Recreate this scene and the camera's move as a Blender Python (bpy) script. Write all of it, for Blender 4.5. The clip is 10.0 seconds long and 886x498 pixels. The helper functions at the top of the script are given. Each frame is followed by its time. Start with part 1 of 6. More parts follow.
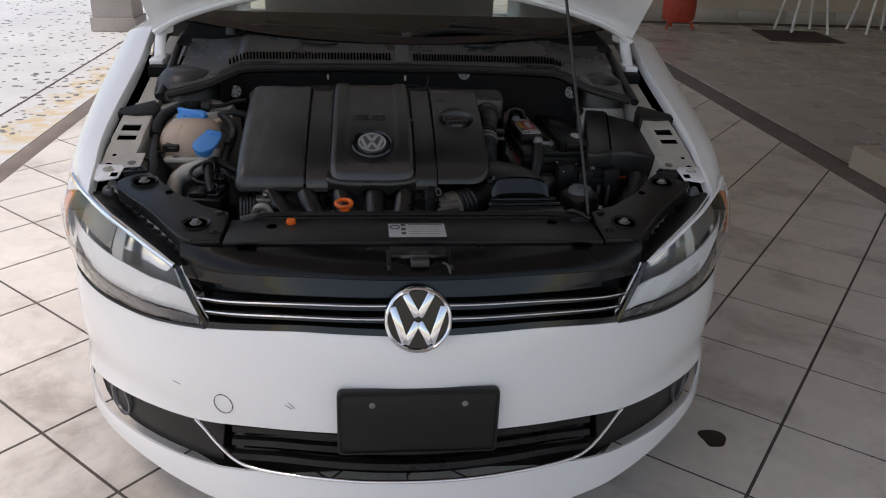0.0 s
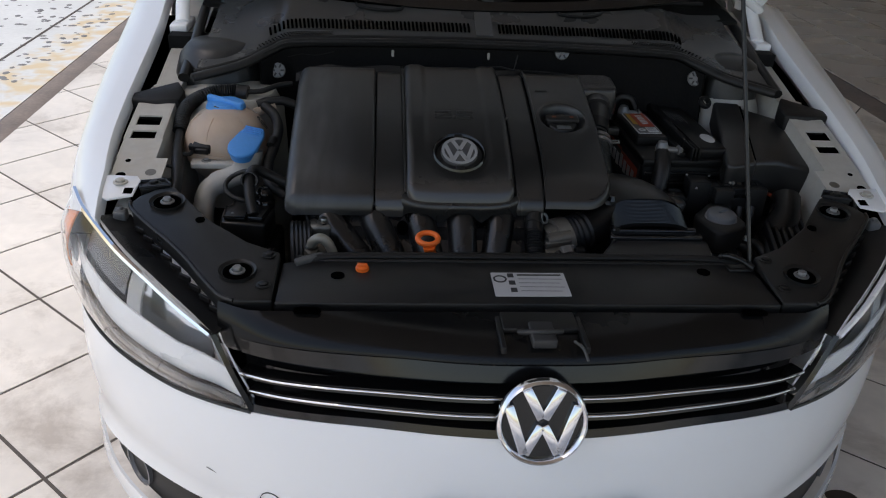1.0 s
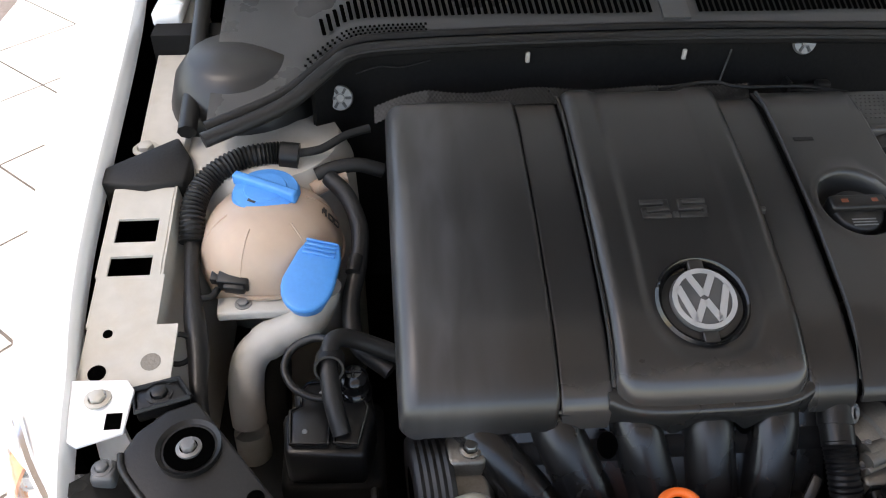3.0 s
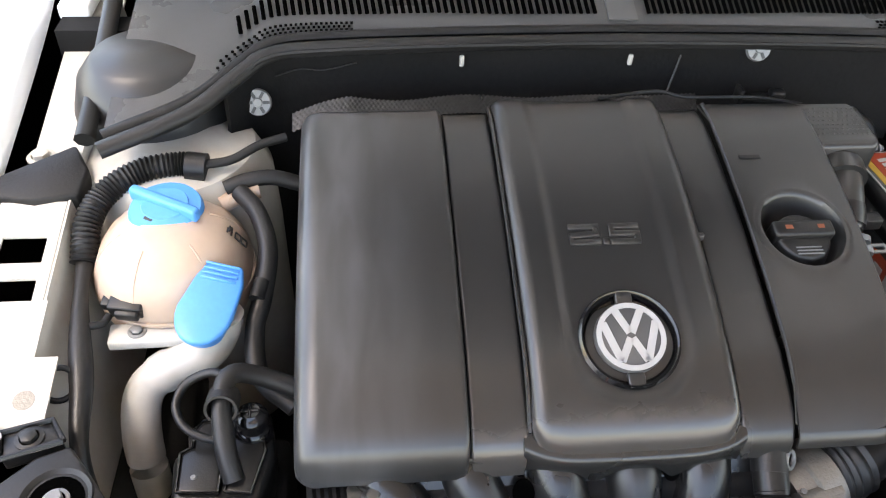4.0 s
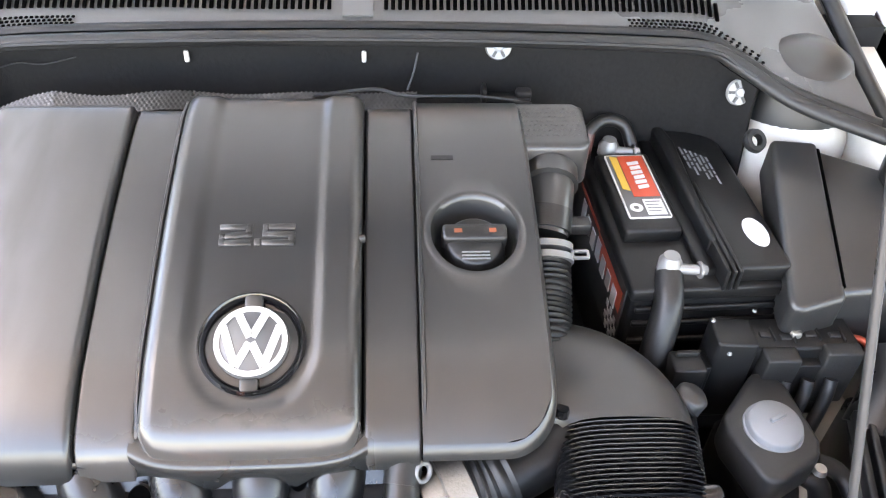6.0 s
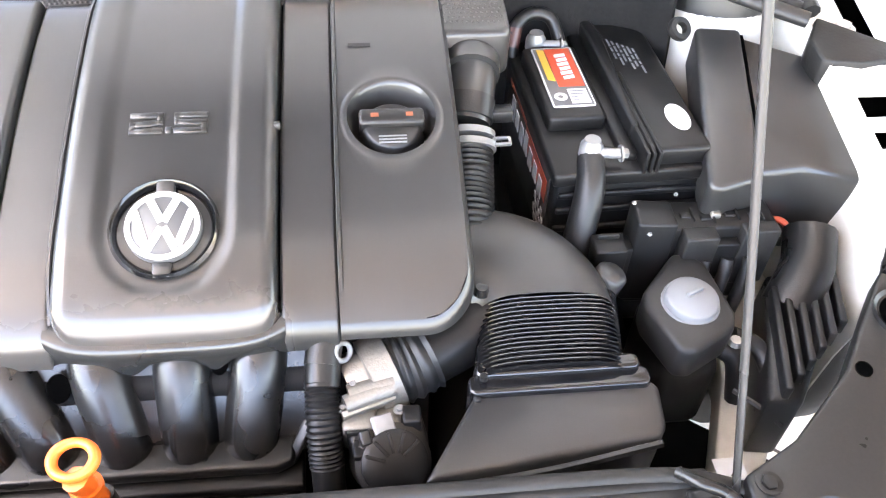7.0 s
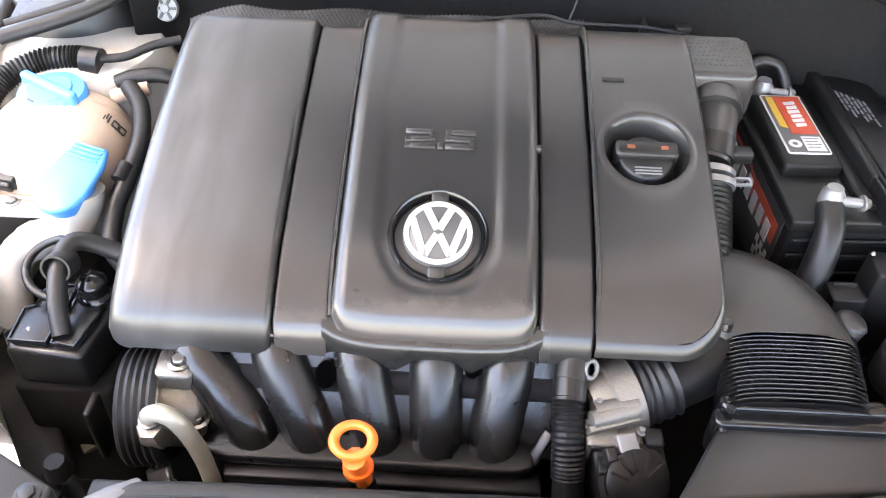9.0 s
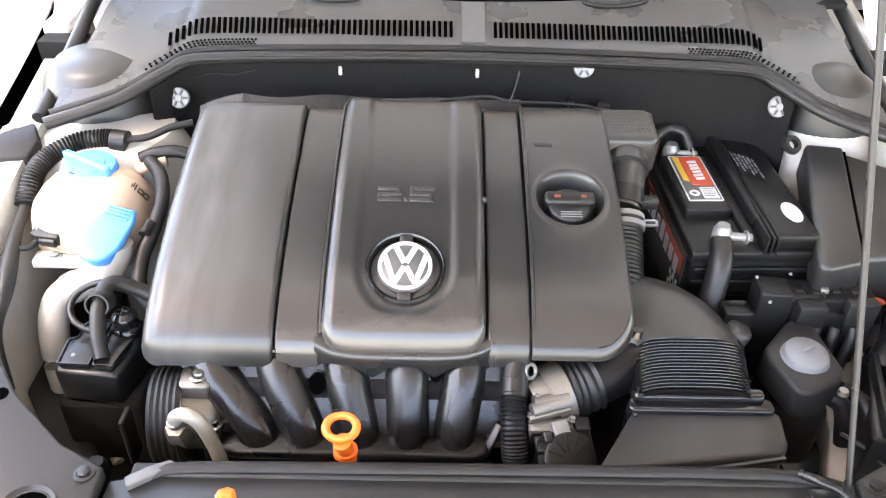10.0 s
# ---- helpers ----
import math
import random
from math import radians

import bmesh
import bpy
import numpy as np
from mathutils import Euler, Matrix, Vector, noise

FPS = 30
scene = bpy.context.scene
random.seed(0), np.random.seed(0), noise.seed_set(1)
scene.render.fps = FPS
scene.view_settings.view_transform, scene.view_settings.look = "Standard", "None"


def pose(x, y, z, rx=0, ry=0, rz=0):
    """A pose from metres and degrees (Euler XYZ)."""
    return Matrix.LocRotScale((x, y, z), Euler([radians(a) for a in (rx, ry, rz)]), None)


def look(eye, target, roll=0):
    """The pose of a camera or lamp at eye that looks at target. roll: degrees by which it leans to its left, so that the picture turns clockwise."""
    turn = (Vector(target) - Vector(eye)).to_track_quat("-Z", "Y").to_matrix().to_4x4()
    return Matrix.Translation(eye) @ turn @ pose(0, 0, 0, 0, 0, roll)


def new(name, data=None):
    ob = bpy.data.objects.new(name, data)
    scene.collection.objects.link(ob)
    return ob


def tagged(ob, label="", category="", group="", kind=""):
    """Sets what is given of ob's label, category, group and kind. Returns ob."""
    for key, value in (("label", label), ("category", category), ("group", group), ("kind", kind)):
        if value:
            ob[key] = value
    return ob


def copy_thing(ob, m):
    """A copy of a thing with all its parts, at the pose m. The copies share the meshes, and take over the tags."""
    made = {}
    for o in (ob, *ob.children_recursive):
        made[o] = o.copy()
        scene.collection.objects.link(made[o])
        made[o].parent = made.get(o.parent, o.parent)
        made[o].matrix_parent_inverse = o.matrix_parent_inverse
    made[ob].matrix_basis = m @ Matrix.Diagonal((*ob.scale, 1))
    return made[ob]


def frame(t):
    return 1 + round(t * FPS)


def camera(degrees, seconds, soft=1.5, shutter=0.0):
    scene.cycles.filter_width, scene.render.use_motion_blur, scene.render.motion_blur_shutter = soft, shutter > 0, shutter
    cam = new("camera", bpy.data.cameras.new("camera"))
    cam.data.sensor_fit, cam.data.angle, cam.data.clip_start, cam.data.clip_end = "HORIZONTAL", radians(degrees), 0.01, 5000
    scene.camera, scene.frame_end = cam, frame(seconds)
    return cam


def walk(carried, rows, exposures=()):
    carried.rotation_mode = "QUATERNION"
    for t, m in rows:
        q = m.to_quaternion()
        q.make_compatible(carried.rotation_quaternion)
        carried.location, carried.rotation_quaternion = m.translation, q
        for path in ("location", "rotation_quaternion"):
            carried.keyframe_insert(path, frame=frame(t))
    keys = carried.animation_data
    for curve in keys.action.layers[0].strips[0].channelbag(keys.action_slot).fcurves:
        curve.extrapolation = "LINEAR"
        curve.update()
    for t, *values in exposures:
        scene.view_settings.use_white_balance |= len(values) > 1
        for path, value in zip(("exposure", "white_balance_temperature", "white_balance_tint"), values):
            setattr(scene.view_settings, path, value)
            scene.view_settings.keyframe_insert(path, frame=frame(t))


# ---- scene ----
cam = camera(58.3, 10.0, soft=1.1)
PATH = [
    (0, (-0.102, -1.316, 1.397), (0.088, 0.503, 0.589), 2.1),
    (0.5, (-0.122, -1.094, 1.399), (0.006, 0.695, 0.514), 3.8),
    (1, (-0.238, -0.838, 1.398), (-0.074, 0.911, 0.443), 3.2),
    (1.5, (-0.3, -0.61, 1.406), (-0.084, 1.117, 0.421), 3.2),
    (2, (-0.334, -0.355, 1.398), (-0.261, 1.306, 0.286), 3.0),
    (2.3, (-0.367, -0.262, 1.403), (-0.319, 1.372, 0.251), 2.3),
    (2.5, (-0.393, -0.156, 1.398), (-0.338, 1.423, 0.171), 1.1),
    (2.7, (-0.416, -0.092, 1.404), (-0.305, 1.463, 0.152), 0.4),
    (3.8, (-0.377, 0.035, 1.41), (-0.176, 1.517, 0.081), 3.1),
    (4, (-0.332, 0.044, 1.404), (-0.146, 1.537, 0.086), 3.0),
    (4.5, (-0.237, 0.053, 1.405), (-0.082, 1.549, 0.086), 2.7),
    (5, (-0.121, 0.049, 1.402), (0.011, 1.544, 0.079), 1.4),
    (5.5, (-0.027, 0.044, 1.406), (0.089, 1.551, 0.096), 2.0),
    (5.7, (0.002, 0.041, 1.405), (0.117, 1.555, 0.103), 2.2),
    (6.8, (0.097, 0.004, 1.372), (0.278, 1.412, -0.037), 2.8),
    (7, (0.092, -0.011, 1.356), (0.285, 1.392, -0.056), 2.8),
    (7.5, (0.041, -0.026, 1.316), (0.202, 1.404, -0.073), 3.0),
    (8, (-0.055, -0.018, 1.324), (-0.016, 1.413, -0.073), 2.5),
    (8.5, (-0.107, -0.009, 1.335), (-0.102, 1.446, -0.037), 2.5),
    (9, (-0.072, -0.044, 1.366), (-0.102, 1.427, 0.012), 2.0),
    (9.5, (-0.037, -0.109, 1.411), (-0.055, 1.404, 0.103), 1.5),
    (10, (-0.05, -0.234, 1.456), (-0.036, 1.368, 0.258), 1.4),
]
EXPOSURES = [(0, 0.45, 7900, 16), (1, 0.5, 7400, 13), (1.5, 0.95, 7100, 11), (2.5, 1.58, 7600, 13), (3.9, 2.92, 8200, 15), (4.5, 3.6, 8000, 15), (5, 4.0, 7950, 16), (5.5, 4.1, 7900, 16), (7.5, 4.9, 8000, 18), (8.5, 4.3, 8000, 17), (9, 4.15, 8100, 18), (10, 4.1, 8400, 18)]
walk(cam, [(t, look(eye, target, roll)) for t, eye, target, roll in PATH], EXPOSURES)

# ---------------------------------------------------------------- light
world = bpy.data.worlds.new("sky_world")
scene.world = world
world.use_nodes = True
wn = world.node_tree.nodes
sky = wn.new("ShaderNodeTexSky")
sky.sky_type = "NISHITA"
sky.sun_disc = False
sky.sun_elevation, sky.sun_rotation = radians(62), radians(250)
wn["Background"].inputs["Strength"].default_value = 0.15
world.node_tree.links.new(sky.outputs["Color"], wn["Background"].inputs["Color"])
sun = new("sun", bpy.data.lights.new("sun", "SUN"))
sun.data.energy, sun.data.angle, sun.data.color = 1.5, radians(25), (0.96, 0.98, 1.0)
sun.matrix_basis = look((-6, -3, 12), (-2.6, -1.3, 0))


# ---------------------------------------------------------------- materials
def material(name, color, rough=0.5, metal=0.0, vary=0.15, grain=60.0, blotch=5.0, bump=0.0, coat=0.0, wear=0.1, per_object=0.0, spec=0.5):
    """Principled surface with two scales of variation in colour and gloss, and fine relief."""
    m = bpy.data.materials.new(name)
    m.use_nodes = True
    nt = m.node_tree
    n, l = nt.nodes, nt.links
    b = n["Principled BSDF"]
    tc = n.new("ShaderNodeTexCoord")
    fine, big = n.new("ShaderNodeTexNoise"), n.new("ShaderNodeTexNoise")
    fine.inputs["Scale"].default_value, big.inputs["Scale"].default_value = grain, blotch
    fine.inputs["Detail"].default_value, big.inputs["Detail"].default_value = 3.0, 5.0
    for t in (fine, big):
        l.new(tc.outputs["Object"], t.inputs["Vector"])
    mixv = n.new("ShaderNodeMath")
    mixv.operation = "MULTIPLY_ADD"
    l.new(big.outputs["Fac"], mixv.inputs[0])
    mixv.inputs[1].default_value = 0.65
    sc = n.new("ShaderNodeMath")
    sc.operation = "MULTIPLY"
    l.new(fine.outputs["Fac"], sc.inputs[0])
    sc.inputs[1].default_value = 0.35
    l.new(sc.outputs[0], mixv.inputs[2])
    val = n.new("ShaderNodeMapRange")
    val.inputs["From Min"].default_value, val.inputs["From Max"].default_value = 0.3, 0.7
    val.inputs["To Min"].default_value, val.inputs["To Max"].default_value = 1 - vary, 1 + vary
    l.new(mixv.outputs[0], val.inputs["Value"])
    hsv = n.new("ShaderNodeHueSaturation")
    hsv.inputs["Color"].default_value = (*color, 1)
    out = val.outputs[0]
    if per_object:
        oi = n.new("ShaderNodeObjectInfo")
        mr = n.new("ShaderNodeMapRange")
        mr.inputs["To Min"].default_value, mr.inputs["To Max"].default_value = 1 - per_object, 1 + per_object
        l.new(oi.outputs["Random"], mr.inputs["Value"])
        mu = n.new("ShaderNodeMath")
        mu.operation = "MULTIPLY"
        l.new(out, mu.inputs[0])
        l.new(mr.outputs[0], mu.inputs[1])
        out = mu.outputs[0]
    l.new(out, hsv.inputs["Value"])
    l.new(hsv.outputs["Color"], b.inputs["Base Color"])
    rr = n.new("ShaderNodeMapRange")
    rr.inputs["From Min"].default_value, rr.inputs["From Max"].default_value = 0.35, 0.65
    rr.inputs["To Min"].default_value, rr.inputs["To Max"].default_value = max(0.02, rough - wear), min(1, rough + wear)
    l.new(big.outputs["Fac"], rr.inputs["Value"])
    l.new(rr.outputs[0], b.inputs["Roughness"])
    b.inputs["Metallic"].default_value = metal
    b.inputs["Specular IOR Level"].default_value = spec
    b.inputs["Coat Weight"].default_value = coat
    b.inputs["Coat Roughness"].default_value = 0.06
    if bump:
        bu = n.new("ShaderNodeBump")
        bu.inputs["Strength"].default_value = bump
        bu.inputs["Distance"].default_value = 0.002
        l.new(fine.outputs["Fac"], bu.inputs["Height"])
        l.new(bu.outputs["Normal"], b.inputs["Normal"])
    return m


WHITE = material("white_car_paint", (0.85, 0.855, 0.86), 0.26, coat=0.7, vary=0.004, wear=0.004)
PRIMER = material("dusty_white_panel", (0.45, 0.43, 0.385), 0.5, vary=0.12, blotch=9, bump=0.05)
SHELL = material("satin_black_cover", (0.0165, 0.0163, 0.0160), 0.32, vary=0.14, grain=900, blotch=5, bump=0.02, wear=0.03, spec=0.6)
SKIRT = material("plain_satin_black_cover", (0.0165, 0.0163, 0.0160), 0.32, vary=0.14, grain=900, blotch=5, bump=0.02, wear=0.06, spec=0.6)


def scuffed_sheen(m, front=0.452):
    """Faint wipe marks in the dust, dust and painted sheen on the outer panel, and lacquer rubbed shiny and chipped,
    its highlight painted in, along the front of the middle panels.
    """
    nt = m.node_tree
    n, l = nt.nodes, nt.links
    b = n["Principled BSDF"]
    col, rgh = b.inputs["Base Color"].links[0].from_socket, b.inputs["Roughness"].links[0].from_socket
    tc, mp, st = n.new("ShaderNodeTexCoord"), n.new("ShaderNodeMapping"), n.new("ShaderNodeTexNoise")
    mp.inputs["Scale"].default_value = (34, 9, 9)
    mp.inputs["Rotation"].default_value = (0, 0, radians(-24))
    st.inputs["Scale"].default_value, st.inputs["Detail"].default_value, st.inputs["Distortion"].default_value = 1.0, 2.5, 0.3
    l.new(tc.outputs["Object"], mp.inputs["Vector"])
    l.new(mp.outputs[0], st.inputs["Vector"])
    dust = n.new("ShaderNodeMapRange")
    dust.inputs["From Min"].default_value, dust.inputs["From Max"].default_value = 0.50, 0.80
    dust.inputs["To Max"].default_value = 0.14
    l.new(st.outputs["Fac"], dust.inputs["Value"])
    mx = n.new("ShaderNodeMix")
    mx.data_type = "RGBA"
    l.new(dust.outputs[0], mx.inputs["Factor"])
    l.new(col, mx.inputs["A"])
    mx.inputs["B"].default_value = (0.034, 0.0335, 0.033, 1)
    # streaked dust over the outer panel, its sky sheen lightened into the same colour
    dust_sheen_x, dust_sheen_mask, dust_sheen_mix = n.new("ShaderNodeMapRange"), n.new("ShaderNodeMath"), n.new("ShaderNodeMix")
    sep = n.new("ShaderNodeSeparateXYZ")
    l.new(tc.outputs["Object"], sep.inputs[0])
    dust_sheen_x.inputs["From Min"].default_value, dust_sheen_x.inputs["From Max"].default_value = -0.270, -0.350
    l.new(sep.outputs["X"], dust_sheen_x.inputs["Value"])
    dust_sheen_streak = n.new("ShaderNodeMapRange")
    dust_sheen_streak.inputs["From Min"].default_value, dust_sheen_streak.inputs["From Max"].default_value = 0.30, 0.68
    dust_sheen_streak.inputs["To Min"].default_value, dust_sheen_streak.inputs["To Max"].default_value = 0.15, 0.9
    l.new(st.outputs["Fac"], dust_sheen_streak.inputs["Value"])
    dust_sheen_mask.operation = "MULTIPLY"
    l.new(dust_sheen_x.outputs[0], dust_sheen_mask.inputs[0])
    l.new(dust_sheen_streak.outputs[0], dust_sheen_mask.inputs[1])
    dust_sheen_mix.data_type = "RGBA"
    l.new(dust_sheen_mask.outputs[0], dust_sheen_mix.inputs["Factor"])
    l.new(mx.outputs["Result"], dust_sheen_mix.inputs["A"])
    dust_sheen_mix.inputs["B"].default_value = (0.052, 0.053, 0.055, 1)
    # rubbed band on the middle panels alone, with a ragged upper edge; highlight put into colour
    chip, band, lo = n.new("ShaderNodeTexNoise"), n.new("ShaderNodeMapRange"), n.new("ShaderNodeMath")
    chip.inputs["Scale"].default_value, chip.inputs["Detail"].default_value, chip.inputs["Roughness"].default_value = 42, 8, 0.62
    l.new(tc.outputs["Object"], chip.inputs["Vector"])
    lo.operation = "MULTIPLY_ADD"
    l.new(chip.outputs["Fac"], lo.inputs[0])
    lo.inputs[1].default_value = 0.050
    l.new(sep.outputs["Y"], lo.inputs[2])
    band.inputs["From Min"].default_value, band.inputs["From Max"].default_value = front + 0.049, front + 0.041
    l.new(lo.outputs[0], band.inputs["Value"])
    left, right, both, where = n.new("ShaderNodeMapRange"), n.new("ShaderNodeMapRange"), n.new("ShaderNodeMath"), n.new("ShaderNodeMath")
    left.inputs["From Min"].default_value, left.inputs["From Max"].default_value = -0.247, -0.243
    right.inputs["From Min"].default_value, right.inputs["From Max"].default_value = 0.030, 0.005
    both.operation = where.operation = "MULTIPLY"
    l.new(sep.outputs["X"], left.inputs["Value"])
    l.new(sep.outputs["X"], right.inputs["Value"])
    l.new(left.outputs[0], both.inputs[0])
    l.new(right.outputs[0], both.inputs[1])
    l.new(band.outputs[0], where.inputs[0])
    l.new(both.outputs[0], where.inputs[1])
    rm, m2 = n.new("ShaderNodeMix"), n.new("ShaderNodeMix")
    m2.data_type = "RGBA"
    l.new(where.outputs[0], rm.inputs[0])
    l.new(rgh, rm.inputs[2])
    rm.inputs[3].default_value = 0.20
    l.new(where.outputs[0], m2.inputs["Factor"])
    l.new(dust_sheen_mix.outputs["Result"], m2.inputs["A"])
    m2.inputs["B"].default_value = (0.042, 0.039, 0.037, 1)
    l.new(m2.outputs["Result"], b.inputs["Base Color"])
    l.new(rm.outputs[0], b.inputs["Roughness"])


scuffed_sheen(SHELL)
COWL = material("scuttle_plastic", (0.045, 0.0445, 0.044), 0.30, vary=0.25, grain=600, blotch=8, bump=0.10)
CAPMARK = material("dull_orange_print", (0.16, 0.04, 0.015), 0.5, vary=0.2)
LEAD = material("brown_red_lead", (0.06, 0.02, 0.016), 0.45, vary=0.3)
SMOOTH = material("smooth_black_duct", (0.016, 0.0158, 0.0155), 0.38, vary=0.2, grain=700, blotch=9, bump=0.05, spec=0.5)
SCUFF = material("grey_scuff", (0.30, 0.30, 0.30), 0.6, vary=0.3)
PALEPIPE = material("pale_alloy_pipe", (0.30, 0.285, 0.235), 0.42, metal=0.3, vary=0.15)
RUNNER = material("glossy_runner_plastic", (0.010, 0.0098, 0.0097), 0.27, vary=0.3, grain=400, blotch=14, bump=0.03, spec=0.5)
CASE = material("dull_black_case", (0.007, 0.007, 0.0072), 0.40, vary=0.3, grain=400, bump=0.05, spec=0.22)
PLASTIC = material("black_plastic", (0.007, 0.007, 0.0072), 0.36, vary=0.25, grain=500, bump=0.08, spec=0.38)
GLOSS = material("gloss_black_plastic", (0.006, 0.006, 0.0065), 0.14, vary=0.2, wear=0.06)
DARK = material("dark_trim", (0.0125, 0.0124, 0.0122), 0.36, vary=0.3, grain=300, bump=0.06, spec=0.30)
DUSTY = material("dusty_black_plastic", (0.010, 0.0098, 0.0096), 0.5, vary=0.4, grain=260, blotch=12, bump=0.15, spec=0.28)
RUBBER = material("black_rubber", (0.009, 0.009, 0.0092), 0.46, vary=0.3, grain=200, bump=0.15, spec=0.4)
CHROME = material("chrome", (0.85, 0.85, 0.87), 0.08, metal=1.0, vary=0.03, wear=0.04)
STEEL = material("dull_steel", (0.30, 0.295, 0.28), 0.36, metal=1.0, vary=0.2, grain=120, bump=0.1)
ALLOY = material("cast_alloy", (0.185, 0.175, 0.155), 0.45, metal=0.7, vary=0.2, grain=350, bump=0.25)
FOIL = material("embossed_heat_foil", (0.055, 0.055, 0.056), 0.28, metal=1.0, vary=0.25)
TANK = material("yellowed_tank_plastic", (0.43, 0.325, 0.25), 0.36, vary=0.10, blotch=7)
TANK.node_tree.nodes["Principled BSDF"].inputs["Subsurface Weight"].default_value = 0.25
TANK.node_tree.nodes["Principled BSDF"].inputs["Subsurface Radius"].default_value = (0.03, 0.02, 0.015)
NECK = material("white_tank_plastic", (0.42, 0.405, 0.37), 0.45, vary=0.12, blotch=10)
BLUE = material("blue_plastic_cap", (0.045, 0.25, 0.62), 0.38, vary=0.12, grain=200, bump=0.05)
ORANGE = material("orange_plastic", (0.78, 0.135, 0.018), 0.35, vary=0.08)
NUT = material("zinc_plated_nut", (0.20, 0.20, 0.195), 0.45, metal=0.3, vary=0.2, grain=200)
FELT = material("pressed_felt", (0.0075, 0.0073, 0.0072), 0.8, vary=0.45, grain=160, blotch=9, bump=0.3, spec=0.12)
SILVERPRINT = material("silver_print", (0.40, 0.40, 0.40), 0.4, metal=0.3, vary=0.05)
LABELW = material("white_label", (0.44, 0.44, 0.44), 0.45, vary=0.06)
LABELR = material("red_label", (0.36, 0.05, 0.022), 0.4, vary=0.15)
LABELY = material("yellow_label", (0.45, 0.27, 0.04), 0.4, vary=0.1)
GREYCAP = material("grey_cap_plastic", (0.115, 0.12, 0.125), 0.4, vary=0.08)
INK = material("black_ink", (0.03, 0.03, 0.03), 0.5, vary=0.1)
AMBER = material("amber_reflector", (0.85, 0.22, 0.03), 0.22, vary=0.1)
LAMPGREY = material("lamp_housing_grey", (0.84, 0.85, 0.86), 0.28, metal=0.1, vary=0.06)
CONDENSER = material("lamp_reflector", (0.75, 0.76, 0.78), 0.15, metal=1.0, vary=0.05)
TYRE = material("tyre_rubber", (0.02, 0.02, 0.02), 0.75, vary=0.3, bump=0.2)
TILE = material("cream_floor_tile", (0.76, 0.70, 0.63), 0.32, vary=0.11, grain=22, blotch=4.5, bump=0.03, per_object=0.05, wear=0.04)


def stained(m, colour, scale=1.6, lo=0.54, hi=0.72, most=0.55):
    """Walked-in dirt and dried spills in uneven patches."""
    nt = m.node_tree
    n, l = nt.nodes, nt.links
    b = n["Principled BSDF"]
    old = b.inputs["Base Color"].links[0].from_socket
    geo, nz, mr, mx = n.new("ShaderNodeNewGeometry"), n.new("ShaderNodeTexNoise"), n.new("ShaderNodeMapRange"), n.new("ShaderNodeMix")
    nz.inputs["Scale"].default_value, nz.inputs["Detail"].default_value, nz.inputs["Roughness"].default_value, nz.inputs["Distortion"].default_value = scale, 9, 0.68, 0.4
    l.new(geo.outputs["Position"], nz.inputs["Vector"])
    mr.inputs["From Min"].default_value, mr.inputs["From Max"].default_value, mr.inputs["To Max"].default_value = lo, hi, most
    l.new(nz.outputs["Fac"], mr.inputs["Value"])
    mx.data_type = "RGBA"
    l.new(mr.outputs[0], mx.inputs["Factor"])
    l.new(old, mx.inputs["A"])
    mx.inputs["B"].default_value = (*colour, 1)
    l.new(mx.outputs["Result"], b.inputs["Base Color"])


stained(TILE, (0.34, 0.275, 0.22), 2.2, 0.50, 0.66, 0.62)
stained(PRIMER, (0.40, 0.34, 0.26), 14, 0.50, 0.75, 0.6)
stained(NECK, (0.42, 0.36, 0.27), 12, 0.48, 0.75, 0.5)
GROUT = material("dark_grout", (0.10, 0.085, 0.075), 0.85, vary=0.3, grain=120, bump=0.3)
SCREED = material("worn_cement_strip", (0.20, 0.165, 0.145), 0.8, vary=0.35, grain=60, blotch=6, bump=0.4)
GREYTILE = material("grey_floor_tile", (0.47, 0.43, 0.385), 0.3, vary=0.08, blotch=2.0, per_object=0.04)
CONCRETE = material("grey_concrete", (0.36, 0.33, 0.31), 0.8, vary=0.2, grain=50, blotch=3, bump=0.4)
PLASTER = material("painted_plaster", (0.58, 0.50, 0.41), 0.7, vary=0.08, grain=40, blotch=1.5, bump=0.15)
# warm, so that the unseen ceiling tints the light it throws back
CEIL = material("warm_bounce_ceiling", (0.38, 0.315, 0.26), 0.8, vary=0.08, grain=40, blotch=1.5, bump=0.15)
REDPAINT = material("red_enamel", (0.42, 0.055, 0.03), 0.35, vary=0.2, grain=30)
WHITETUBE = material("white_enamel_tube", (0.75, 0.74, 0.72), 0.35, vary=0.06)
MATBROWN = material("brown_floor_mat", (0.06, 0.04, 0.035), 0.9, vary=0.3, grain=150, bump=0.5)
STAIN = material("oil_stain", (0.03, 0.022, 0.018), 0.45, vary=0.3)
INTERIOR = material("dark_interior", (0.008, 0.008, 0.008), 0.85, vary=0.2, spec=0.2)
# near black without gloss: the shade inside holes and slots as a colour
VOID = material("hollow_shade", (0.001, 0.001, 0.001), 0.9, vary=0.1, spec=0.0)
DARKGREY = material("dark_grey_plastic", (0.07, 0.07, 0.07), 0.4, vary=0.1)
RODSTEEL = material("grey_rod_steel", (0.020, 0.020, 0.020), 0.34, metal=0.0, vary=0.15, spec=0.35)
CLAMPGREY = material("dull_spring_steel", (0.17, 0.17, 0.17), 0.4, metal=0.4, vary=0.1)
SMOKE = material("smoked_lamp_trim", (0.10, 0.10, 0.105), 0.25, vary=0.1)


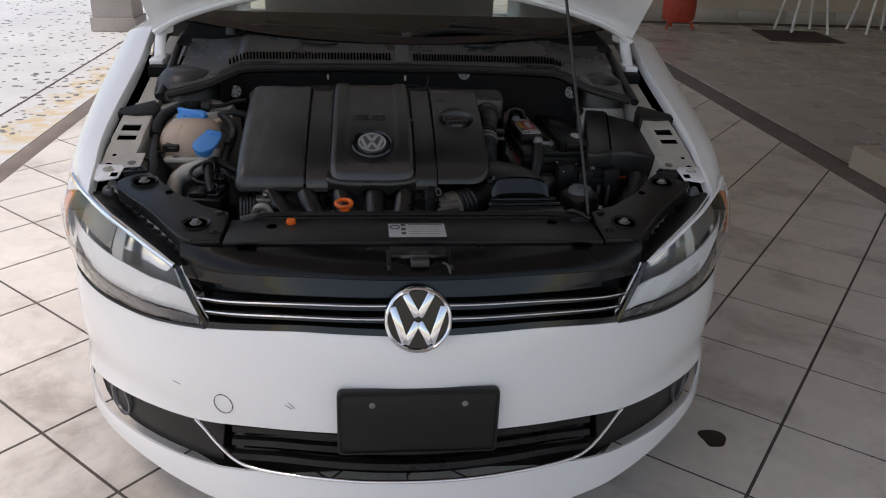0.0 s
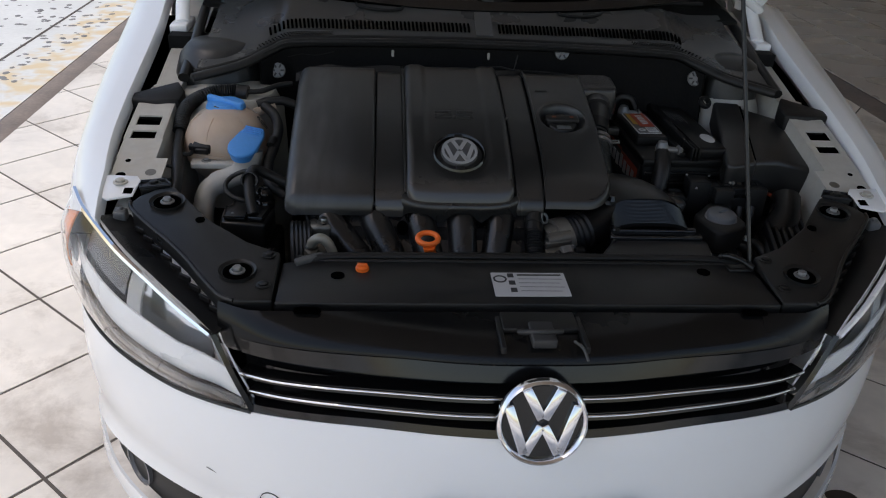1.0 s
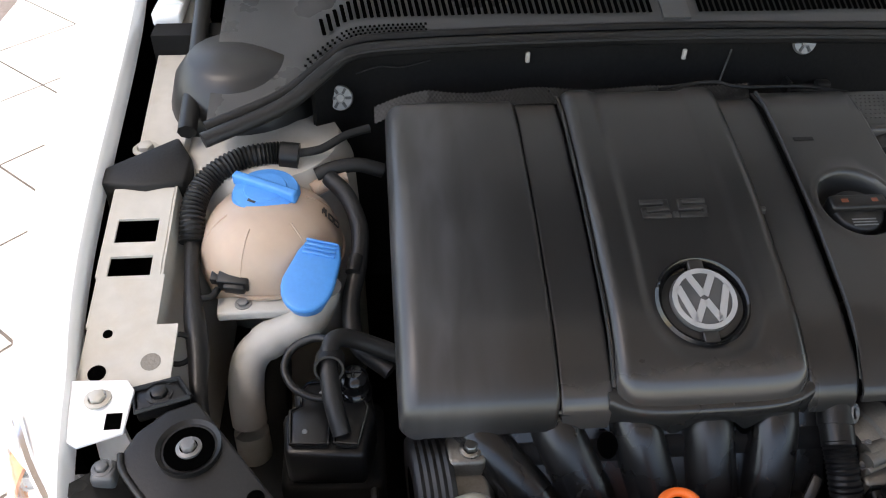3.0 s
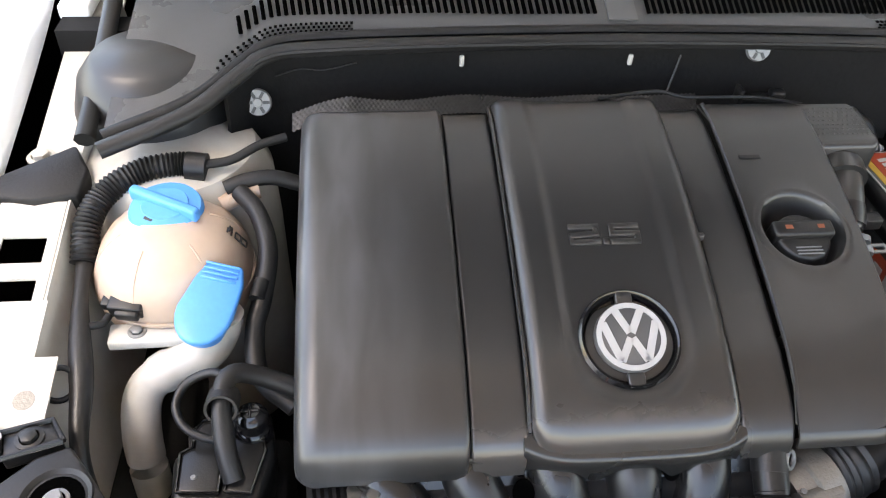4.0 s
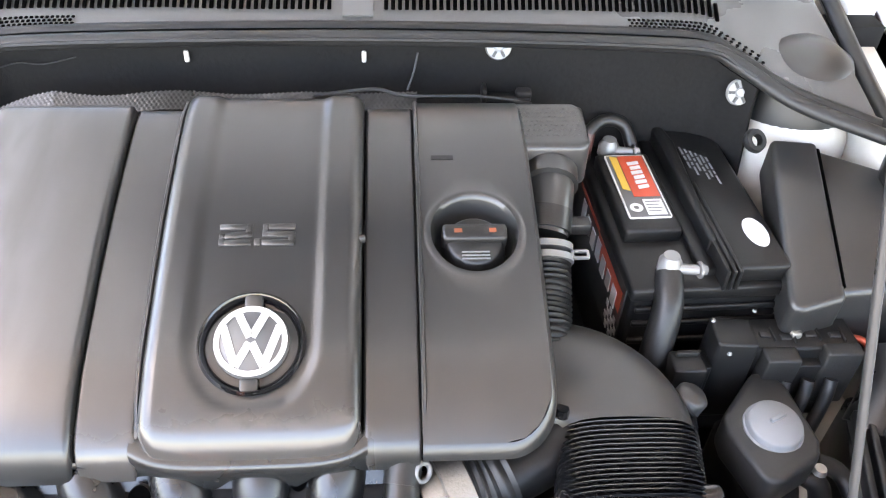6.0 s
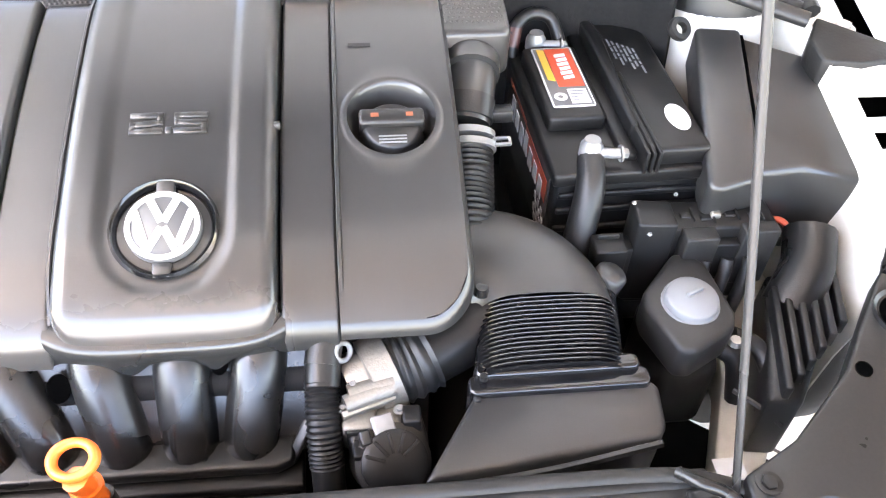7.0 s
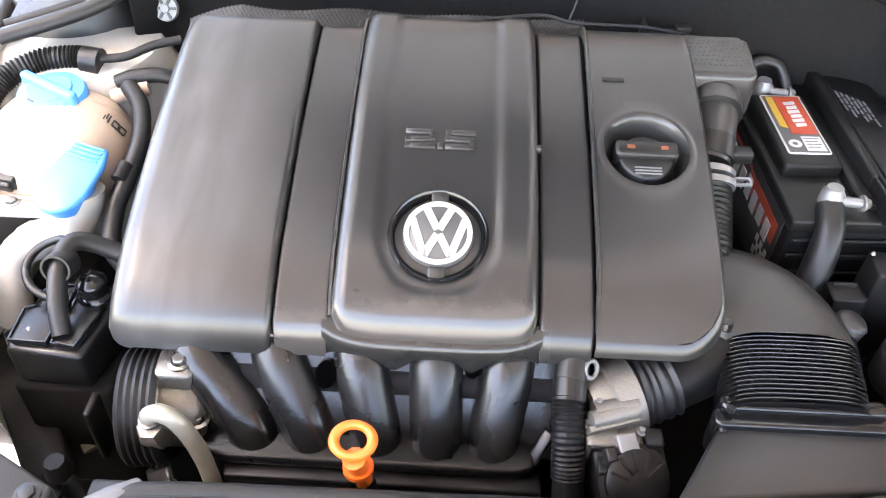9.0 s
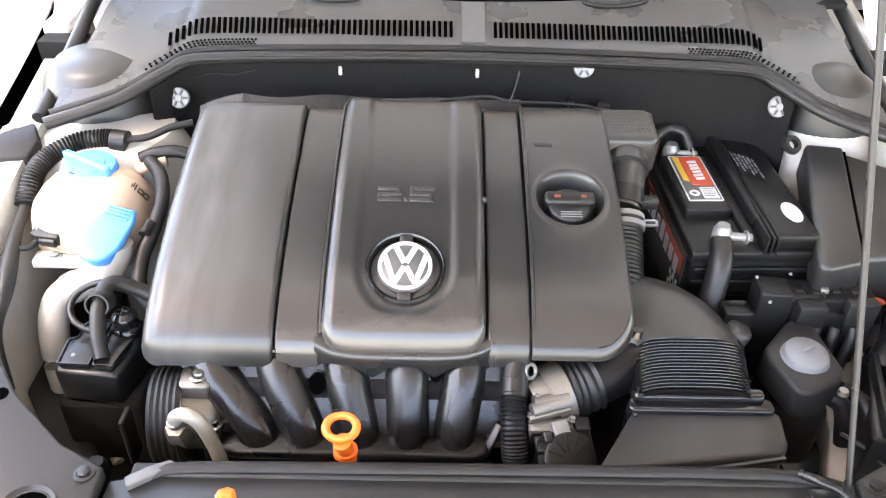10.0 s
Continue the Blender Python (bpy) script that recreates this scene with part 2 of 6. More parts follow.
def glass(name, tint, rough=0.02):
    m = bpy.data.materials.new(name)
    m.use_nodes = True
    b = m.node_tree.nodes["Principled BSDF"]
    b.inputs["Base Color"].default_value = (*tint, 1)
    b.inputs["Transmission Weight"].default_value = 1.0
    b.inputs["Roughness"].default_value = rough
    b.inputs["IOR"].default_value = 1.45
    return m


GLASS = glass("windscreen_glass", (0.55, 0.62, 0.58))
LENS = glass("headlamp_lens", (0.97, 0.98, 0.99))
LENS.node_tree.nodes["Principled BSDF"].inputs["IOR"].default_value = 1.22
CARRIER = material("half_gloss_black_plastic", (0.006, 0.006, 0.0062), 0.24, vary=0.2, grain=300, bump=0.02, spec=0.24)


def pebbled():
    """Washed concrete with scattered dark pebbles and a faded yellow line along its edge."""
    m = material("pebbled_pavement", (0.66, 0.67, 0.66), 0.75, vary=0.12, grain=35, blotch=1.2, bump=0.3)
    nt = m.node_tree
    n, l = nt.nodes, nt.links
    b = n["Principled BSDF"]
    old = b.inputs["Base Color"].links[0].from_socket
    tc = n.new("ShaderNodeTexCoord")
    sep = n.new("ShaderNodeSeparateXYZ")
    l.new(tc.outputs["Object"], sep.inputs[0])
    band = n.new("ShaderNodeMapRange")
    band.inputs["From Min"].default_value, band.inputs["From Max"].default_value = -2.42, -2.36
    l.new(sep.outputs["X"], band.inputs["Value"])
    nz = n.new("ShaderNodeTexNoise")
    nz.inputs["Scale"].default_value = 7
    l.new(tc.outputs["Object"], nz.inputs["Vector"])
    worn = n.new("ShaderNodeMapRange")
    worn.inputs["From Min"].default_value, worn.inputs["From Max"].default_value = 0.42, 0.6
    l.new(nz.outputs["Fac"], worn.inputs["Value"])
    mul = n.new("ShaderNodeMath")
    mul.operation = "MULTIPLY"
    l.new(band.outputs[0], mul.inputs[0])
    l.new(worn.outputs[0], mul.inputs[1])
    mx = n.new("ShaderNodeMix")
    mx.data_type = "RGBA"
    l.new(mul.outputs[0], mx.inputs["Factor"])
    l.new(old, mx.inputs["A"])
    mx.inputs["B"].default_value = (0.66, 0.54, 0.36, 1)
    l.new(mx.outputs["Result"], b.inputs["Base Color"])
    return m


PEBBLED = pebbled()
PEBBLE = material("dark_pebble", (0.20, 0.20, 0.20), 0.6, vary=0.4)


# ---------------------------------------------------------------- mesh helpers
def mesh_of(bm, mat, angle=35):
    bmesh.ops.recalc_face_normals(bm, faces=bm.faces)
    me = bpy.data.meshes.new("mesh")
    bm.to_mesh(me)
    bm.free()
    me.materials.append(mat)
    me.polygons.foreach_set("use_smooth", [True] * len(me.polygons))
    me.set_sharp_from_angle(angle=radians(angle))
    return me


def part(name, bm, mat, parent=None, label="", angle=47):
    """One mesh object, under a thing or a part."""
    ob = new(name, mesh_of(bm, mat, angle))
    if parent:
        ob.parent = parent
    return tagged(ob, label) if label else ob


def bevel(bm, w, seg=2, sharp=30):
    if w:
        es = [e for e in bm.edges if len(e.link_faces) == 2 and e.calc_face_angle(0) > radians(sharp)]
        bmesh.ops.bevel(bm, geom=es, offset=w, segments=seg, profile=0.5, affect="EDGES", clamp_overlap=True)
    return bm


def box(x0, x1, y0, y1, z0, z1, bev=0.0, seg=2):
    bm = bmesh.new()
    bmesh.ops.create_cube(bm, size=1)
    bmesh.ops.transform(bm, matrix=Matrix.LocRotScale(((x0 + x1) / 2, (y0 + y1) / 2, (z0 + z1) / 2), None, (abs(x1 - x0), abs(y1 - y0), abs(z1 - z0))), verts=bm.verts)
    return bevel(bm, bev, seg)


def moved(bm, m):
    bmesh.ops.transform(bm, matrix=m, verts=bm.verts)
    return bm


def join(*bms):
    out = bms[0]
    for b in bms[1:]:
        me = bpy.data.meshes.new("tmp")
        b.to_mesh(me)
        b.free()
        out.from_mesh(me)
        bpy.data.meshes.remove(me)
    return out


def prism(poly, z0, z1, bev=0.0, seg=2):
    """An outline in plan, raised between two heights; each may be a number or a function of x and y."""
    f0 = z0 if callable(z0) else (lambda x, y: z0)
    f1 = z1 if callable(z1) else (lambda x, y: z1)
    bm = bmesh.new()
    lo = [bm.verts.new((x, y, f0(x, y))) for x, y in poly]
    hi = [bm.verts.new((x, y, f1(x, y))) for x, y in poly]
    k = len(poly)
    bm.faces.new(hi)
    bm.faces.new(lo[::-1])
    for i in range(k):
        bm.faces.new((lo[i], lo[(i + 1) % k], hi[(i + 1) % k], hi[i]))
    bmesh.ops.recalc_face_normals(bm, faces=bm.faces)
    return bevel(bm, bev, seg)


def sheet(rows, thick=0.0, closed=False):
    """A surface through rows of points, with a thickness."""
    bm = bmesh.new()
    vs = [[bm.verts.new(p) for p in r] for r in rows]
    for a, b in zip(vs, vs[1:]):
        k = len(a)
        for i in range(k if closed else k - 1):
            j = (i + 1) % k
            try:
                bm.faces.new((a[i], a[j], b[j], b[i]))
            except ValueError:
                pass
    bmesh.ops.remove_doubles(bm, verts=bm.verts, dist=1e-5)
    bmesh.ops.recalc_face_normals(bm, faces=bm.faces)
    if thick:
        bmesh.ops.solidify(bm, geom=bm.faces[:], thickness=thick)
    return bm


def smooth_path(pts, per=6):
    """Points on a smooth curve through the given ones."""
    P = [Vector(p) for p in pts]
    P = [P[0] * 2 - P[1]] + P + [P[-1] * 2 - P[-2]]
    out = []
    for a, b, c, d in zip(P, P[1:], P[2:], P[3:]):
        for i in range(per):
            t = i / per
            out.append(0.5 * ((2 * b) + (c - a) * t + (2 * a - 5 * b + 4 * c - d) * t * t + (3 * b - a - 3 * c + d) * t ** 3))
    return out + [P[-2]]


def tube(pts, r, n=12, per=6, flat=1.0, cap=True, up=(0, 0, 1)):
    """A round (or flattened) hose along a smooth curve; r may be a number or a function of 0..1."""
    path = smooth_path(pts, per) if per else [Vector(p) for p in pts]
    bm = bmesh.new()
    rings = []
    ref = Vector(up)
    k = len(path)
    for i, p in enumerate(path):
        d = (path[min(i + 1, k - 1)] - path[max(i - 1, 0)]).normalized()
        side = d.cross(ref)
        if side.length < 0.2:
            side = d.cross(Vector((0, 1, 0)))
        side.normalize()
        top = side.cross(d)
        rad = r(i / (k - 1)) if callable(r) else r
        rings.append([bm.verts.new(p + side * math.cos(2 * math.pi * j / n) * rad + top * math.sin(2 * math.pi * j / n) * rad * flat) for j in range(n)])
    for a, b in zip(rings, rings[1:]):
        for j in range(n):
            bm.faces.new((a[j], a[(j + 1) % n], b[(j + 1) % n], b[j]))
    if cap:
        bm.faces.new(rings[0][::-1])
        bm.faces.new(rings[-1])
    return bm


def ribbed(pts, r, depth, ribs, n=16, flat=1.0, up=(0, 0, 1)):
    """A corrugated hose."""
    path = smooth_path(pts, max(4, int(ribs * 4 / max(1, len(pts) - 1)) + 1))
    return tube(path, lambda t: r + depth * (0.5 + 0.5 * math.cos(2 * math.pi * t * ribs)), n=n, per=0, flat=flat, up=up)


def lathe(profile, m=Matrix(), n=32):
    """A turned form from radius and height pairs, stood up by the pose m."""
    bm = bmesh.new()
    rings = [[bm.verts.new((r * math.cos(2 * math.pi * j / n), r * math.sin(2 * math.pi * j / n), z)) for j in range(n)] if r > 0 else [bm.verts.new((0, 0, z))] for r, z in profile]
    for a, b in zip(rings, rings[1:]):
        for j in range(n):
            k = (j + 1) % n
            q = [a[j % len(a)], a[k % len(a)], b[k % len(b)], b[j % len(b)]]
            q = list(dict.fromkeys(q))
            if len(q) > 2:
                bm.faces.new(q)
    return moved(bm, m)


def bolt_bm(x, y, z, r=0.009, h=0.006, m=None):
    """A washer-faced hexagonal bolt."""
    a = lathe([(0, 0), (r * 1.6, 0), (r * 1.6, h * 0.3), (r * 1.1, h * 0.45)], n=20)
    b = lathe([(r, h * 0.3), (r, h), (r * 0.85, h * 1.15), (0, h * 1.15)], n=6)
    return moved(join(a, b), m if m else pose(x, y, z))


def arc(cx, cy, r, a0, a1, k=12):
    return [(cx + r * math.cos(radians(a0 + (a1 - a0) * i / k)), cy + r * math.sin(radians(a0 + (a1 - a0) * i / k))) for i in range(k + 1)]


def rounded(x0, x1, y0, y1, r, k=5):
    return arc(x1 - r, y1 - r, r, 0, 90, k) + arc(x0 + r, y1 - r, r, 90, 180, k) + arc(x0 + r, y0 + r, r, 180, 270, k) + arc(x1 - r, y0 + r, r, 270, 360, k)


def frame_ring(outer, inner, z0, z1):
    """A flat ring between two outlines of the same count."""
    bm = bmesh.new()
    k = len(outer)
    L = [[bm.verts.new((x, y, z)) for x, y in o] for o, z in ((outer, z0), (outer, z1), (inner, z1), (inner, z0))]
    for a, b in zip(L, L[1:] + L[:1]):
        for i in range(k):
            bm.faces.new((a[i], a[(i + 1) % k], b[(i + 1) % k], b[i]))
    return bm


def step(v, a, b):
    t = min(1.0, max(0.0, (v - a) / (b - a)))
    return t * t * (3 - 2 * t)


def interp(x, xs, ys):
    return float(np.interp(x, xs, ys))


def curve_fn(pairs):
    """A smooth function through the given points."""
    xs, ys = [p[0] for p in pairs], [p[1] for p in pairs]
    pts = smooth_path([(a, b, 0) for a, b in pairs], 8)
    X, Y = [p.x for p in pts], [p.y for p in pts]
    return lambda v: float(np.interp(v, X, Y))


# ---------------------------------------------------------------- the place
# the floor: square tiles laid aslant
floor = part("floor", box(-1.95, 2.62, -7.0, 9.6, -0.12, -0.0025), GROUT)
tagged(floor, "cream ceramic tile floor laid diagonally with dark joints", "floor", kind="structure")
GRIDS = ((-1.953, 0.0, Vector((-1.005, 0.585, 0)), 0.3735, radians(47.3)), (0.0, 2.623, Vector((1.122, 0.531, 0)), 0.379, radians(50.5)))
tile_jobs = []
for gx0, gx1, go, gs, ga in GRIDS:
    half = gs / 2 - 0.0048
    gme = mesh_of(moved(box(-half, half, -half, half, -0.006, 0.0), Matrix.Rotation(ga, 4, "Z")), TILE)
    gu, gv = Vector((math.cos(ga), math.sin(ga), 0)) * gs, Vector((-math.sin(ga), math.cos(ga), 0)) * gs
    reach = gs * 0.708
    for i in range(-40, 40):
        for j in range(-40, 40):
            c = go + gu * (i + 0.5) + gv * (j + 0.5)
            if -6.6 < c.y < 9.2 and gx0 - reach < c.x < gx1 + reach:
                tile_jobs.append((abs(c.x) * 0.9 + abs(c.y - 1.3), c, gme, gx0, gx1, gx0 + reach < c.x < gx1 - reach))
tile_jobs.sort(key=lambda s: s[0])

strip_left = part("floor_edge_strip", box(-2.07, -1.95, -7.0, 9.6, -0.12, -0.002, 0.004), SCREED)
tagged(strip_left, "worn brown cement strip along the tiles", "floor", kind="structure")
band = part("floor_seam", box(2.62, 2.82, -7.0, 9.6, -0.12, -0.004, 0.004), SCREED)
tagged(band, "dark worn cement seam across the floor", "floor", kind="structure")
ground = part("ground", join(box(-60, -2.085, -60, 60, -0.3, -0.01), box(-2.085, 60, -60, -7.0, -0.3, -0.014), box(-2.085, 60, 9.6, 60, -0.3, -0.014), box(9.0, 60, -7.0, 9.6, -0.3, -0.014)), PEBBLED)
tagged(ground, "pale washed concrete yard with dark pebbles and a faded yellow edge", "pavement", kind="structure")
groove = part("slab_joint", join(box(-2.505, -2.49, -7, 9.6, -0.0098, -0.006)), GROUT)
tagged(groove, "dark joint in the concrete yard", "joint", kind="structure")
pb = bmesh.new()
for i in range(2600):
    x, y = -2.2 - 5.5 * random.random() ** 1.3, random.uniform(0.5, 12)
    s = random.uniform(0.008, 0.024)
    bmesh.ops.create_icosphere(pb, subdivisions=1, radius=1, matrix=Matrix.LocRotScale((x, y, -0.0105), Euler((0, 0, random.uniform(0, 3))), (s * 1.5, s, s * 0.3)))
pebbles = part("pebbles", pb, PEBBLE)
tagged(pebbles, "dark pebbles set in the concrete yard", "pebbles", kind="stuff")
floor_r = part("floor_showroom", box(2.82, 9.0, -7.0, 9.6, -0.12, -0.008), GROUT)
tagged(floor_r, "smooth grey showroom floor of large tiles", "floor", kind="structure")
gt = mesh_of(box(-0.297, 0.297, -0.297, 0.297, -0.007, 0.0, 0.001, 1), GREYTILE)
grey_late = [(3.13 + 0.6 * i, 0.3 + 0.6 * j) for i in range(9) for j in range(-11, 15)]

wall_back = part("wall_back", box(2.0, 9.2, 9.3, 9.5, -0.1, 3.4), PLASTER)
tagged(wall_back, "plain grey plastered wall with a tiled skirting", "wall", kind="structure")
for k in range(10):
    sk = part("skirting_tile", box(2.05 + 0.7 * k, 2.74 + 0.7 * k, 9.288, 9.302, 0.0, 0.16, 0.002), GREYTILE, wall_back)
# out of view; begins at y 2 to leave the right front open to the sky
wall_right = part("wall_right", box(9.0, 9.2, 2.0, 9.3, -0.1, 3.4), PLASTER)
tagged(wall_right, "unseen plastered side wall of the hall, cut short for daylight", "wall", kind="structure")
# out of view; its edges are placed for how much sky they let in
ceiling = part("ceiling", box(-1.7, 9.2, -3.2, 9.5, 3.4, 3.6), CEIL)
tagged(ceiling, "unseen ceiling of the hall, set to screen the sky", "ceiling", kind="structure")


def column(x, y, w, d, name, label, pl=0.02):
    c = part(name, box(x - w / 2, x + w / 2, y - d / 2, y + d / 2, -0.02, 3.41, 0.015), CONCRETE)
    part("plinth", frame_ring(rounded(x - w / 2 - pl, x + w / 2 + pl, y - d / 2 - pl, y + d / 2 + pl, 0.004, 1), rounded(x - w / 2 + 0.001, x + w / 2 - 0.001, y - d / 2 + 0.001, y + d / 2 - 0.001, 0.002, 1), -0.005, 0.13), CONCRETE if pl < 0.05 else PLASTER, c)
    return tagged(c, label, "column", kind="structure")


column(-2.74, 7.75, 0.42, 0.42, "column_1", "rough grey concrete column at the yard's edge")
column(3.10, 2.72, 0.42, 0.42, "column_2", "pale concrete column with a white plinth", 0.10)


def gas_canister():
    c = tagged(new("canister"), "red enamelled canister standing on short legs by the wall", "canister")
    c.location = (3.75, 8.55, 0)
    part("tank", lathe([(0, 0.10), (0.17, 0.10), (0.20, 0.14), (0.20, 0.62), (0.16, 0.70), (0.06, 0.74), (0.05, 0.78), (0, 0.78)]), REDPAINT, c)
    for k in range(3):
        a = radians(90 + 120 * k)
        part("leg", tube([(0.15 * math.cos(a), 0.15 * math.sin(a), 0.13), (0.20 * math.cos(a), 0.20 * math.sin(a), 0.01)], 0.018, per=2), REDPAINT, c)
    part("collar", lathe([(0.10, 0.76), (0.11, 0.76), (0.11, 0.86), (0.10, 0.86), (0.10, 0.76)]), REDPAINT, c)


gas_canister()


def stool(x, y, name="stool"):
    s = tagged(new(name), "white enamelled tubular metal stool", "stool", "stools by the wall")
    s.location = (x, y, 0)
    part("seat", lathe([(0, 0.68), (0.19, 0.68), (0.20, 0.70), (0.19, 0.73), (0, 0.735)]), WHITETUBE, s)
    for sx, sy in ((-1, -1), (1, -1), (1, 1), (-1, 1)):
        part("leg", tube([(0.13 * sx, 0.13 * sy, 0.69), (0.24 * sx, 0.22 * sy, 0.0)], 0.017, per=2), WHITETUBE, s)
    return s


st = stool(5.40, 8.6)
copy_thing(st, pose(6.40, 8.62, 0))
mat_ob = tagged(part("floor_mat", prism([(4.6, 7.75), (5.45, 7.65), (5.55, 8.5), (4.75, 8.6)], 0.0, 0.012, 0.003), MATBROWN), "dark brown rubber floor mat under the stools", "mat")
sp = [(0.885 + 0.036 * math.cos(radians(a)) * (1 + 0.18 * math.sin(radians(3 * a + 40))), 0.475 + 0.046 * math.sin(radians(a)) * (1 + 0.15 * math.cos(radians(2 * a)))) for a in range(0, 360, 12)]
tagged(part("oil_spot", prism(sp, 0.0003, 0.0012), STAIN), "dark oil spot dried on the floor tiles", "stain")

# ---------------------------------------------------------------- the car
car = tagged(new("car"), "white saloon car with its bonnet propped open showing the engine bay", "car")
HALF = [(0, 0), (0.2, 0.023), (0.4, 0.098), (0.55, 0.193), (0.68, 0.308), (0.77, 0.42), (0.815, 0.52), (0.845, 0.65), (0.865, 0.85), (0.88, 1.05)]
PLAN = smooth_path([(-x, y, 0) for x, y in HALF[:0:-1]] + [(x, y, 0) for x, y in HALF], 8)
DEPTH = curve_fn([(0.10, 0.02), (0.15, -0.004), (0.20, -0.008), (0.25, -0.006), (0.29, -0.004), (0.35, 0.006), (0.42, -0.002), (0.50, -0.002), (0.58, 0.008), (0.62, 0.022), (0.67, 0.042), (0.72, 0.062), (0.78, 0.088)])


def skin(i, z, out=0.0):
    """A point of the car's nose at step i of its plan line and height z, moved outward."""
    p, a, b = PLAN[i], PLAN[max(i - 1, 0)], PLAN[min(i + 1, len(PLAN) - 1)]
    d = (b - a).normalized()
    n = Vector((d.y, -d.x, 0))
    deep = DEPTH(z)
    if z > 0.6:
        deep -= (deep - DEPTH(0.6)) * 0.85 * step(abs(p.x), 0.18, 0.47)
    q = p + n * (out - deep)
    return (q.x, q.y, z)


def at_x(x, z, out=0.0):
    """A point of the nose over a given x."""
    xs = [p.x for p in PLAN]
    f = float(np.interp(x, xs, range(len(xs))))
    i = min(int(f), len(PLAN) - 2)
    a, b = Vector(skin(i, z, out)), Vector(skin(i + 1, z, out))
    return a.lerp(b, f - i)


def nose_band(lo, hi, xmax, k, thick, xmin=None, out=0.0, steps=None):
    """A band of the nose between two heights that change with the distance from the middle, with its depth set inward."""
    x0 = -xmax if xmin is None else xmin
    n = steps or 96
    bm = bmesh.new()
    cols = []
    for i in range(n + 1):
        x = x0 + (xmax - x0) * i / n
        za, zb = lo(abs(x)), hi(abs(x))
        zs = [za + (zb - za) * j / k for j in range(k + 1)]
        cols.append([bm.verts.new(at_x(x, z, out)) for z in zs] + [bm.verts.new(at_x(x, z, out - abs(thick))) for z in zs[::-1]])
    m = len(cols[0])
    for a, b in zip(cols, cols[1:]):
        for j in range(m):
            bm.faces.new((a[j], a[(j + 1) % m], b[(j + 1) % m], b[j]))
    bm.faces.new(cols[0])
    bm.faces.new(cols[-1][::-1])
    return bm


top_edge = curve_fn([(0, 0.617), (0.15, 0.617), (0.27, 0.611), (0.43, 0.586), (0.58, 0.565), (0.70, 0.562), (0.78, 0.575), (0.815, 0.60), (0.86, 0.62)])
open_top = curve_fn([(0, 0.40), (0.17, 0.398), (0.33, 0.378), (0.48, 0.348), (0.65, 0.325), (0.805, 0.302), (0.86, 0.30)])
open_low = curve_fn([(0, 0.282), (0.18, 0.281), (0.30, 0.275), (0.42, 0.252), (0.55, 0.238), (0.68, 0.233), (0.76, 0.243), (0.805, 0.300), (0.86, 0.299)])
bottom = curve_fn([(0, 0.17), (0.4, 0.16), (0.5, 0.165), (0.7, 0.185), (0.86, 0.20)])
bumper = part("bumper", join(nose_band(open_top, top_edge, 0.846, 10, -0.006), nose_band(bottom, open_low, 0.846, 6, -0.006)), WHITE, car, "white painted front bumper with small scuffs")
for x, z, r in ((-0.255, 0.455, 35), (-0.262, 0.45, 20), (-0.505, 0.435, 10)):
    p = at_x(x, z, 0.0005)
    part("scuff", moved(box(-0.010, 0.010, -0.0006, 0.0006, -0.0007, 0.0007), Matrix.Translation(p) @ pose(0, 0, 0, 0, r, -28)), SCUFF, bumper)
tp = at_x(-0.400, 0.421, 0.0006)
part("tow_cover", lathe([(0.0215, 0), (0.0228, 0), (0.0228, 0.0012), (0.0215, 0.0012), (0.0215, 0)], Matrix.Translation(tp) @ pose(0, 0, 0, 90, 0, -25)), DUSTY, bumper, "round towing eye cover outline")

# lower intake with fog lamp surrounds
lower = part("lower_grille", nose_band(lambda x: open_low(x) - 0.01, lambda x: open_top(x) + 0.01, 0.80, 4, -0.004, out=-0.045), GLOSS, car, "black lower air intake with horizontal bars")
for f in (0.22, 0.52, 0.80):
    part("bar", nose_band(lambda x: open_low(x) + (open_top(x) - open_low(x)) * f - 0.007, lambda x: open_low(x) + (open_top(x) - open_low(x)) * f + 0.007, 0.40, 1, -0.016, out=-0.014), DARK, lower)
for s in (-1, 1):
    lo_f, hi_f = (lambda x: open_low(x) + 0.003), (lambda x: open_top(x) - 0.003)
    a, b = sorted((s * 0.425, s * 0.80))
    surround = part("fog_lamp_surround", nose_band(lo_f, hi_f, b, 5, -0.004, xmin=a, out=-0.022, steps=30), DARK, lower, "matt black fog lamp surround")
    c = at_x(s * 0.70, 0.277, -0.02)
    ang = 48 * s
    part("fog_lamp", lathe([(0.044, -0.012), (0.044, 0.004), (0.038, 0.004), (0.034, -0.004), (0.0, -0.010)], Matrix.Translation(c) @ pose(0, 0, 0, 90, 0, ang), 24), SMOKE, surround, "round fog lamp behind clear glass")
trim_pts = [at_x(x, z, 0.001) for x, z in [(-0.476, 0.349), (-0.455, 0.335), (-0.425, 0.312), (-0.385, 0.287), (-0.34, 0.277), (-0.25, 0.281), (-0.12, 0.285), (0, 0.286), (0.12, 0.285), (0.25, 0.281), (0.34, 0.277), (0.385, 0.287), (0.425, 0.312), (0.455, 0.335), (0.476, 0.349)]]
part("chrome_trim", tube(trim_pts, 0.0042, n=8), CHROME, lower, "thin chrome line round the lower intake")

# number plate carrier
plate = part("plate_holder", moved(prism(rounded(-0.161, 0.161, -0.074, 0.074, 0.010), -0.008, 0.012, 0.003), Matrix.Translation((-0.002, -0.002, 0.439)) @ pose(0, 0, 0, 90, 0, 0)), PLASTIC, car, "blank black plastic number plate holder")
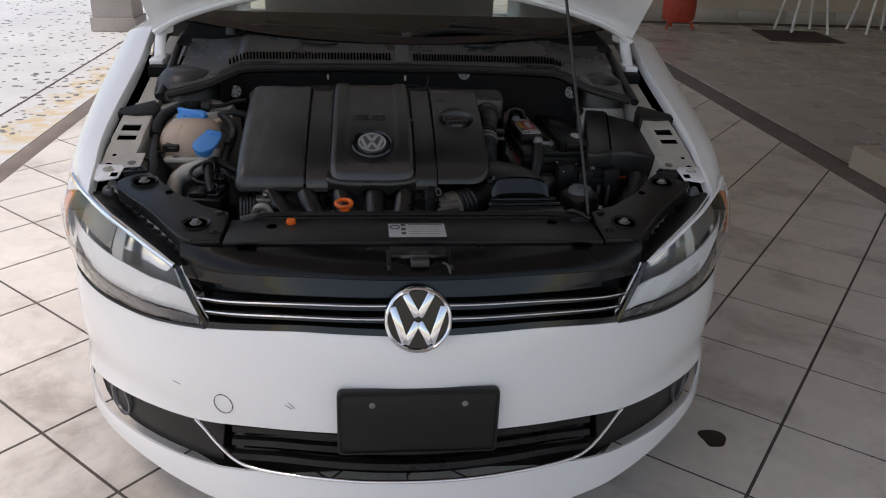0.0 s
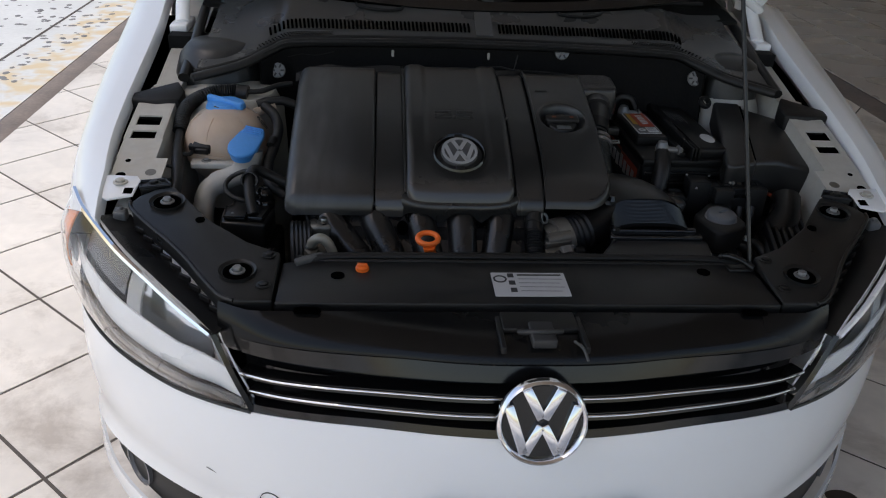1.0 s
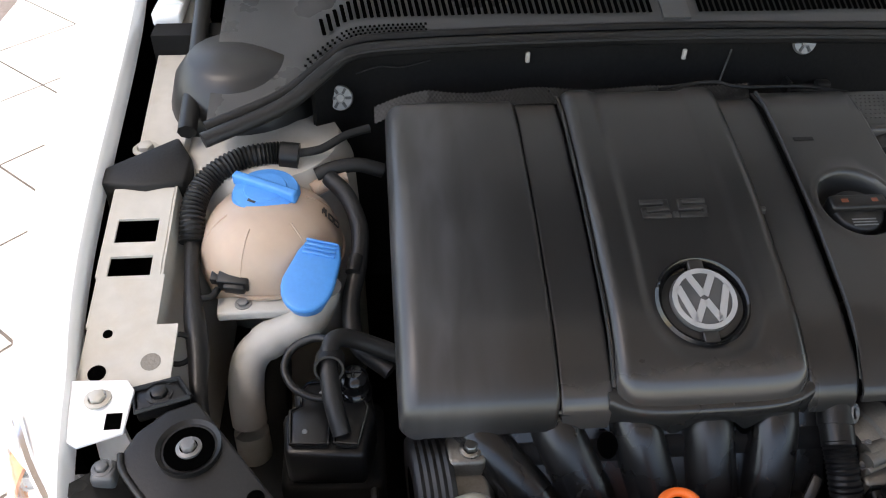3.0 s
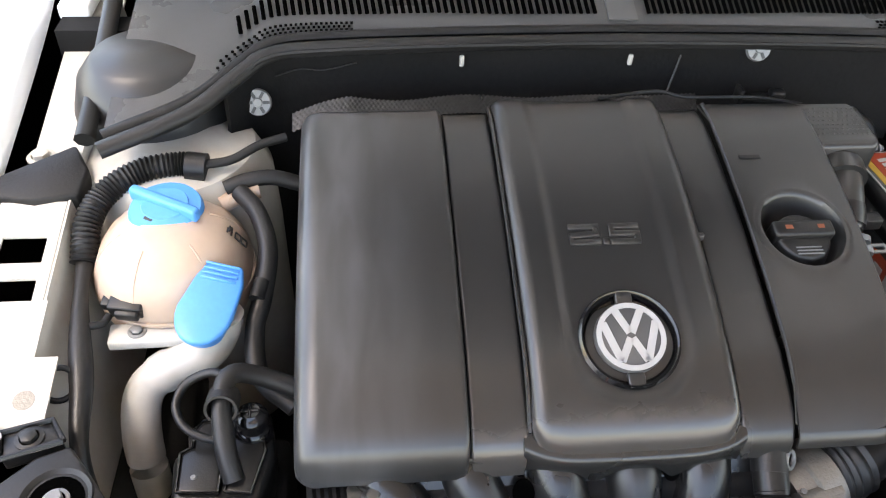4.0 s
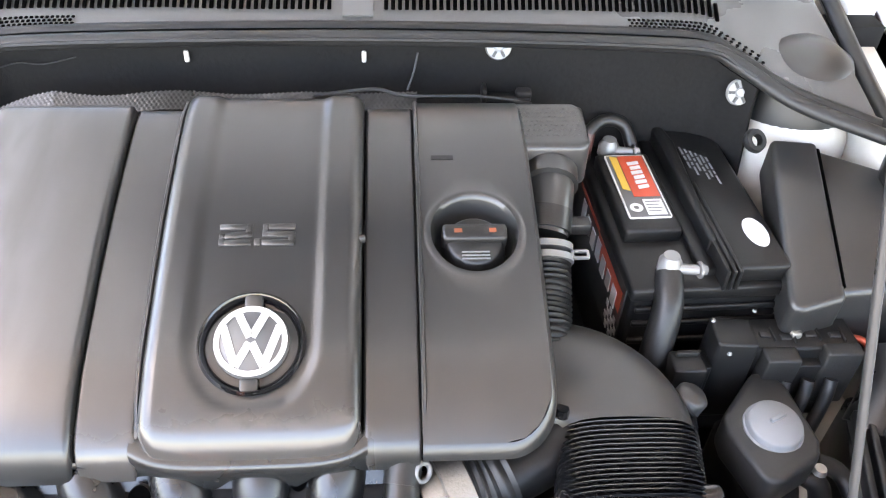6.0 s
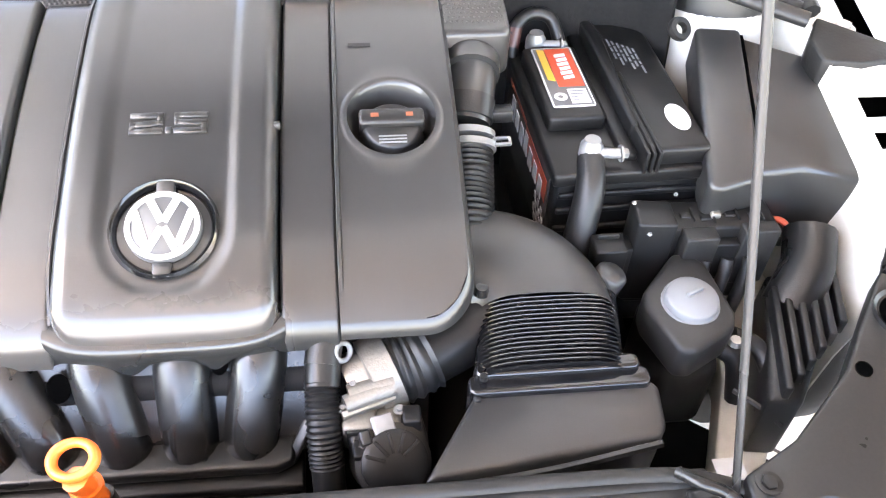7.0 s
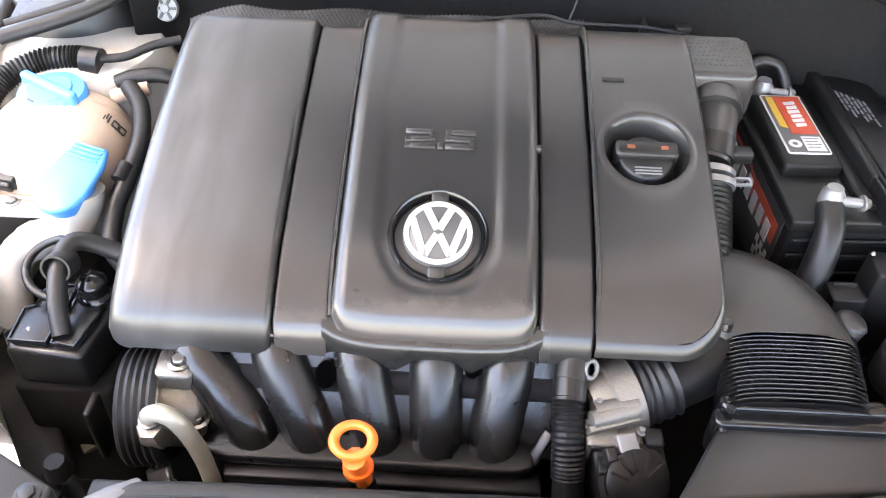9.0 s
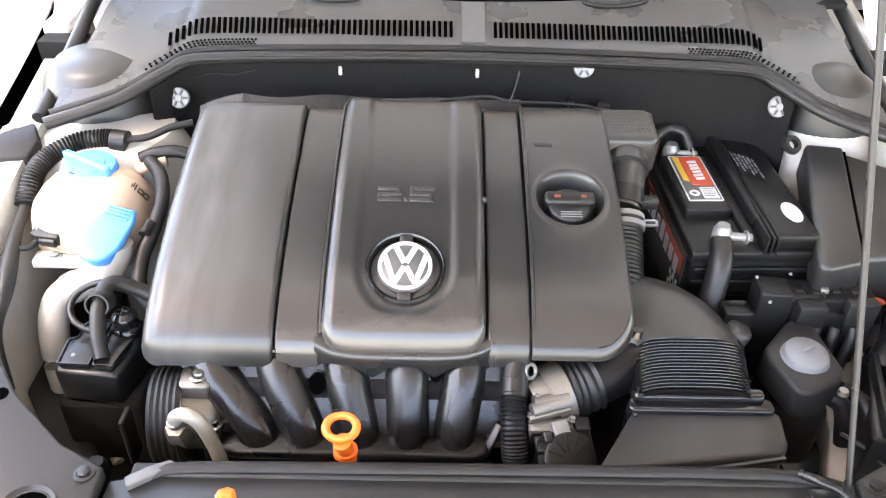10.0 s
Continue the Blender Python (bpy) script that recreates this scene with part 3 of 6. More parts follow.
part("recess", moved(frame_ring(rounded(-0.158, 0.158, -0.071, 0.071, 0.009), rounded(-0.154, 0.154, -0.067, 0.067, 0.008), 0.011, 0.0145), Matrix.Translation((-0.002, -0.002, 0.439)) @ pose(0, 0, 0, 90, 0, 0)), PLASTIC, plate)
for x in (-0.094, 0.089):
    part("screw", moved(bolt_bm(0, 0, 0, 0.004, 0.003), Matrix.Translation((x, -0.0145, 0.484)) @ pose(0, 0, 0, 90, 0, 0)), STEEL, plate)

# grille
g_top = curve_fn([(0, 0.716), (0.2, 0.713), (0.35, 0.709), (0.48, 0.706)])
g_low = curve_fn([(0, 0.618), (0.15, 0.618), (0.27, 0.612), (0.43, 0.588), (0.46, 0.582)])
g_end = 0.466
grille = part("grille", nose_band(lambda x: g_low(x), lambda x: g_top(x), g_end, 3, -0.004, out=-0.035), GLOSS, car, "gloss black grille with two thin chrome lines")
part("top_bar", nose_band(lambda x: g_top(x) - 0.020, lambda x: g_top(x) + 0.003, 0.474, 3, -0.03, out=0.001), GLOSS, grille)
part("lower_bar", nose_band(lambda x: g_low(x), lambda x: g_low(x) + 0.012, 0.448, 2, -0.03, out=0.001), GLOSS, grille)
line_a = curve_fn([(0, 0.672), (0.07, 0.672), (0.26, 0.664), (0.44, 0.647)])
line_b = curve_fn([(0, 0.648), (0.07, 0.648), (0.26, 0.640), (0.44, 0.621)])
for line, end in ((line_a, 0.452), (line_b, 0.438)):
    for a, b in ((-end, -0.058), (0.058, end)):
        slat = part("slat", nose_band(lambda x: line(x) - 0.007, lambda x: line(x) + 0.003, b, 2, -0.022, xmin=a, out=-0.002, steps=24), GLOSS, grille)
        part("chrome_strip", tube([at_x(a + (b - a) * i / 8, line(abs(a + (b - a) * i / 8)), 0.0) for i in range(9)], 0.0023, n=8), CHROME, slat)

# round badge: ring and chevrons
LEAN_B = Matrix.Translation((-0.006, 0.012, 0.661)) @ pose(0, 0, 0, 90 - 15, 0, 0)


def chevrons(r, w, z0, z1):
    """Plain bars in a V over a W, inside a ring of radius r."""
    def bar(x0, y0, x1, y1):
        d = Vector((x1 - x0, y1 - y0, 0)).normalized()
        n = Vector((-d.y, d.x, 0)) * w
        return prism([(x0 - n.x, y0 - n.y), (x1 - n.x, y1 - n.y), (x1 + n.x, y1 + n.y), (x0 + n.x, y0 + n.y)], z0, z1)
    segs = [(-0.42, 0.87, -0.03, 0.12), (0.42, 0.87, 0.03, 0.12), (-0.85, 0.46, -0.42, -0.80), (-0.42, -0.80, -0.03, -0.06), (0.85, 0.46, 0.42, -0.80), (0.42, -0.80, 0.03, -0.06)]
    return [bar(a * r, b * r, c * r, d * r) for a, b, c, d in segs]


badge = part("badge", lathe([(0, 0), (0.064, 0), (0.064, 0.004), (0, 0.004)], LEAN_B), GLOSS, car, "round chromed badge on a black disc")
part("ring", lathe([(0.0555, 0.003), (0.0575, 0.011), (0.0605, 0.0135), (0.0640, 0.011), (0.0655, 0.0), (0.0555, 0.0), (0.0555, 0.003)], LEAN_B, 48), CHROME, badge)
for piece in chevrons(0.058, 0.0072, 0.003, 0.0115):
    part("chevron_bar", moved(bevel(piece, 0.0015), LEAN_B), CHROME, badge)

# headlamps
for s in (-1, 1):
    low = [Vector(at_x(s * x, z, 0.002)) for x, z in ((0.432, 0.588), (0.50, 0.578), (0.58, 0.568), (0.68, 0.565), (0.75, 0.571), (0.79, 0.585), (0.812, 0.605))]
    tops = [Vector((s * x, y, z)) for x, y, z in ((0.480, 0.138, 0.718), (0.532, 0.178, 0.738), (0.590, 0.235, 0.754), (0.650, 0.300, 0.766), (0.703, 0.372, 0.774), (0.742, 0.428, 0.782), (0.772, 0.485, 0.790))]
    lowp, topp = smooth_path(low, 4), smooth_path(tops, 4)

    def lens_pt(u, v, inward=0.0):
        i = u * (len(lowp) - 1)
        k = min(int(i), len(lowp) - 2)
        a, b = lowp[k].lerp(lowp[k + 1], i - k), topp[k].lerp(topp[k + 1], i - k)
        p = a.lerp(b, v)
        bulge = math.sin(math.pi * v) * 0.030 * min(1, 0.12 + 4 * u) - inward * min(1, 0.25 + 5 * u)
        n = Vector((s * (0.25 + 0.75 * u), -(1 - 0.45 * u), 0.25 * v)).normalized()
        return p + n * bulge

    def strip(u0, u1, v0, v1, inward, k=10, m=4):
        return sheet([[lens_pt(u0 + (u1 - u0) * i / k, v0 + (v1 - v0) * j / m, inward) for i in range(k + 1)] for j in range(m + 1)], 0.003)

    lamp = part("headlamp", strip(0, 1, 0, 1, 0.085, 16, 6), LAMPGREY, car, "long clear headlamp swept back into the wing")
    part("reflector_bowl", strip(0.10, 0.46, 0.36, 0.96, 0.055, 8, 5), CONDENSER, lamp)
    part("lamp_bezel", strip(0.02, 0.95, 0.15, 0.56, 0.026, 18, 5), LAMPGREY, lamp, "grey satin lower bezel")
    part("smoked_trim", strip(0.02, 0.97, 0.01, 0.15, 0.014, 18, 4), SMOKE, lamp, "dark smoked strip along the lamp's foot")
    part("dark_chamber", strip(0.48, 0.80, 0.60, 0.88, 0.034, 10, 5), SMOKE, lamp)
    part("brow", strip(0.02, 0.98, 0.93, 1.0, 0.012, 18, 2), LAMPGREY, lamp)
    part("side_marker", strip(0.875, 0.985, 0.30, 0.97, 0.006, 4, 8), AMBER, lamp, "amber side marker")
    part("divider", strip(0.40, 0.46, 0.40, 0.90, 0.030, 3, 5), SILVERPRINT, lamp)
    cover = part("lens", strip(0, 1, 0, 1, 0.0, 24, 10), LENS, lamp)
    cover.visible_shadow = False
    rim = [lens_pt(i / 20, 0, -0.001) for i in range(21)]
    part("seal", tube(rim, 0.0035, n=6, per=0), RUBBER, lamp)
    part("inner_seal", sheet([[lens_pt(0, v / 8, -0.002) for v in range(9)], [lens_pt(0, v / 8, -0.002) + Vector((-s * 0.0065, 0.004, 0)) for v in range(9)]], 0.003), GLOSS, lamp)
    part("top_edge", tube([lens_pt(i / 20, 1, -0.001) for i in range(21)], 0.005, n=6, per=0), CHROME if s < 0 else LAMPGREY, lamp)

# bonnet lock carrier cover
PX = [-0.474 + 0.948 * i / 40 for i in range(41)]


def carrier_row(f, z):
    """f: 0 at the nose, 1 at the step behind."""
    out = []
    for x in PX:
        y0 = at_x(x, 0.716).y
        out.append((x, y0 + 0.002 + max(0.02, 0.150 - y0) * f, z - 0.10 * x * x * (1 - f)))
    return out


cover_rows = [carrier_row(f, z) for f, z in ((0, 0.712), (0.03, 0.722), (0.12, 0.732), (0.35, 0.742), (0.7, 0.749), (1.0, 0.751))]
carrier = part("lock_carrier_cover", sheet(cover_rows, 0.004), CARRIER, car, "gloss black plastic cover over the radiator carrier")
part("grey_lip", prism([(-0.366, 0.272), (-0.330, 0.296), (-0.318, 0.300), (-0.330, 0.308), (-0.352, 0.298), (-0.372, 0.284)], 0.752, 0.765, 0.002), DARKGREY, carrier, "grey piece at the end of the carrier lip")
part("rear_panel", join(prism([(-0.390, 0.166), (0.390, 0.166), (0.390, 0.285), (0.34, 0.295), (-0.34, 0.295), (-0.390, 0.285)], 0.735, 0.757, 0.003)), DARK, carrier)
part("rear_lip", join(tube([(-0.350, 0.292, 0.757), (-0.31, 0.299, 0.762), (-0.15, 0.301, 0.763), (0.15, 0.303, 0.763), (0.31, 0.303, 0.762), (0.36, 0.298, 0.759), (0.40, 0.285, 0.757)], 0.007, n=8, flat=0.8), box(-0.37, 0.37, 0.290, 0.308, 0.68, 0.760, 0.004)), DUSTY, carrier)
for x in (-0.3905, 0.3905):
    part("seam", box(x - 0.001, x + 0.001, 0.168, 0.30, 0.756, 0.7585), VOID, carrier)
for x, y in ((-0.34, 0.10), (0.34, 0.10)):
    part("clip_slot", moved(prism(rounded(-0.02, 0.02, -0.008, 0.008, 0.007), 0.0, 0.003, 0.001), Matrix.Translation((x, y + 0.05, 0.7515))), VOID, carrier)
label = part("sticker", prism(rounded(-0.057, 0.062, 0.186, 0.256, 0.002, 2), 0.7565, 0.7585), LABELW, carrier, "white instruction sticker with small print")
part("print_ring", moved(frame_ring(arc(0, 0, 0.011, 0, 342, 19), arc(0, 0, 0.008, 0, 342, 19), 0, 0.0008), pose(-0.044, 0.236, 0.7583)), INK, label)
for x, y in ((-0.026, 0.247), (-0.026, 0.225), (-0.026, 0.203)):
    part("print_block", box(x - 0.005, x + 0.005, y - 0.006, y + 0.006, 0.7583, 0.7590), INK, label)
part("print_bar", box(-0.015, 0.056, 0.247, 0.251, 0.7583, 0.7590), INK, label)
for k in range(4):
    part("print_bar", box(-0.015, 0.056 - 0.006 * (k % 2), 0.236 - 0.012 * k, 0.2375 - 0.012 * k, 0.7583, 0.7587), GREYCAP, label)
latch = part("bonnet_latch", join(box(-0.056, 0.056, 0.105, 0.150, 0.745, 0.7535, 0.002), box(-0.064, -0.056, 0.06, 0.14, 0.740, 0.752, 0.002), box(0.056, 0.064, 0.06, 0.14, 0.740, 0.752, 0.002)), PLASTIC, carrier, "bonnet latch set into the carrier")
part("catch", join(box(-0.018, 0.018, 0.07, 0.120, 0.742, 0.757, 0.003), tube([(-0.035, 0.10, 0.751), (0, 0.088, 0.759), (0.03, 0.10, 0.752)], 0.004, n=8)), INK, latch)
part("release_hook", tube([(0.045, 0.080, 0.748), (0.052, 0.06, 0.751), (0.056, 0.04, 0.744)], 0.0022, n=8), DARKGREY, latch)
plug = part("drain_plug", join(lathe([(0, 0), (0.011, 0), (0.011, 0.006), (0.008, 0.008), (0, 0.008)], pose(-0.262, 0.264, 0.757), 8), box(-0.270, -0.254, 0.260, 0.268, 0.764, 0.768, 0.001)), ORANGE, carrier, "small orange plastic plug")
for x, y in ((-0.30, 0.245), (0.30, 0.265)):
    part("hole", lathe([(0, 0), (0.011, 0), (0.011, 0.0016), (0, 0.0016)], pose(x, y, 0.7566), 20), VOID, carrier)


def wing_z(x, y):
    return 0.757 + 0.125 * (y - 0.16)


for s in (-1, 1):
    outline = [(0.393, 0.170), (0.393, 0.290), (0.448, 0.318), (0.520, 0.380), (0.584, 0.464), (0.600, 0.484), (0.628, 0.474), (0.652, 0.452), (0.662, 0.430), (0.655, 0.410), (0.614, 0.360), (0.577, 0.320), (0.538, 0.272), (0.512, 0.234), (0.474, 0.184), (0.450, 0.170)]
    wing = part("corner_cover", prism([(s * x, y) for x, y in outline], lambda x, y: wing_z(x, y) - 0.03, wing_z, 0.004, 3), DARK, car, "black plastic cover behind the headlamp")
    part("edge_bead", tube([(s * x, y, wing_z(x, y) - 0.001) for x, y in outline[8:]], 0.0035, n=8, per=3), PLASTIC, wing)
    for x, y, r in ((0.453, 0.238, 0.025), (0.600, 0.431, 0.026)):
        z = wing_z(x, y)
        part("cup", lathe([(r, 0.0), (r + 0.004, 0.003), (r + 0.004, -0.004), (r * 0.9, -0.004), (r * 0.72, -0.010)], pose(s * x, y, z + 0.0015, 4), 28), PLASTIC, wing)
        # black disc, the shade at the cup's bottom as colour
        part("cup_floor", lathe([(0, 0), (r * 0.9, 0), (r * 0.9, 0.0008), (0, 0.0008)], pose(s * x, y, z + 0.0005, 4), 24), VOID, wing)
        part("bolt", bolt_bm(0, 0, 0, 0.0075, 0.008, pose(s * x, y, z + 0.0005)), CLAMPGREY, wing)
    for x, y in ((0.410, 0.282), (0.410, 0.206)):
        part("clip", bolt_bm(s * x, y, wing_z(x, y), 0.007, 0.004), PLASTIC, wing)
    part("hole", lathe([(0, 0), (0.008, 0), (0.008, 0.0016), (0, 0.0016)], pose(s * 0.535, 0.378, wing_z(0.53, 0.378) - 0.0002, 7), 16), VOID, wing)
    recess = [(0.607, 0.488), (0.656, 0.472), (0.664, 0.500), (0.622, 0.512)]
    pocket = part("hinge_pocket", prism([(s * x, y) for x, y in recess], 0.780, 0.797, 0.003), PLASTIC, wing)
    part("pocket_rim", tube([(s * x, y, 0.798) for x, y in recess + recess[:1]], 0.003, n=6, per=0), PLASTIC, pocket)
    part("pocket_bolt", bolt_bm(s * 0.637, 0.493, 0.797, 0.008, 0.006), RUBBER, pocket)
    # lamp backs between the corner cover and the lens
    back = [[Vector((s * x, y, z)) for x, y, z in r] for r in (
        ((0.479, 0.142, 0.714), (0.532, 0.182, 0.733), (0.590, 0.240, 0.749), (0.650, 0.306, 0.761), (0.698, 0.376, 0.769), (0.712, 0.410, 0.774)),
        ((0.466, 0.160, 0.716), (0.515, 0.208, 0.728), (0.570, 0.270, 0.741), (0.622, 0.335, 0.752), (0.664, 0.395, 0.760), (0.688, 0.432, 0.768)),
        ((0.455, 0.174, 0.722), (0.500, 0.222, 0.722), (0.548, 0.290, 0.728), (0.598, 0.355, 0.736), (0.640, 0.405, 0.748), (0.668, 0.440, 0.762)))]
    part("lamp_back", sheet(back, 0.005), PLASTIC, wing)
    for k in range(9):
        f = 0.1 + 0.09 * k
        a, b = back[1][0].lerp(back[1][5], f), back[2][0].lerp(back[2][5], f)
        part("rib", moved(box(-0.002, 0.002, -0.012, 0.012, -0.002, 0.007, 0.001), Matrix.Translation((a + b) / 2) @ pose(0, 0, 0, 0, 0, -52 * s)), PLASTIC, wing)
    part("lamp_bracket", join(box(s * 0.668, s * 0.690, 0.412, 0.434, 0.760, 0.779, 0.004), bolt_bm(s * 0.680, 0.424, 0.778, 0.006, 0.005)), GREYCAP, wing)


# wings (fenders), inner rails
gap_x = curve_fn([(0.34, 0.700), (0.38, 0.704), (0.42, 0.711), (0.46, 0.717), (0.51, 0.722), (0.60, 0.735), (0.74, 0.742), (1.05, 0.745), (1.30, 0.760), (2.0, 0.78)])
side_x = curve_fn([(0.40, 0.755), (0.46, 0.79), (0.52, 0.815), (0.65, 0.845), (0.85, 0.868), (1.05, 0.880), (1.4, 0.885), (2.0, 0.885)])


def rail_z(y):
    return 0.80 + 0.238 * (min(y, 1.3) - 0.47)


def arch_low(y):
    if y < 0.64:
        return interp(y, (0.40, 0.52, 0.64), (0.78, 0.612, 0.612))
    d = 0.365 ** 2 - (y - 0.98) ** 2
    return 0.30 + math.sqrt(d) if d > 0 else 0.22


for s in (-1, 1):
    rows = []
    for k in range(46):
        y = 0.480 + (1.70 - 0.480) * k / 45
        swept = 0.098 * max(0.0, 1 - (y - 0.480) / 0.16)
        yg = y - swept
        xg, xs, zg, zl = gap_x(yg), side_x(y), rail_z(yg) + 0.004, arch_low(y)
        d = xs - xg
        zs = max(rail_z(y) - 0.156, zl + 0.01)
        sec = [(xg - 0.003, zg - 0.030, 1), (xg, zg - 0.004, 1), (xg + 0.004, zg, 1), (xg + 0.30 * d, zg - 0.004, 0.70), (xg + 0.62 * d, zg - 0.016, 0.36), (xg + 0.86 * d, rail_z(y) + 0.004 - 0.075 * min(1, (rail_z(y) - zl) / 0.2), 0.08), (xs, zs, 0), (xs + 0.004, (zs * 0.6 + zl * 0.4), 0), (xs - 0.004, zl, 0)]
        rows.append([(s * x, y - swept * w, z) for x, z, w in sec])
    fender = part("fender", sheet(rows, 0.003), WHITE, car, "white painted front wing")
    # rail beside the engine bay with two cut-outs
    rail = bmesh.new()

    def plank(x0, x1, y0, y1, drop=0.012):
        c = [(s * x0, y0), (s * x1, y0), (s * x1, y1), (s * x0, y1)]
        return prism(c, lambda x, y: rail_z(y) - drop - 0.003, lambda x, y: rail_z(y) - drop)

    pieces = [plank(0.630, 0.722, 0.505, 0.575), plank(0.652, 0.724, 0.575, 0.637), plank(0.657, 0.668, 0.637, 0.715), plank(0.714, 0.726, 0.637, 0.715), plank(0.668, 0.714, 0.663, 0.682), plank(0.657, 0.726, 0.715, 0.760), plank(0.655, 0.715, 0.80, 1.06, 0.03), plank(0.655, 0.72, 1.06, 1.32, 0.03)]
    inner = part("inner_wing_rail", pieces[0], PRIMER, car, "dusty white inner rail with two square cut-outs")
    for piece in pieces[1:]:
        part("rail_plate", piece, PRIMER, inner)
    part("rail_wall", sheet([[(s * x, y, rail_z(y) - 0.013 + dz) for y in (0.50, 0.60, 0.72, 0.85, 1.0, 1.10)] for x, dz in ((0.657, 0), (0.650, -0.05), (0.625, -0.16), (0.60, -0.40))], 0.003), PRIMER, inner)
    # black sheet below the wing gap, the gap's deep shade put into its colour
    part("gap_shade_panel", sheet([[(s * x, y, rail_z(y) - dz) for y in (0.47, 0.7, 0.9, 1.1, 1.32)] for x, dz in ((0.650, 0.09), (0.80, 0.09))], 0.004), VOID, inner)
    part("tab", prism([(s * x, y) for x, y in ((0.705, 0.440), (0.664, 0.452), (0.660, 0.495), (0.668, 0.506), (0.725, 0.508), (0.726, 0.452))], lambda x, y: rail_z(y) - 0.006, lambda x, y: rail_z(y) - 0.002, 0.001), WHITE, inner, "white bolted bracket")
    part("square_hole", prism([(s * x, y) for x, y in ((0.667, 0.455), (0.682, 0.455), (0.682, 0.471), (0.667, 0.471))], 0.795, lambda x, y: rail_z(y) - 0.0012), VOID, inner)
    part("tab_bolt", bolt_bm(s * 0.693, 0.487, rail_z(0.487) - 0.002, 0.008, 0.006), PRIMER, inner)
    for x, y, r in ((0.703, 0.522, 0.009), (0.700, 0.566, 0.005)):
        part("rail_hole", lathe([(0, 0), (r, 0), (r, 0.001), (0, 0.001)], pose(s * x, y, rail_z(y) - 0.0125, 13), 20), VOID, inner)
    part("spot_mark", lathe([(0, 0), (0.010, 0), (0.010, 0.0008), (0, 0.0008)], pose(s * 0.652, 0.532, rail_z(0.532) - 0.0125, 13), 16), ALLOY, inner)
    block = part("bonnet_buffer_block", prism([(s * x, y) for x, y in ((0.742, 0.765), (0.742, 0.79), (0.66, 0.835), (0.640, 0.80), (0.645, 0.765), (0.69, 0.755))], lambda x, y: rail_z(y) - 0.05, lambda x, y: rail_z(y) - 0.002 - 0.10 * abs(abs(x) - 0.69), 0.004), DUSTY, car, "grey-black moulded end block of the bay seal")
    part("screw", bolt_bm(s * 0.705, 0.84, rail_z(0.84) - 0.028, 0.010, 0.008), PRIMER, block)
    channel = part("side_channel", tube([(s * 0.648, 0.83, 0.890), (s * 0.650, 0.95, 0.918), (s * 0.655, 1.10, 0.955), (s * 0.66, 1.25, 0.985)], 0.012, n=8, flat=0.9), DARK, car)
    # strut tower
    tower = [(0.125, 0.45), (0.122, 0.74), (0.118, 0.82), (0.100, 0.858), (0.05, 0.872), (0, 0.872)] if s < 0 else [(0.11, 0.45), (0.090, 0.74), (0.082, 0.83), (0.066, 0.864), (0.03, 0.874), (0, 0.874)]
    part("strut_tower", lathe(tower, pose(-0.565, 0.865, 0) if s < 0 else pose(0.575, 0.935, 0), 40), PRIMER, car, "dusty white suspension tower")
    part("tower_cap", lathe([(0.105, 0.80), (0.098, 0.87), (0.084, 0.915), (0.070, 0.932), (0.062, 0.940), (0, 0.944)] if s < 0 else [(0.075, 0.80), (0.070, 0.90), (0.058, 0.930), (0.036, 0.944), (0, 0.948)], pose(-0.592, 0.945, 0) if s < 0 else pose(0.575, 0.940, 0), 36), SMOOTH, car, "smooth black dome over the suspension tower")

# firewall, seal and scuttle grille
FW = [(-0.62, 0.80), (-0.53, 0.85), (-0.485, 0.90), (-0.45, 0.935), (-0.37, 0.948), (0, 0.952), (0.37, 0.946), (0.45, 0.935), (0.485, 0.90), (0.53, 0.85), (0.62, 0.80)]
fwp = smooth_path([(x, y, 0) for x, y in FW], 6)
seal_z = curve_fn([(-0.64, 0.900), (-0.53, 0.918), (-0.47, 0.935), (-0.40, 0.946), (0, 0.952), (0.40, 0.946), (0.47, 0.935), (0.53, 0.918), (0.64, 0.900)])
firewall = part("firewall_panel", sheet([[(p.x, p.y + 0.004 * k, seal_z(p.x) - 0.012 - dz) for p in fwp[10:-10]] for k, dz in ((0, 0), (0, 0.03), (-2, 0.07), (-6, 0.16), (-10, 0.35))], 0.006), FELT, car, "black sound-deadening panel on the firewall")
for x, y, z in ((-0.462, 0.914, 0.888), (0.176, 0.947, 0.939), (0.479, 0.900, 0.901)):
    nut = part("retaining_nut", moved(lathe([(0.0, 0.006), (0.005, 0.006), (0.006, 0.004), (0.0155, 0.004), (0.017, 0.0), (0, 0)], n=24), Matrix.Translation((x, y - 0.003, z)) @ pose(0, 0, 0, 68, 0, 0)), NUT, firewall, "round silver retaining nut")
    for k in range(6):
        a = radians(60 * k)
        part("nut_slot", moved(box(0.0065, 0.0145, -0.0018, 0.0018, 0.0035, 0.0052), Matrix.Translation((x, y - 0.003, z)) @ pose(0, 0, 0, 68, 0, 0) @ Matrix.Rotation(a, 4, "Z")), INK, nut)
for x in (-0.209, 0.008):
    part("pin", moved(box(-0.003, 0.003, -0.003, 0.003, -0.0075, 0.0075, 0.002), Matrix.Translation((x, 0.941, 0.926))), NECK, firewall, "small white clip")
part("bracket", join(box(0.158, 0.220, 0.918, 0.935, 0.874, 0.880, 0.002), box(0.156, 0.162, 0.915, 0.935, 0.872, 0.893, 0.001), box(0.20, 0.220, 0.915, 0.93, 0.880, 0.890, 0.003)), DUSTY, firewall, "small steel bracket")
part("crease", tube([(0.075, 0.944, 0.930), (0.070, 0.940, 0.905), (0.062, 0.930, 0.885)], 0.0015, n=6), INK, firewall)
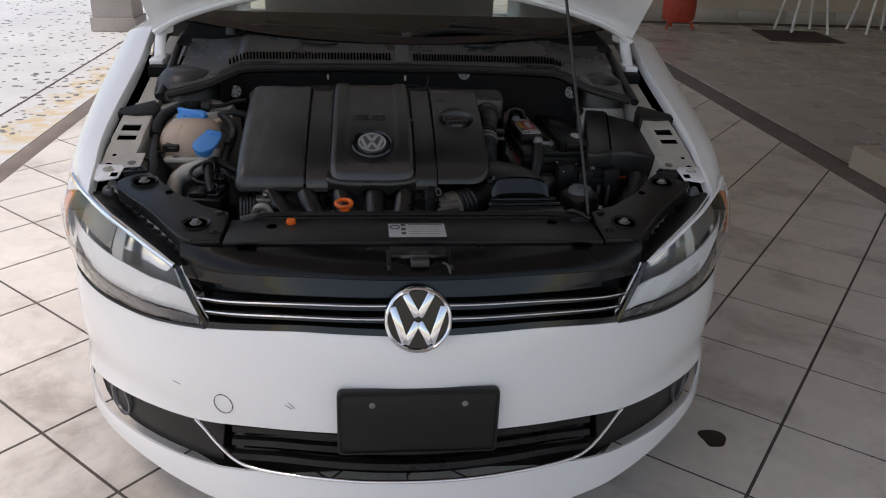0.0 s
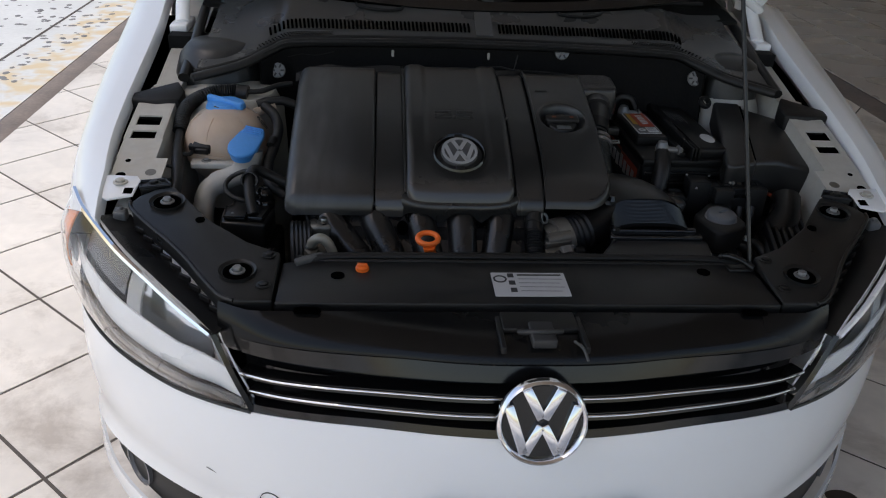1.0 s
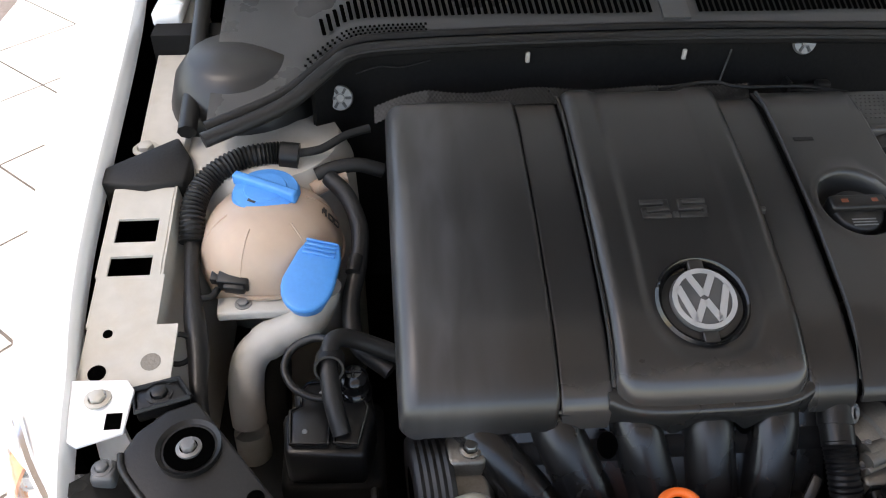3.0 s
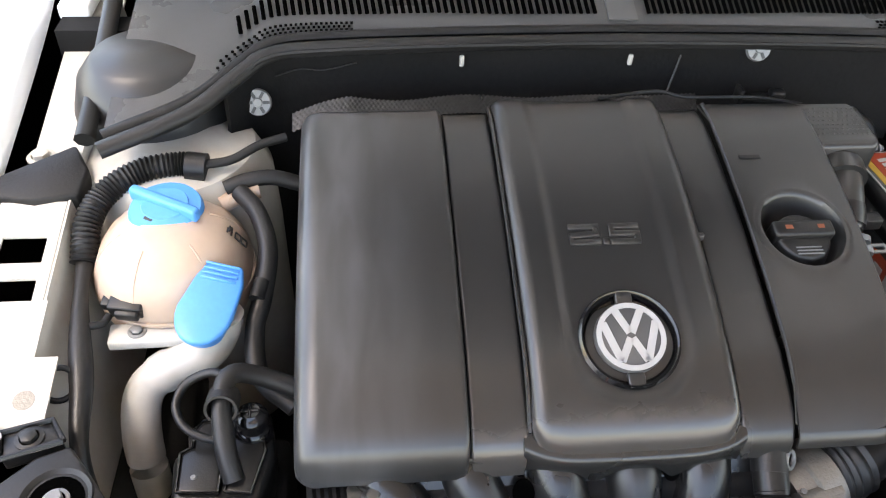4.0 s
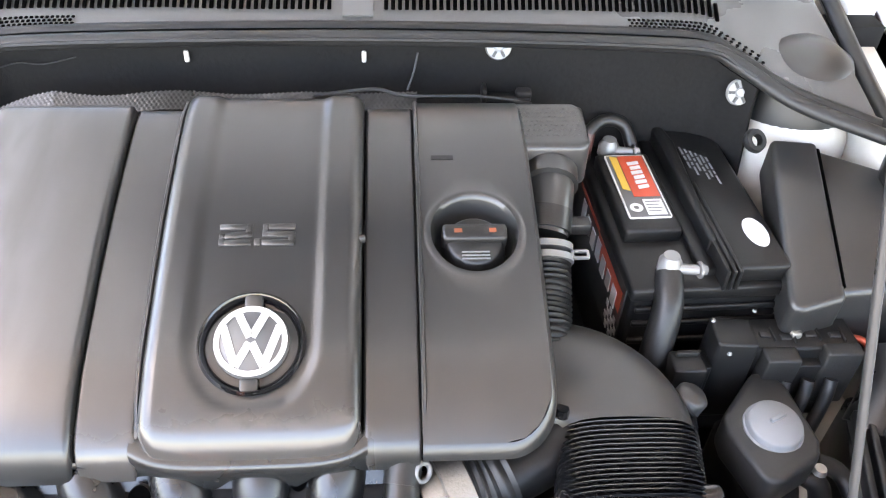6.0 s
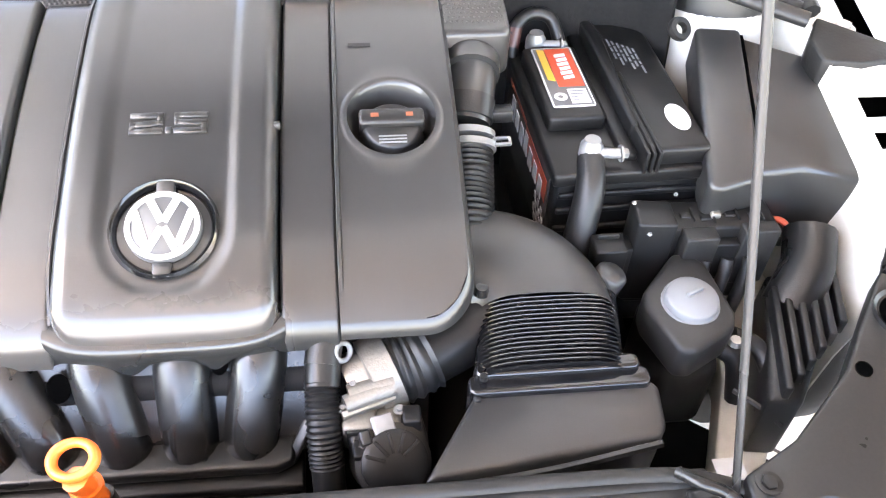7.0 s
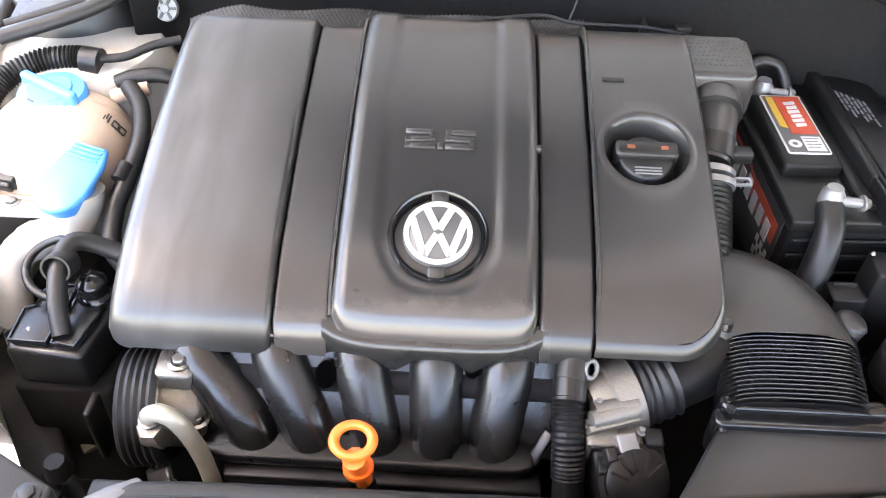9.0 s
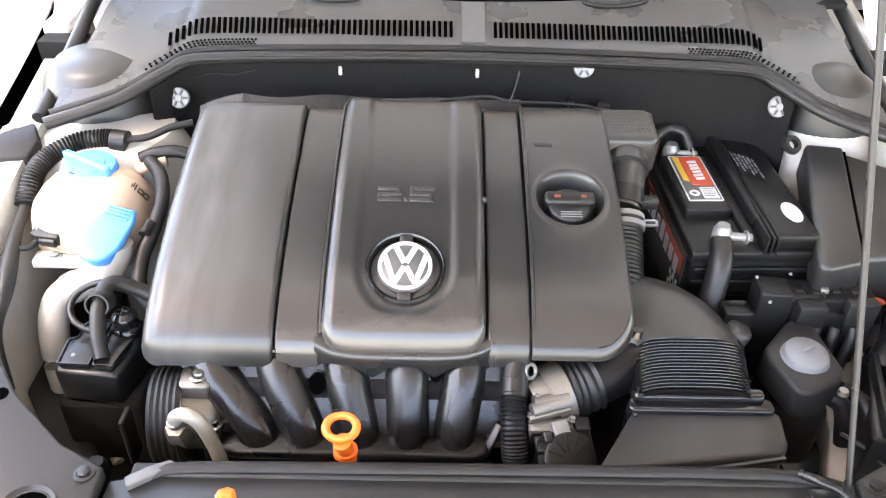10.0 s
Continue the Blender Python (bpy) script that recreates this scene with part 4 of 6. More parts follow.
part("wire", tube([(-0.44, 0.925, 0.915), (-0.41, 0.934, 0.920), (-0.38, 0.935, 0.918), (-0.34, 0.938, 0.926)], 0.0008, n=6), DUSTY, firewall)
seal_pts = [(p.x, p.y - 0.012, seal_z(p.x)) for p in fwp]
seal = part("bay_seal", tube(seal_pts, 0.0115, n=10, per=0, flat=0.8), RUBBER, car, "black rubber seal along the scuttle")
part("seal_lip", tube([(p.x, p.y + 0.010, seal_z(p.x) + 0.006) for p in fwp], 0.008, n=8, per=0, flat=0.6), DUSTY, seal)
part("seal_bead", tube([(p.x, p.y - 0.024, seal_z(p.x) + 0.003) for p in fwp[12:-12]], 0.003, n=6, per=0), DUSTY, seal)


def base_y(x):
    return 1.065 + 0.28 * x * x


cowl_rows = []
for f, dz in ((0.0, 0.004), (0.12, 0.010), (0.22, 0.014), (0.80, 0.032), (1.0, 0.046)):
    cowl_rows.append([(p.x, p.y + 0.012 + (base_y(p.x) - p.y - 0.012) * f, seal_z(p.x) + dz + 0.05 * f * p.x * p.x * 2) for p in fwp])
cowl = part("scuttle_panel", sheet(cowl_rows, 0.004), COWL, car, "black plastic scuttle panel under the windscreen with vent slots")


def cowl_pt(x, f):
    """A place on the scuttle: f 0 at the seal, 1 at the glass."""
    y0 = curve_fn([(p.x, p.y) for p in fwp[::3]])(x) + 0.012
    return Vector((x, y0 + (base_y(x) - y0) * f, seal_z(x) + interp(f, (0, 0.12, 0.22, 0.8, 1), (0.004, 0.010, 0.014, 0.032, 0.046)) + 0.1 * f * x * x))


# each slot is a thin slab laid on top, its inner shade painted black
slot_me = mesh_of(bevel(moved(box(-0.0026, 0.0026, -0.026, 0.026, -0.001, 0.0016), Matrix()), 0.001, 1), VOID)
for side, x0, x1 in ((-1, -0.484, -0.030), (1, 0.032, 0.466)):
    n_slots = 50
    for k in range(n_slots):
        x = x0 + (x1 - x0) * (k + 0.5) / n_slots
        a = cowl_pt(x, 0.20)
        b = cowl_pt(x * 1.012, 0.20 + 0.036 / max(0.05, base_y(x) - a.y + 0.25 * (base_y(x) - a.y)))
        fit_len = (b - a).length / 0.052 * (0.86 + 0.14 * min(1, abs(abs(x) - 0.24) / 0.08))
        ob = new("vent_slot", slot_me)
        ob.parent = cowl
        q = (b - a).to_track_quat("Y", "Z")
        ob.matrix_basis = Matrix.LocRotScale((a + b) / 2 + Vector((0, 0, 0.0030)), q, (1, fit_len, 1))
# the perforations are black cubes set on the panel, not cut through
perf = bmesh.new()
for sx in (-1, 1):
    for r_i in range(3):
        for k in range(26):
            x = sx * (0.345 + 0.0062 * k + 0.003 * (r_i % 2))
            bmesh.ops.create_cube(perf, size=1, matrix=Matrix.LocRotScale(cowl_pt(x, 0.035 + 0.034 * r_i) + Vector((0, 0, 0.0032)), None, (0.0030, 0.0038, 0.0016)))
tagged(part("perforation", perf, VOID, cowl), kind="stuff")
part("middle_join", sheet([[cowl_pt(x, f) + Vector((0, 0, 0.004)) for x in (-0.018, 0.0, 0.020)] for f in (0.1, 0.5, 0.95)], 0.003), DARKGREY, cowl)
for side in (-1, 1):
    part("vent_arch", tube([cowl_pt(side * (0.24 + 0.055 * math.cos(math.pi * k / 8)), 0.86 + 0.10 * (1 - math.sin(math.pi * k / 8))) + Vector((0, 0, 0.004)) for k in range(9)], 0.004, n=6), DUSTY, cowl)

# windscreen, wipers, cabin shell
glass_rows = []
for k in range(9):
    f = k / 8
    hw = 0.70 - 0.12 * f
    glass_rows.append([(hw * (i / 8 - 1), base_y(hw * (i / 8 - 1)) * 1.0 + 0.70 * f + 0.002, 0.998 + 0.10 * (hw * (i / 8 - 1)) ** 2 * (1 - f) + 0.43 * f - 0.03 * f * f - 0.06 * f * (i / 8 - 1) ** 2) for i in range(17)])
screen = part("windscreen", sheet(glass_rows, 0.005), GLASS, car, "dark raked windscreen glass")
part("frit_band", sheet([[(x, y - 0.004, z + 0.003) for x, y, z in r] for r in ([p for p in glass_rows[0]], [(a + (b - a) * 0.30, c + (d - c) * 0.30, e + (g - e) * 0.30) for (a, c, e), (b, d, g) in zip(glass_rows[0], glass_rows[1])])], 0.001), GLOSS, screen)
part("dashboard", sheet([[(x, 1.14 + dy, 0.98 + dz) for x in (-0.66, -0.3, 0, 0.3, 0.66)] for dy, dz in ((0, 0), (0.25, 0.03), (0.55, 0.02), (0.62, -0.25), (0.62, -0.7))], 0.01), INTERIOR, car, "dark dashboard behind the windscreen")
cabin = part("cabin_shell", join(sheet([[(x, y, z - 0.05 * (x / 0.58) ** 2) for x in (-0.58, -0.3, 0, 0.3, 0.58)] for y, z in ((1.77, 1.40), (2.1, 1.44), (2.6, 1.45), (3.0, 1.40), (3.35, 1.22), (3.6, 1.05))], 0.02)), WHITE, car, "white roof of the cabin")
for s in (-1, 1):
    part("pillar", tube([(s * 0.715, 1.24, 1.01), (s * 0.66, 1.52, 1.21), (s * 0.59, 1.80, 1.36)], 0.03, n=8), WHITE, car)
    part("side_body", sheet([[(s * x, y, z) for y in (1.69, 2.2, 2.8, 3.4, 4.0, 4.35)] for x, z in ((0.875, 0.20), (0.888, 0.45), (0.888, 0.75), (0.86, 0.92), (0.79, 1.0))], 0.01), WHITE, car)
    part("side_glass", sheet([[(s * x, y, z) for (x, y, z) in r] for r in (((0.79, 1.45, 1.0), (0.79, 2.2, 1.0), (0.79, 3.2, 1.0)), ((0.60, 1.84, 1.37), (0.60, 2.3, 1.42), (0.60, 2.9, 1.38)))], 0.005), GLOSS, car)
    wheel = part("wheel", moved(lathe([(0.0, 0.05), (0.21, 0.06), (0.225, 0.10), (0.225, -0.10), (0, -0.10)], n=32), Matrix.Translation((s * 0.77, 0.98, 0.315)) @ pose(0, 0, 0, 0, 90 * s, 0)), LAMPGREY, car)
    part("tyre", moved(lathe([(0.225, -0.10), (0.27, -0.105), (0.31, -0.09), (0.315, 0), (0.31, 0.09), (0.27, 0.105), (0.225, 0.10)], n=40), Matrix.Translation((s * 0.77, 0.98, 0.315)) @ pose(0, 0, 0, 0, 90 * s, 0)), TYRE, wheel)
    wheel2 = part("wheel", moved(lathe([(0.0, 0.05), (0.21, 0.06), (0.225, 0.10), (0.225, -0.10), (0, -0.10)], n=32), Matrix.Translation((s * 0.77, 3.63, 0.315)) @ pose(0, 0, 0, 0, 90 * s, 0)), LAMPGREY, car)
    part("tyre", moved(lathe([(0.225, -0.10), (0.27, -0.105), (0.31, -0.09), (0.315, 0), (0.31, 0.09), (0.27, 0.105), (0.225, 0.10)], n=40), Matrix.Translation((s * 0.77, 3.63, 0.315)) @ pose(0, 0, 0, 0, 90 * s, 0)), TYRE, wheel2)
part("boot", join(sheet([[(x, y, z) for x in (-0.79, -0.4, 0, 0.4, 0.79)] for y, z in ((3.5, 1.04), (3.9, 1.04), (4.3, 1.02), (4.42, 0.85), (4.45, 0.5), (4.38, 0.22))], 0.01)), WHITE, car)
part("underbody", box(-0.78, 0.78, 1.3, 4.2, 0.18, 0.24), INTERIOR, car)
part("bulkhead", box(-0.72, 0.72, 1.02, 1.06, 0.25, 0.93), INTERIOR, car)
for x0, z0, pts in ((-0.46, 1.03, [(-0.50, 1.145, 1.012), (-0.40, 1.150, 1.030), (-0.20, 1.13, 1.018), (0.0, 1.105, 1.010)]), (0.05, 1.02, [(0.02, 1.105, 1.012), (0.15, 1.115, 1.034), (0.35, 1.125, 1.024), (0.56, 1.14, 1.020)])):
    wiper = part("wiper", tube(pts, lambda t: 0.012 - 0.006 * t, n=8, flat=0.7), PLASTIC, car, "black windscreen wiper arm at rest")
    part("pivot_cap", lathe([(0, 0.02), (0.014, 0.018), (0.018, 0.0), (0, 0)], pose(pts[0][0], pts[0][1], pts[0][2] - 0.005), 16), PLASTIC, wiper)
    part("blade", tube([(x, y + 0.03, z + 0.012) for x, y, z in pts[1:]], 0.006, n=6), RUBBER, wiper)

# bonnet, propped up
HINGE = Vector((0, 1.20, 1.005))
TILT_UP = radians(43)


def hood_pt(x, d, lift=0.0):
    """A place on the raised bonnet: d metres from the hinge line towards its front edge."""
    crown = 0.05 * (1 - (x / 0.75) ** 2) + lift
    y, z = -d * math.cos(TILT_UP) + crown * math.sin(TILT_UP), d * math.sin(TILT_UP) + crown * math.cos(TILT_UP)
    return HINGE + Vector((x, y, z))


hood_rows = []
for k in range(13):
    f = k / 12
    hw = 0.735 - 0.22 * max(0, f - 0.45) ** 1.5
    row = []
    for i in range(21):
        x = hw * (i / 10 - 1)
        back = 0.20 * (1 - (x / 0.735) ** 2) ** 0.7 if abs(x) < 0.735 else 0
        front = 1.10 - 0.55 * (x / 0.735) ** 2 * 0.42
        row.append(hood_pt(x, back + (front - back) * f))
    hood_rows.append(row)
hood = part("bonnet", sheet(hood_rows, 0.012), WHITE, car, "white bonnet raised on its prop")
# unseen lining, its extent chosen for the reflections in cover and windscreen
part("bonnet_lining", sheet([[p + Vector((0, -0.02 * math.sin(TILT_UP), -0.02 * math.cos(TILT_UP))) for p in r[5:-5]] for r in hood_rows[3:-2]], 0.008), DUSTY, hood, "black lining under the bonnet, unseen and sized for reflections")
for s in (-1, 1):
    arm = part("hinge", join(tube([(s * 0.70, 1.09, 0.945), (s * 0.712, 1.17, 0.985), (s * 0.705, 1.20, 1.035), (s * 0.69, 1.17, 1.10)], 0.016, n=8, flat=0.5), box(s * 0.725, s * 0.685, 1.06, 1.16, 0.925, 0.945, 0.004)), WHITE, hood, "white painted bonnet hinge")
    part("hinge_bolt", moved(bolt_bm(0, 0, 0, 0.010, 0.008), Matrix.Translation((s * 0.70, 1.175, 1.05)) @ pose(0, 0, 0, 70, 0, 0)), STEEL, arm)
part("rear_flange", tube([hood_pt(0.735 * (i / 10 - 1) * 0.985, 0.20 * (1 - (0.985 * (i / 10 - 1)) ** 2) ** 0.7, -0.02) for i in range(21)], 0.018, n=8, flat=0.6, per=2), WHITE, hood)

# prop rod
rod = part("prop_rod", tube([(0.384, 0.278, 0.760), (0.383, 0.292, 0.785), (0.329, 0.415, 1.18), (0.268, 0.545, 1.59), (0.263, 0.555, 1.62)], 0.0034, n=16, per=2), RODSTEEL, car, "thin grey steel bonnet prop")
part("rod_foot", join(tube([(0.340, 0.300, 0.768), (0.352, 0.285, 0.776), (0.372, 0.278, 0.770), (0.385, 0.268, 0.764)], 0.0055, n=8), box(0.345, 0.39, 0.268, 0.288, 0.754, 0.761, 0.003)), PLASTIC, rod)

# ---------------------------------------------------------------- engine cover
CZ = curve_fn([(0.445, 0.772), (0.455, 0.793), (0.465, 0.805), (0.480, 0.817), (0.505, 0.831), (0.538, 0.846), (0.644, 0.882), (0.73, 0.905), (0.80, 0.920), (0.835, 0.922), (0.850, 0.912)])


def panel(x0, x1, y0, y1, lift, radii, drop, bow=0.0, dip=None, nx=22, ny=34, lip=0.007):
    """A panel of the cover; radii: how far its left, right, front and back shoulders round off. dip(x, y) sinks it further."""
    rl, rr, rf, rb = radii
    turn = [1 - math.cos(radians(a)) for a in (0, 12, 26, 42, 60, 78, 90)]
    xs = [x0 + rl * math.sin(radians(90) * t) ** 2 * 1.0 for t in (0, 0.12, 0.25, 0.4, 0.55, 0.75, 1)]
    xs += [x0 + rl + (x1 - rr - x0 - rl) * i / nx for i in range(1, nx)]
    xs += [x1 - rr * math.sin(radians(90) * t) ** 2 for t in (1, 0.75, 0.55, 0.4, 0.25, 0.12, 0)]
    ys = [y0 + rf * t for t in turn] + [y0 + rf + (y1 - rb - y0 - rf) * j / ny for j in range(1, ny)] + [y1 - rb * t for t in turn[::-1]]

    def place(x, y, down=0.0):
        ux, rx = max((1 - (x - x0) / rl, rl), (1 - (x1 - x) / rr, rr), (0.0, rl))
        uy, ry = max((1 - (y - y0) / rf, rf), (1 - (y1 - y) / rb, rb), (0.0, rf))
        q = math.hypot(ux, uy)
        if q > 1:
            x += (ux - ux / q) * rx * (1 if x < (x0 + x1) / 2 else -1)
            y += (uy - uy / q) * ry * (1 if y < (y0 + y1) / 2 else -1)
            ux, uy, q = ux / q, uy / q, 1.0
        r = (ux * rx + uy * ry) / (ux + uy) if ux + uy > 0 else 0.0
        yy = y + bow * abs((2 * x - x0 - x1) / (x1 - x0)) ** 6 * max(0, 1 - (y - y0) / 0.06)
        return (x, yy, CZ(yy) + lift - r * (1 - math.sqrt(max(0.0, 1 - q * q))) - (dip(x, yy) if dip else 0.0) - down)

    rows = [[place(x, y0, lip) for x in [x0] + xs + [x1]]]
    rows += [[place(x0, y, lip + (drop - lip) * step(y, y0, y0 + 0.08))] + [place(x, y) for x in xs] + [place(x1, y, lip + (drop - lip) * step(y, y0, y0 + 0.08))] for y in ys]
    rows += [[place(x, y1, drop) for x in [x0] + xs + [x1]]]
    return sheet(rows)


def pad_dip(x, y):
    """The shallow U-shaped sunk pad about the badge, open towards the back."""
    d = 0.061 - (abs(x + 0.089) if y > 0.534 else math.hypot(x + 0.089, y - 0.534))
    return 0.0042 * step(d, -0.005, 0.009) * step(y, 0.47, 0.49)


cover = part("engine_cover", panel(-0.405, -0.2455, 0.449, 0.840, 0.0, (0.024, 0.006, 0.012, 0.014), 0.060), SHELL, car, "satin black plastic engine cover in raised panels, dust and painted sheen at one edge", angle=60)
part("groove_panel", panel(-0.2445, -0.1905, 0.452, 0.842, -0.009, (0.004, 0.004, 0.012, 0.008), 0.018), SHELL, cover, angle=60)
part("middle_panel", panel(-0.188, 0.010, 0.449, 0.852, 0.010, (0.016, 0.014, 0.014, 0.018), 0.022, bow=0.012, dip=pad_dip, nx=64, ny=84), SHELL, cover, "raised middle panel with a worn front edge and painted highlight", angle=60)
part("groove_panel", panel(0.0125, 0.0655, 0.453, 0.847, -0.008, (0.004, 0.004, 0.010, 0.008), 0.018), SHELL, cover, angle=60)
RUNNERS = ((-0.334, -0.272), (-0.249, -0.212), (-0.164, -0.144), (-0.085, -0.082), (-0.012, -0.024))


def skirt_low(x):
    """The skirt's lower edge, arched over each runner and let down in tongues between them."""
    arch = max(math.exp(-((x - a + 0.002) / 0.030) ** 4) for a, b in RUNNERS)
    return (0.749 if x > -0.20 else 0.760) + 0.019 * arch


def skirt(x0, x1, top, rows, rise=0.008):
    """A lip hung below a panel's front edge from x0 to x1; rows are (y, drop below the top)."""
    mid, half = (x0 + x1) / 2, (x1 - x0) / 2
    xs = [x0 + (x1 - x0) * j / 72 for j in range(73)]
    grid = []
    for y, d in rows:
        grid.append([(x, y + 0.012 * abs((x - mid) / half) ** 5, max(top + rise * abs((x - mid) / half) ** 4 - d, skirt_low(x) + 0.001)) for x in xs])
    grid.append([(x, rows[-1][0] + 0.002 + 0.012 * abs((x - mid) / half) ** 5, skirt_low(x)) for x in xs])
    return sheet(grid, 0.004)


part("front_skirt", skirt(-0.196, 0.016, 0.789, ((0.462, -0.002), (0.448, 0.001), (0.4445, 0.005), (0.4445, 0.016))), SKIRT, cover, "scalloped skirt over the intake runners")
part("side_skirt", skirt(-0.400, -0.197, 0.777, ((0.470, -0.001), (0.456, 0.001), (0.4530, 0.005), (0.4530, 0.012)), 0), SKIRT, cover)
# right panel with the filler well cut out
WX, WY, WR = 0.124, 0.650, 0.0435


PX0, PX1, PY0, PY1, PR = 0.066, 0.186, 0.457, 0.845, 0.040
corner = [(PX1 - PR + PR * math.sin(radians(a)), PY0 + PR - PR * math.cos(radians(a))) for a in range(0, 91, 9)]
edge_line = [(PX0 + (PX1 - PR - PX0) * i / 6, PY0) for i in range(6)] + corner + [(PX1, PY0 + PR + (PY1 - PY0 - PR) * i / 16) for i in range(1, 17)]


def right_panel():
    poly = edge_line + [(PX0, PY1)]
    angles = sorted([2 * math.pi * j / 72 + 0.01 for j in range(72)] + [math.atan2(y - WY, x - WX) % (2 * math.pi) for x, y in ((PX0, PY0), (PX0, PY1), (PX1, PY1))])
    rect = []
    for a in angles:
        c, s2 = math.cos(a), math.sin(a)
        reach = 9.0
        for (ax, ay), (bx, by) in zip(poly, poly[1:] + poly[:1]):
            den = c * (by - ay) - s2 * (bx - ax)
            if abs(den) > 1e-9:
                r = ((ax - WX) * (by - ay) - (ay - WY) * (bx - ax)) / den
                u = ((ax - WX) * s2 - (ay - WY) * c) / den
                if r > 0 and -1e-6 <= u <= 1 + 1e-6:
                    reach = min(reach, r)
        rect.append((WX + c * reach, WY + s2 * reach))
    ring_pts = []
    for rr, dz in ((0.72, -0.030), (0.90, -0.022), (0.94, -0.012), (0.98, -0.004), (1.03, 0.0015), (1.10, 0.0022), (1.17, 0.0008)):
        ring = [(WX + WR * rr * math.cos(a), WY + WR * rr * math.sin(a)) for a in angles]
        ring_pts.append([(x, y, CZ(WY) + (CZ(y) - CZ(WY)) * (0.5 if dz < -0.01 else 1) + dz) for x, y in ring])
    for g in (0.12, 0.25, 0.4, 0.55, 0.7, 0.85, 1.0):
        ring_pts.append([(a[0] + (b[0] - a[0]) * g, a[1] + (b[1] - a[1]) * g, CZ(a[1] + (b[1] - a[1]) * g)) for a, b in zip(ring, rect)])
    return sheet(ring_pts, 0.003, closed=True)


wall_rows = []
for out, drop in ((0.0, 0.0), (0.004, 0.004), (0.006, 0.012), (0.007, 0.10)):
    row = []
    for i, (x, y) in enumerate(edge_line):
        a, b = edge_line[max(0, i - 1)], edge_line[min(len(edge_line) - 1, i + 1)]
        d = Vector((b[0] - a[0], b[1] - a[1], 0)).normalized()
        deep = drop if drop < 0.05 else interp(y, (PY0, PY0 + 0.05, PY0 + 0.12), (0.016, 0.030, 0.075))
        row.append((x + d.y * out, y - d.x * out, CZ(y) - deep))
    wall_rows.append(row)
part("filler_panel", join(right_panel(), sheet(wall_rows, 0.003)), SHELL, cover)
part("panel_edge", tube([(0.068, y, CZ(y) + 0.001 - 0.010 * max(0, (0.52 - y) / 0.054) ** 2) for y in [0.466 + 0.37 * j / 12 for j in range(13)]], 0.0025, n=6), SHELL, cover)
part("panel_edge", tube([(-0.1895, y, CZ(y) - 0.010 * max(0, (0.52 - y) / 0.050) ** 2) for y in [0.470 + 0.37 * j / 12 for j in range(13)]], 0.0022, n=6), SHELL, cover)
cap = part("oil_filler_cap", lathe([(0, 0.020), (0.026, 0.020), (0.029, 0.017), (0.033, 0.0), (0.036, -0.02), (0, -0.02)], pose(WX, WY - 0.002, CZ(WY) - 0.024, 14), 36), PLASTIC, cover, "black ribbed oil filler cap in its well")
part("grip", moved(box(-0.033, 0.033, -0.010, 0.010, 0.012, 0.034, 0.004), pose(WX, WY + 0.006, CZ(WY) - 0.029, 14)), PLASTIC, cap)
for dx, w in ((-0.017, 0.010), (0.018, 0.009)):
    part("orange_mark", moved(box(dx - w * 0.4, dx + w * 0.4, -0.0025, 0.0025, 0.0335, 0.0344), pose(WX, WY + 0.006, CZ(WY) - 0.029, 14)), CAPMARK, cap)
for k in range(3):
    part("print_bar", moved(box(-0.014, 0.014, -0.016 - 0.004 * k, -0.0145 - 0.004 * k, 0.0195, 0.0206), pose(WX, WY - 0.002, CZ(WY) - 0.0238, 14)), GREYCAP, cap)
# corner block behind, with the breather
part("rear_block", join(prism(rounded(0.172, 0.264, 0.764, 0.844, 0.012), 0.855, lambda x, y: CZ(y) - 0.003, 0.006, 3)), SHELL, cover)
dots = bmesh.new()
for i in range(13):
    for j in range(7):
        x, y = 0.180 + 0.0060 * i + 0.003 * (j % 2), 0.782 + 0.0075 * j
        bmesh.ops.create_icosphere(dots, subdivisions=1, radius=1, matrix=Matrix.LocRotScale((x, y, CZ(y) - 0.0028), None, (0.0015, 0.0015, 0.0009)))
tagged(part("stipple", dots, SHELL, cover), kind="stuff")

BADGE = Matrix.Translation((-0.089, 0.534, CZ(0.534) + 0.0065)) @ pose(0, 0, 0, 24, 0, 0) @ Matrix.Scale(0.93, 4)
well = part("badge_well", lathe([(0.0535, 0.002), (0.0505, 0.006), (0.047, 0.003), (0.044, -0.003), (0.038, -0.004), (0, -0.004)], BADGE, 48), GLOSS, cover, "dark round recess about the badge")
part("badge_plate", lathe([(0, 0.008), (0.0345, 0.008), (0.0365, 0.006), (0.0370, 0.0), (0, 0)], BADGE, 40), DARKGREY, well, "round silver and grey badge")
part("badge_ring", lathe([(0.0305, 0.008), (0.0305, 0.0092), (0.0358, 0.0092), (0.0358, 0.0075), (0.0305, 0.008)], BADGE, 48), SILVERPRINT, well)
for piece in chevrons(0.0325, 0.0039, 0.0078, 0.0092):
    part("chevron_bar", moved(piece, BADGE), SILVERPRINT, well)
for s2 in (1, -1):
    part("well_tab", moved(box(-0.009, 0.009, s2 * 0.036, s2 * 0.052, -0.002, 0.005, 0.002), BADGE), SHELL, well)


def figure_bm(strokes, w, h, t, depth):
    """A squared moulded figure from strokes between corners given in shares of its width and height."""
    pieces = []
    for xa, ya, xb, yb in strokes:
        a, b = Vector((xa * w, ya * h, 0)), Vector((xb * w, yb * h, 0))
        d = (b - a).normalized() * t / 2
        n = Vector((-d.y, d.x, 0))
        pieces.append(prism([tuple((q)[:2]) for q in (a - d - n, b + d - n, b + d + n, a - d + n)], 0, depth, 0.0006, 1))
    return join(*pieces)


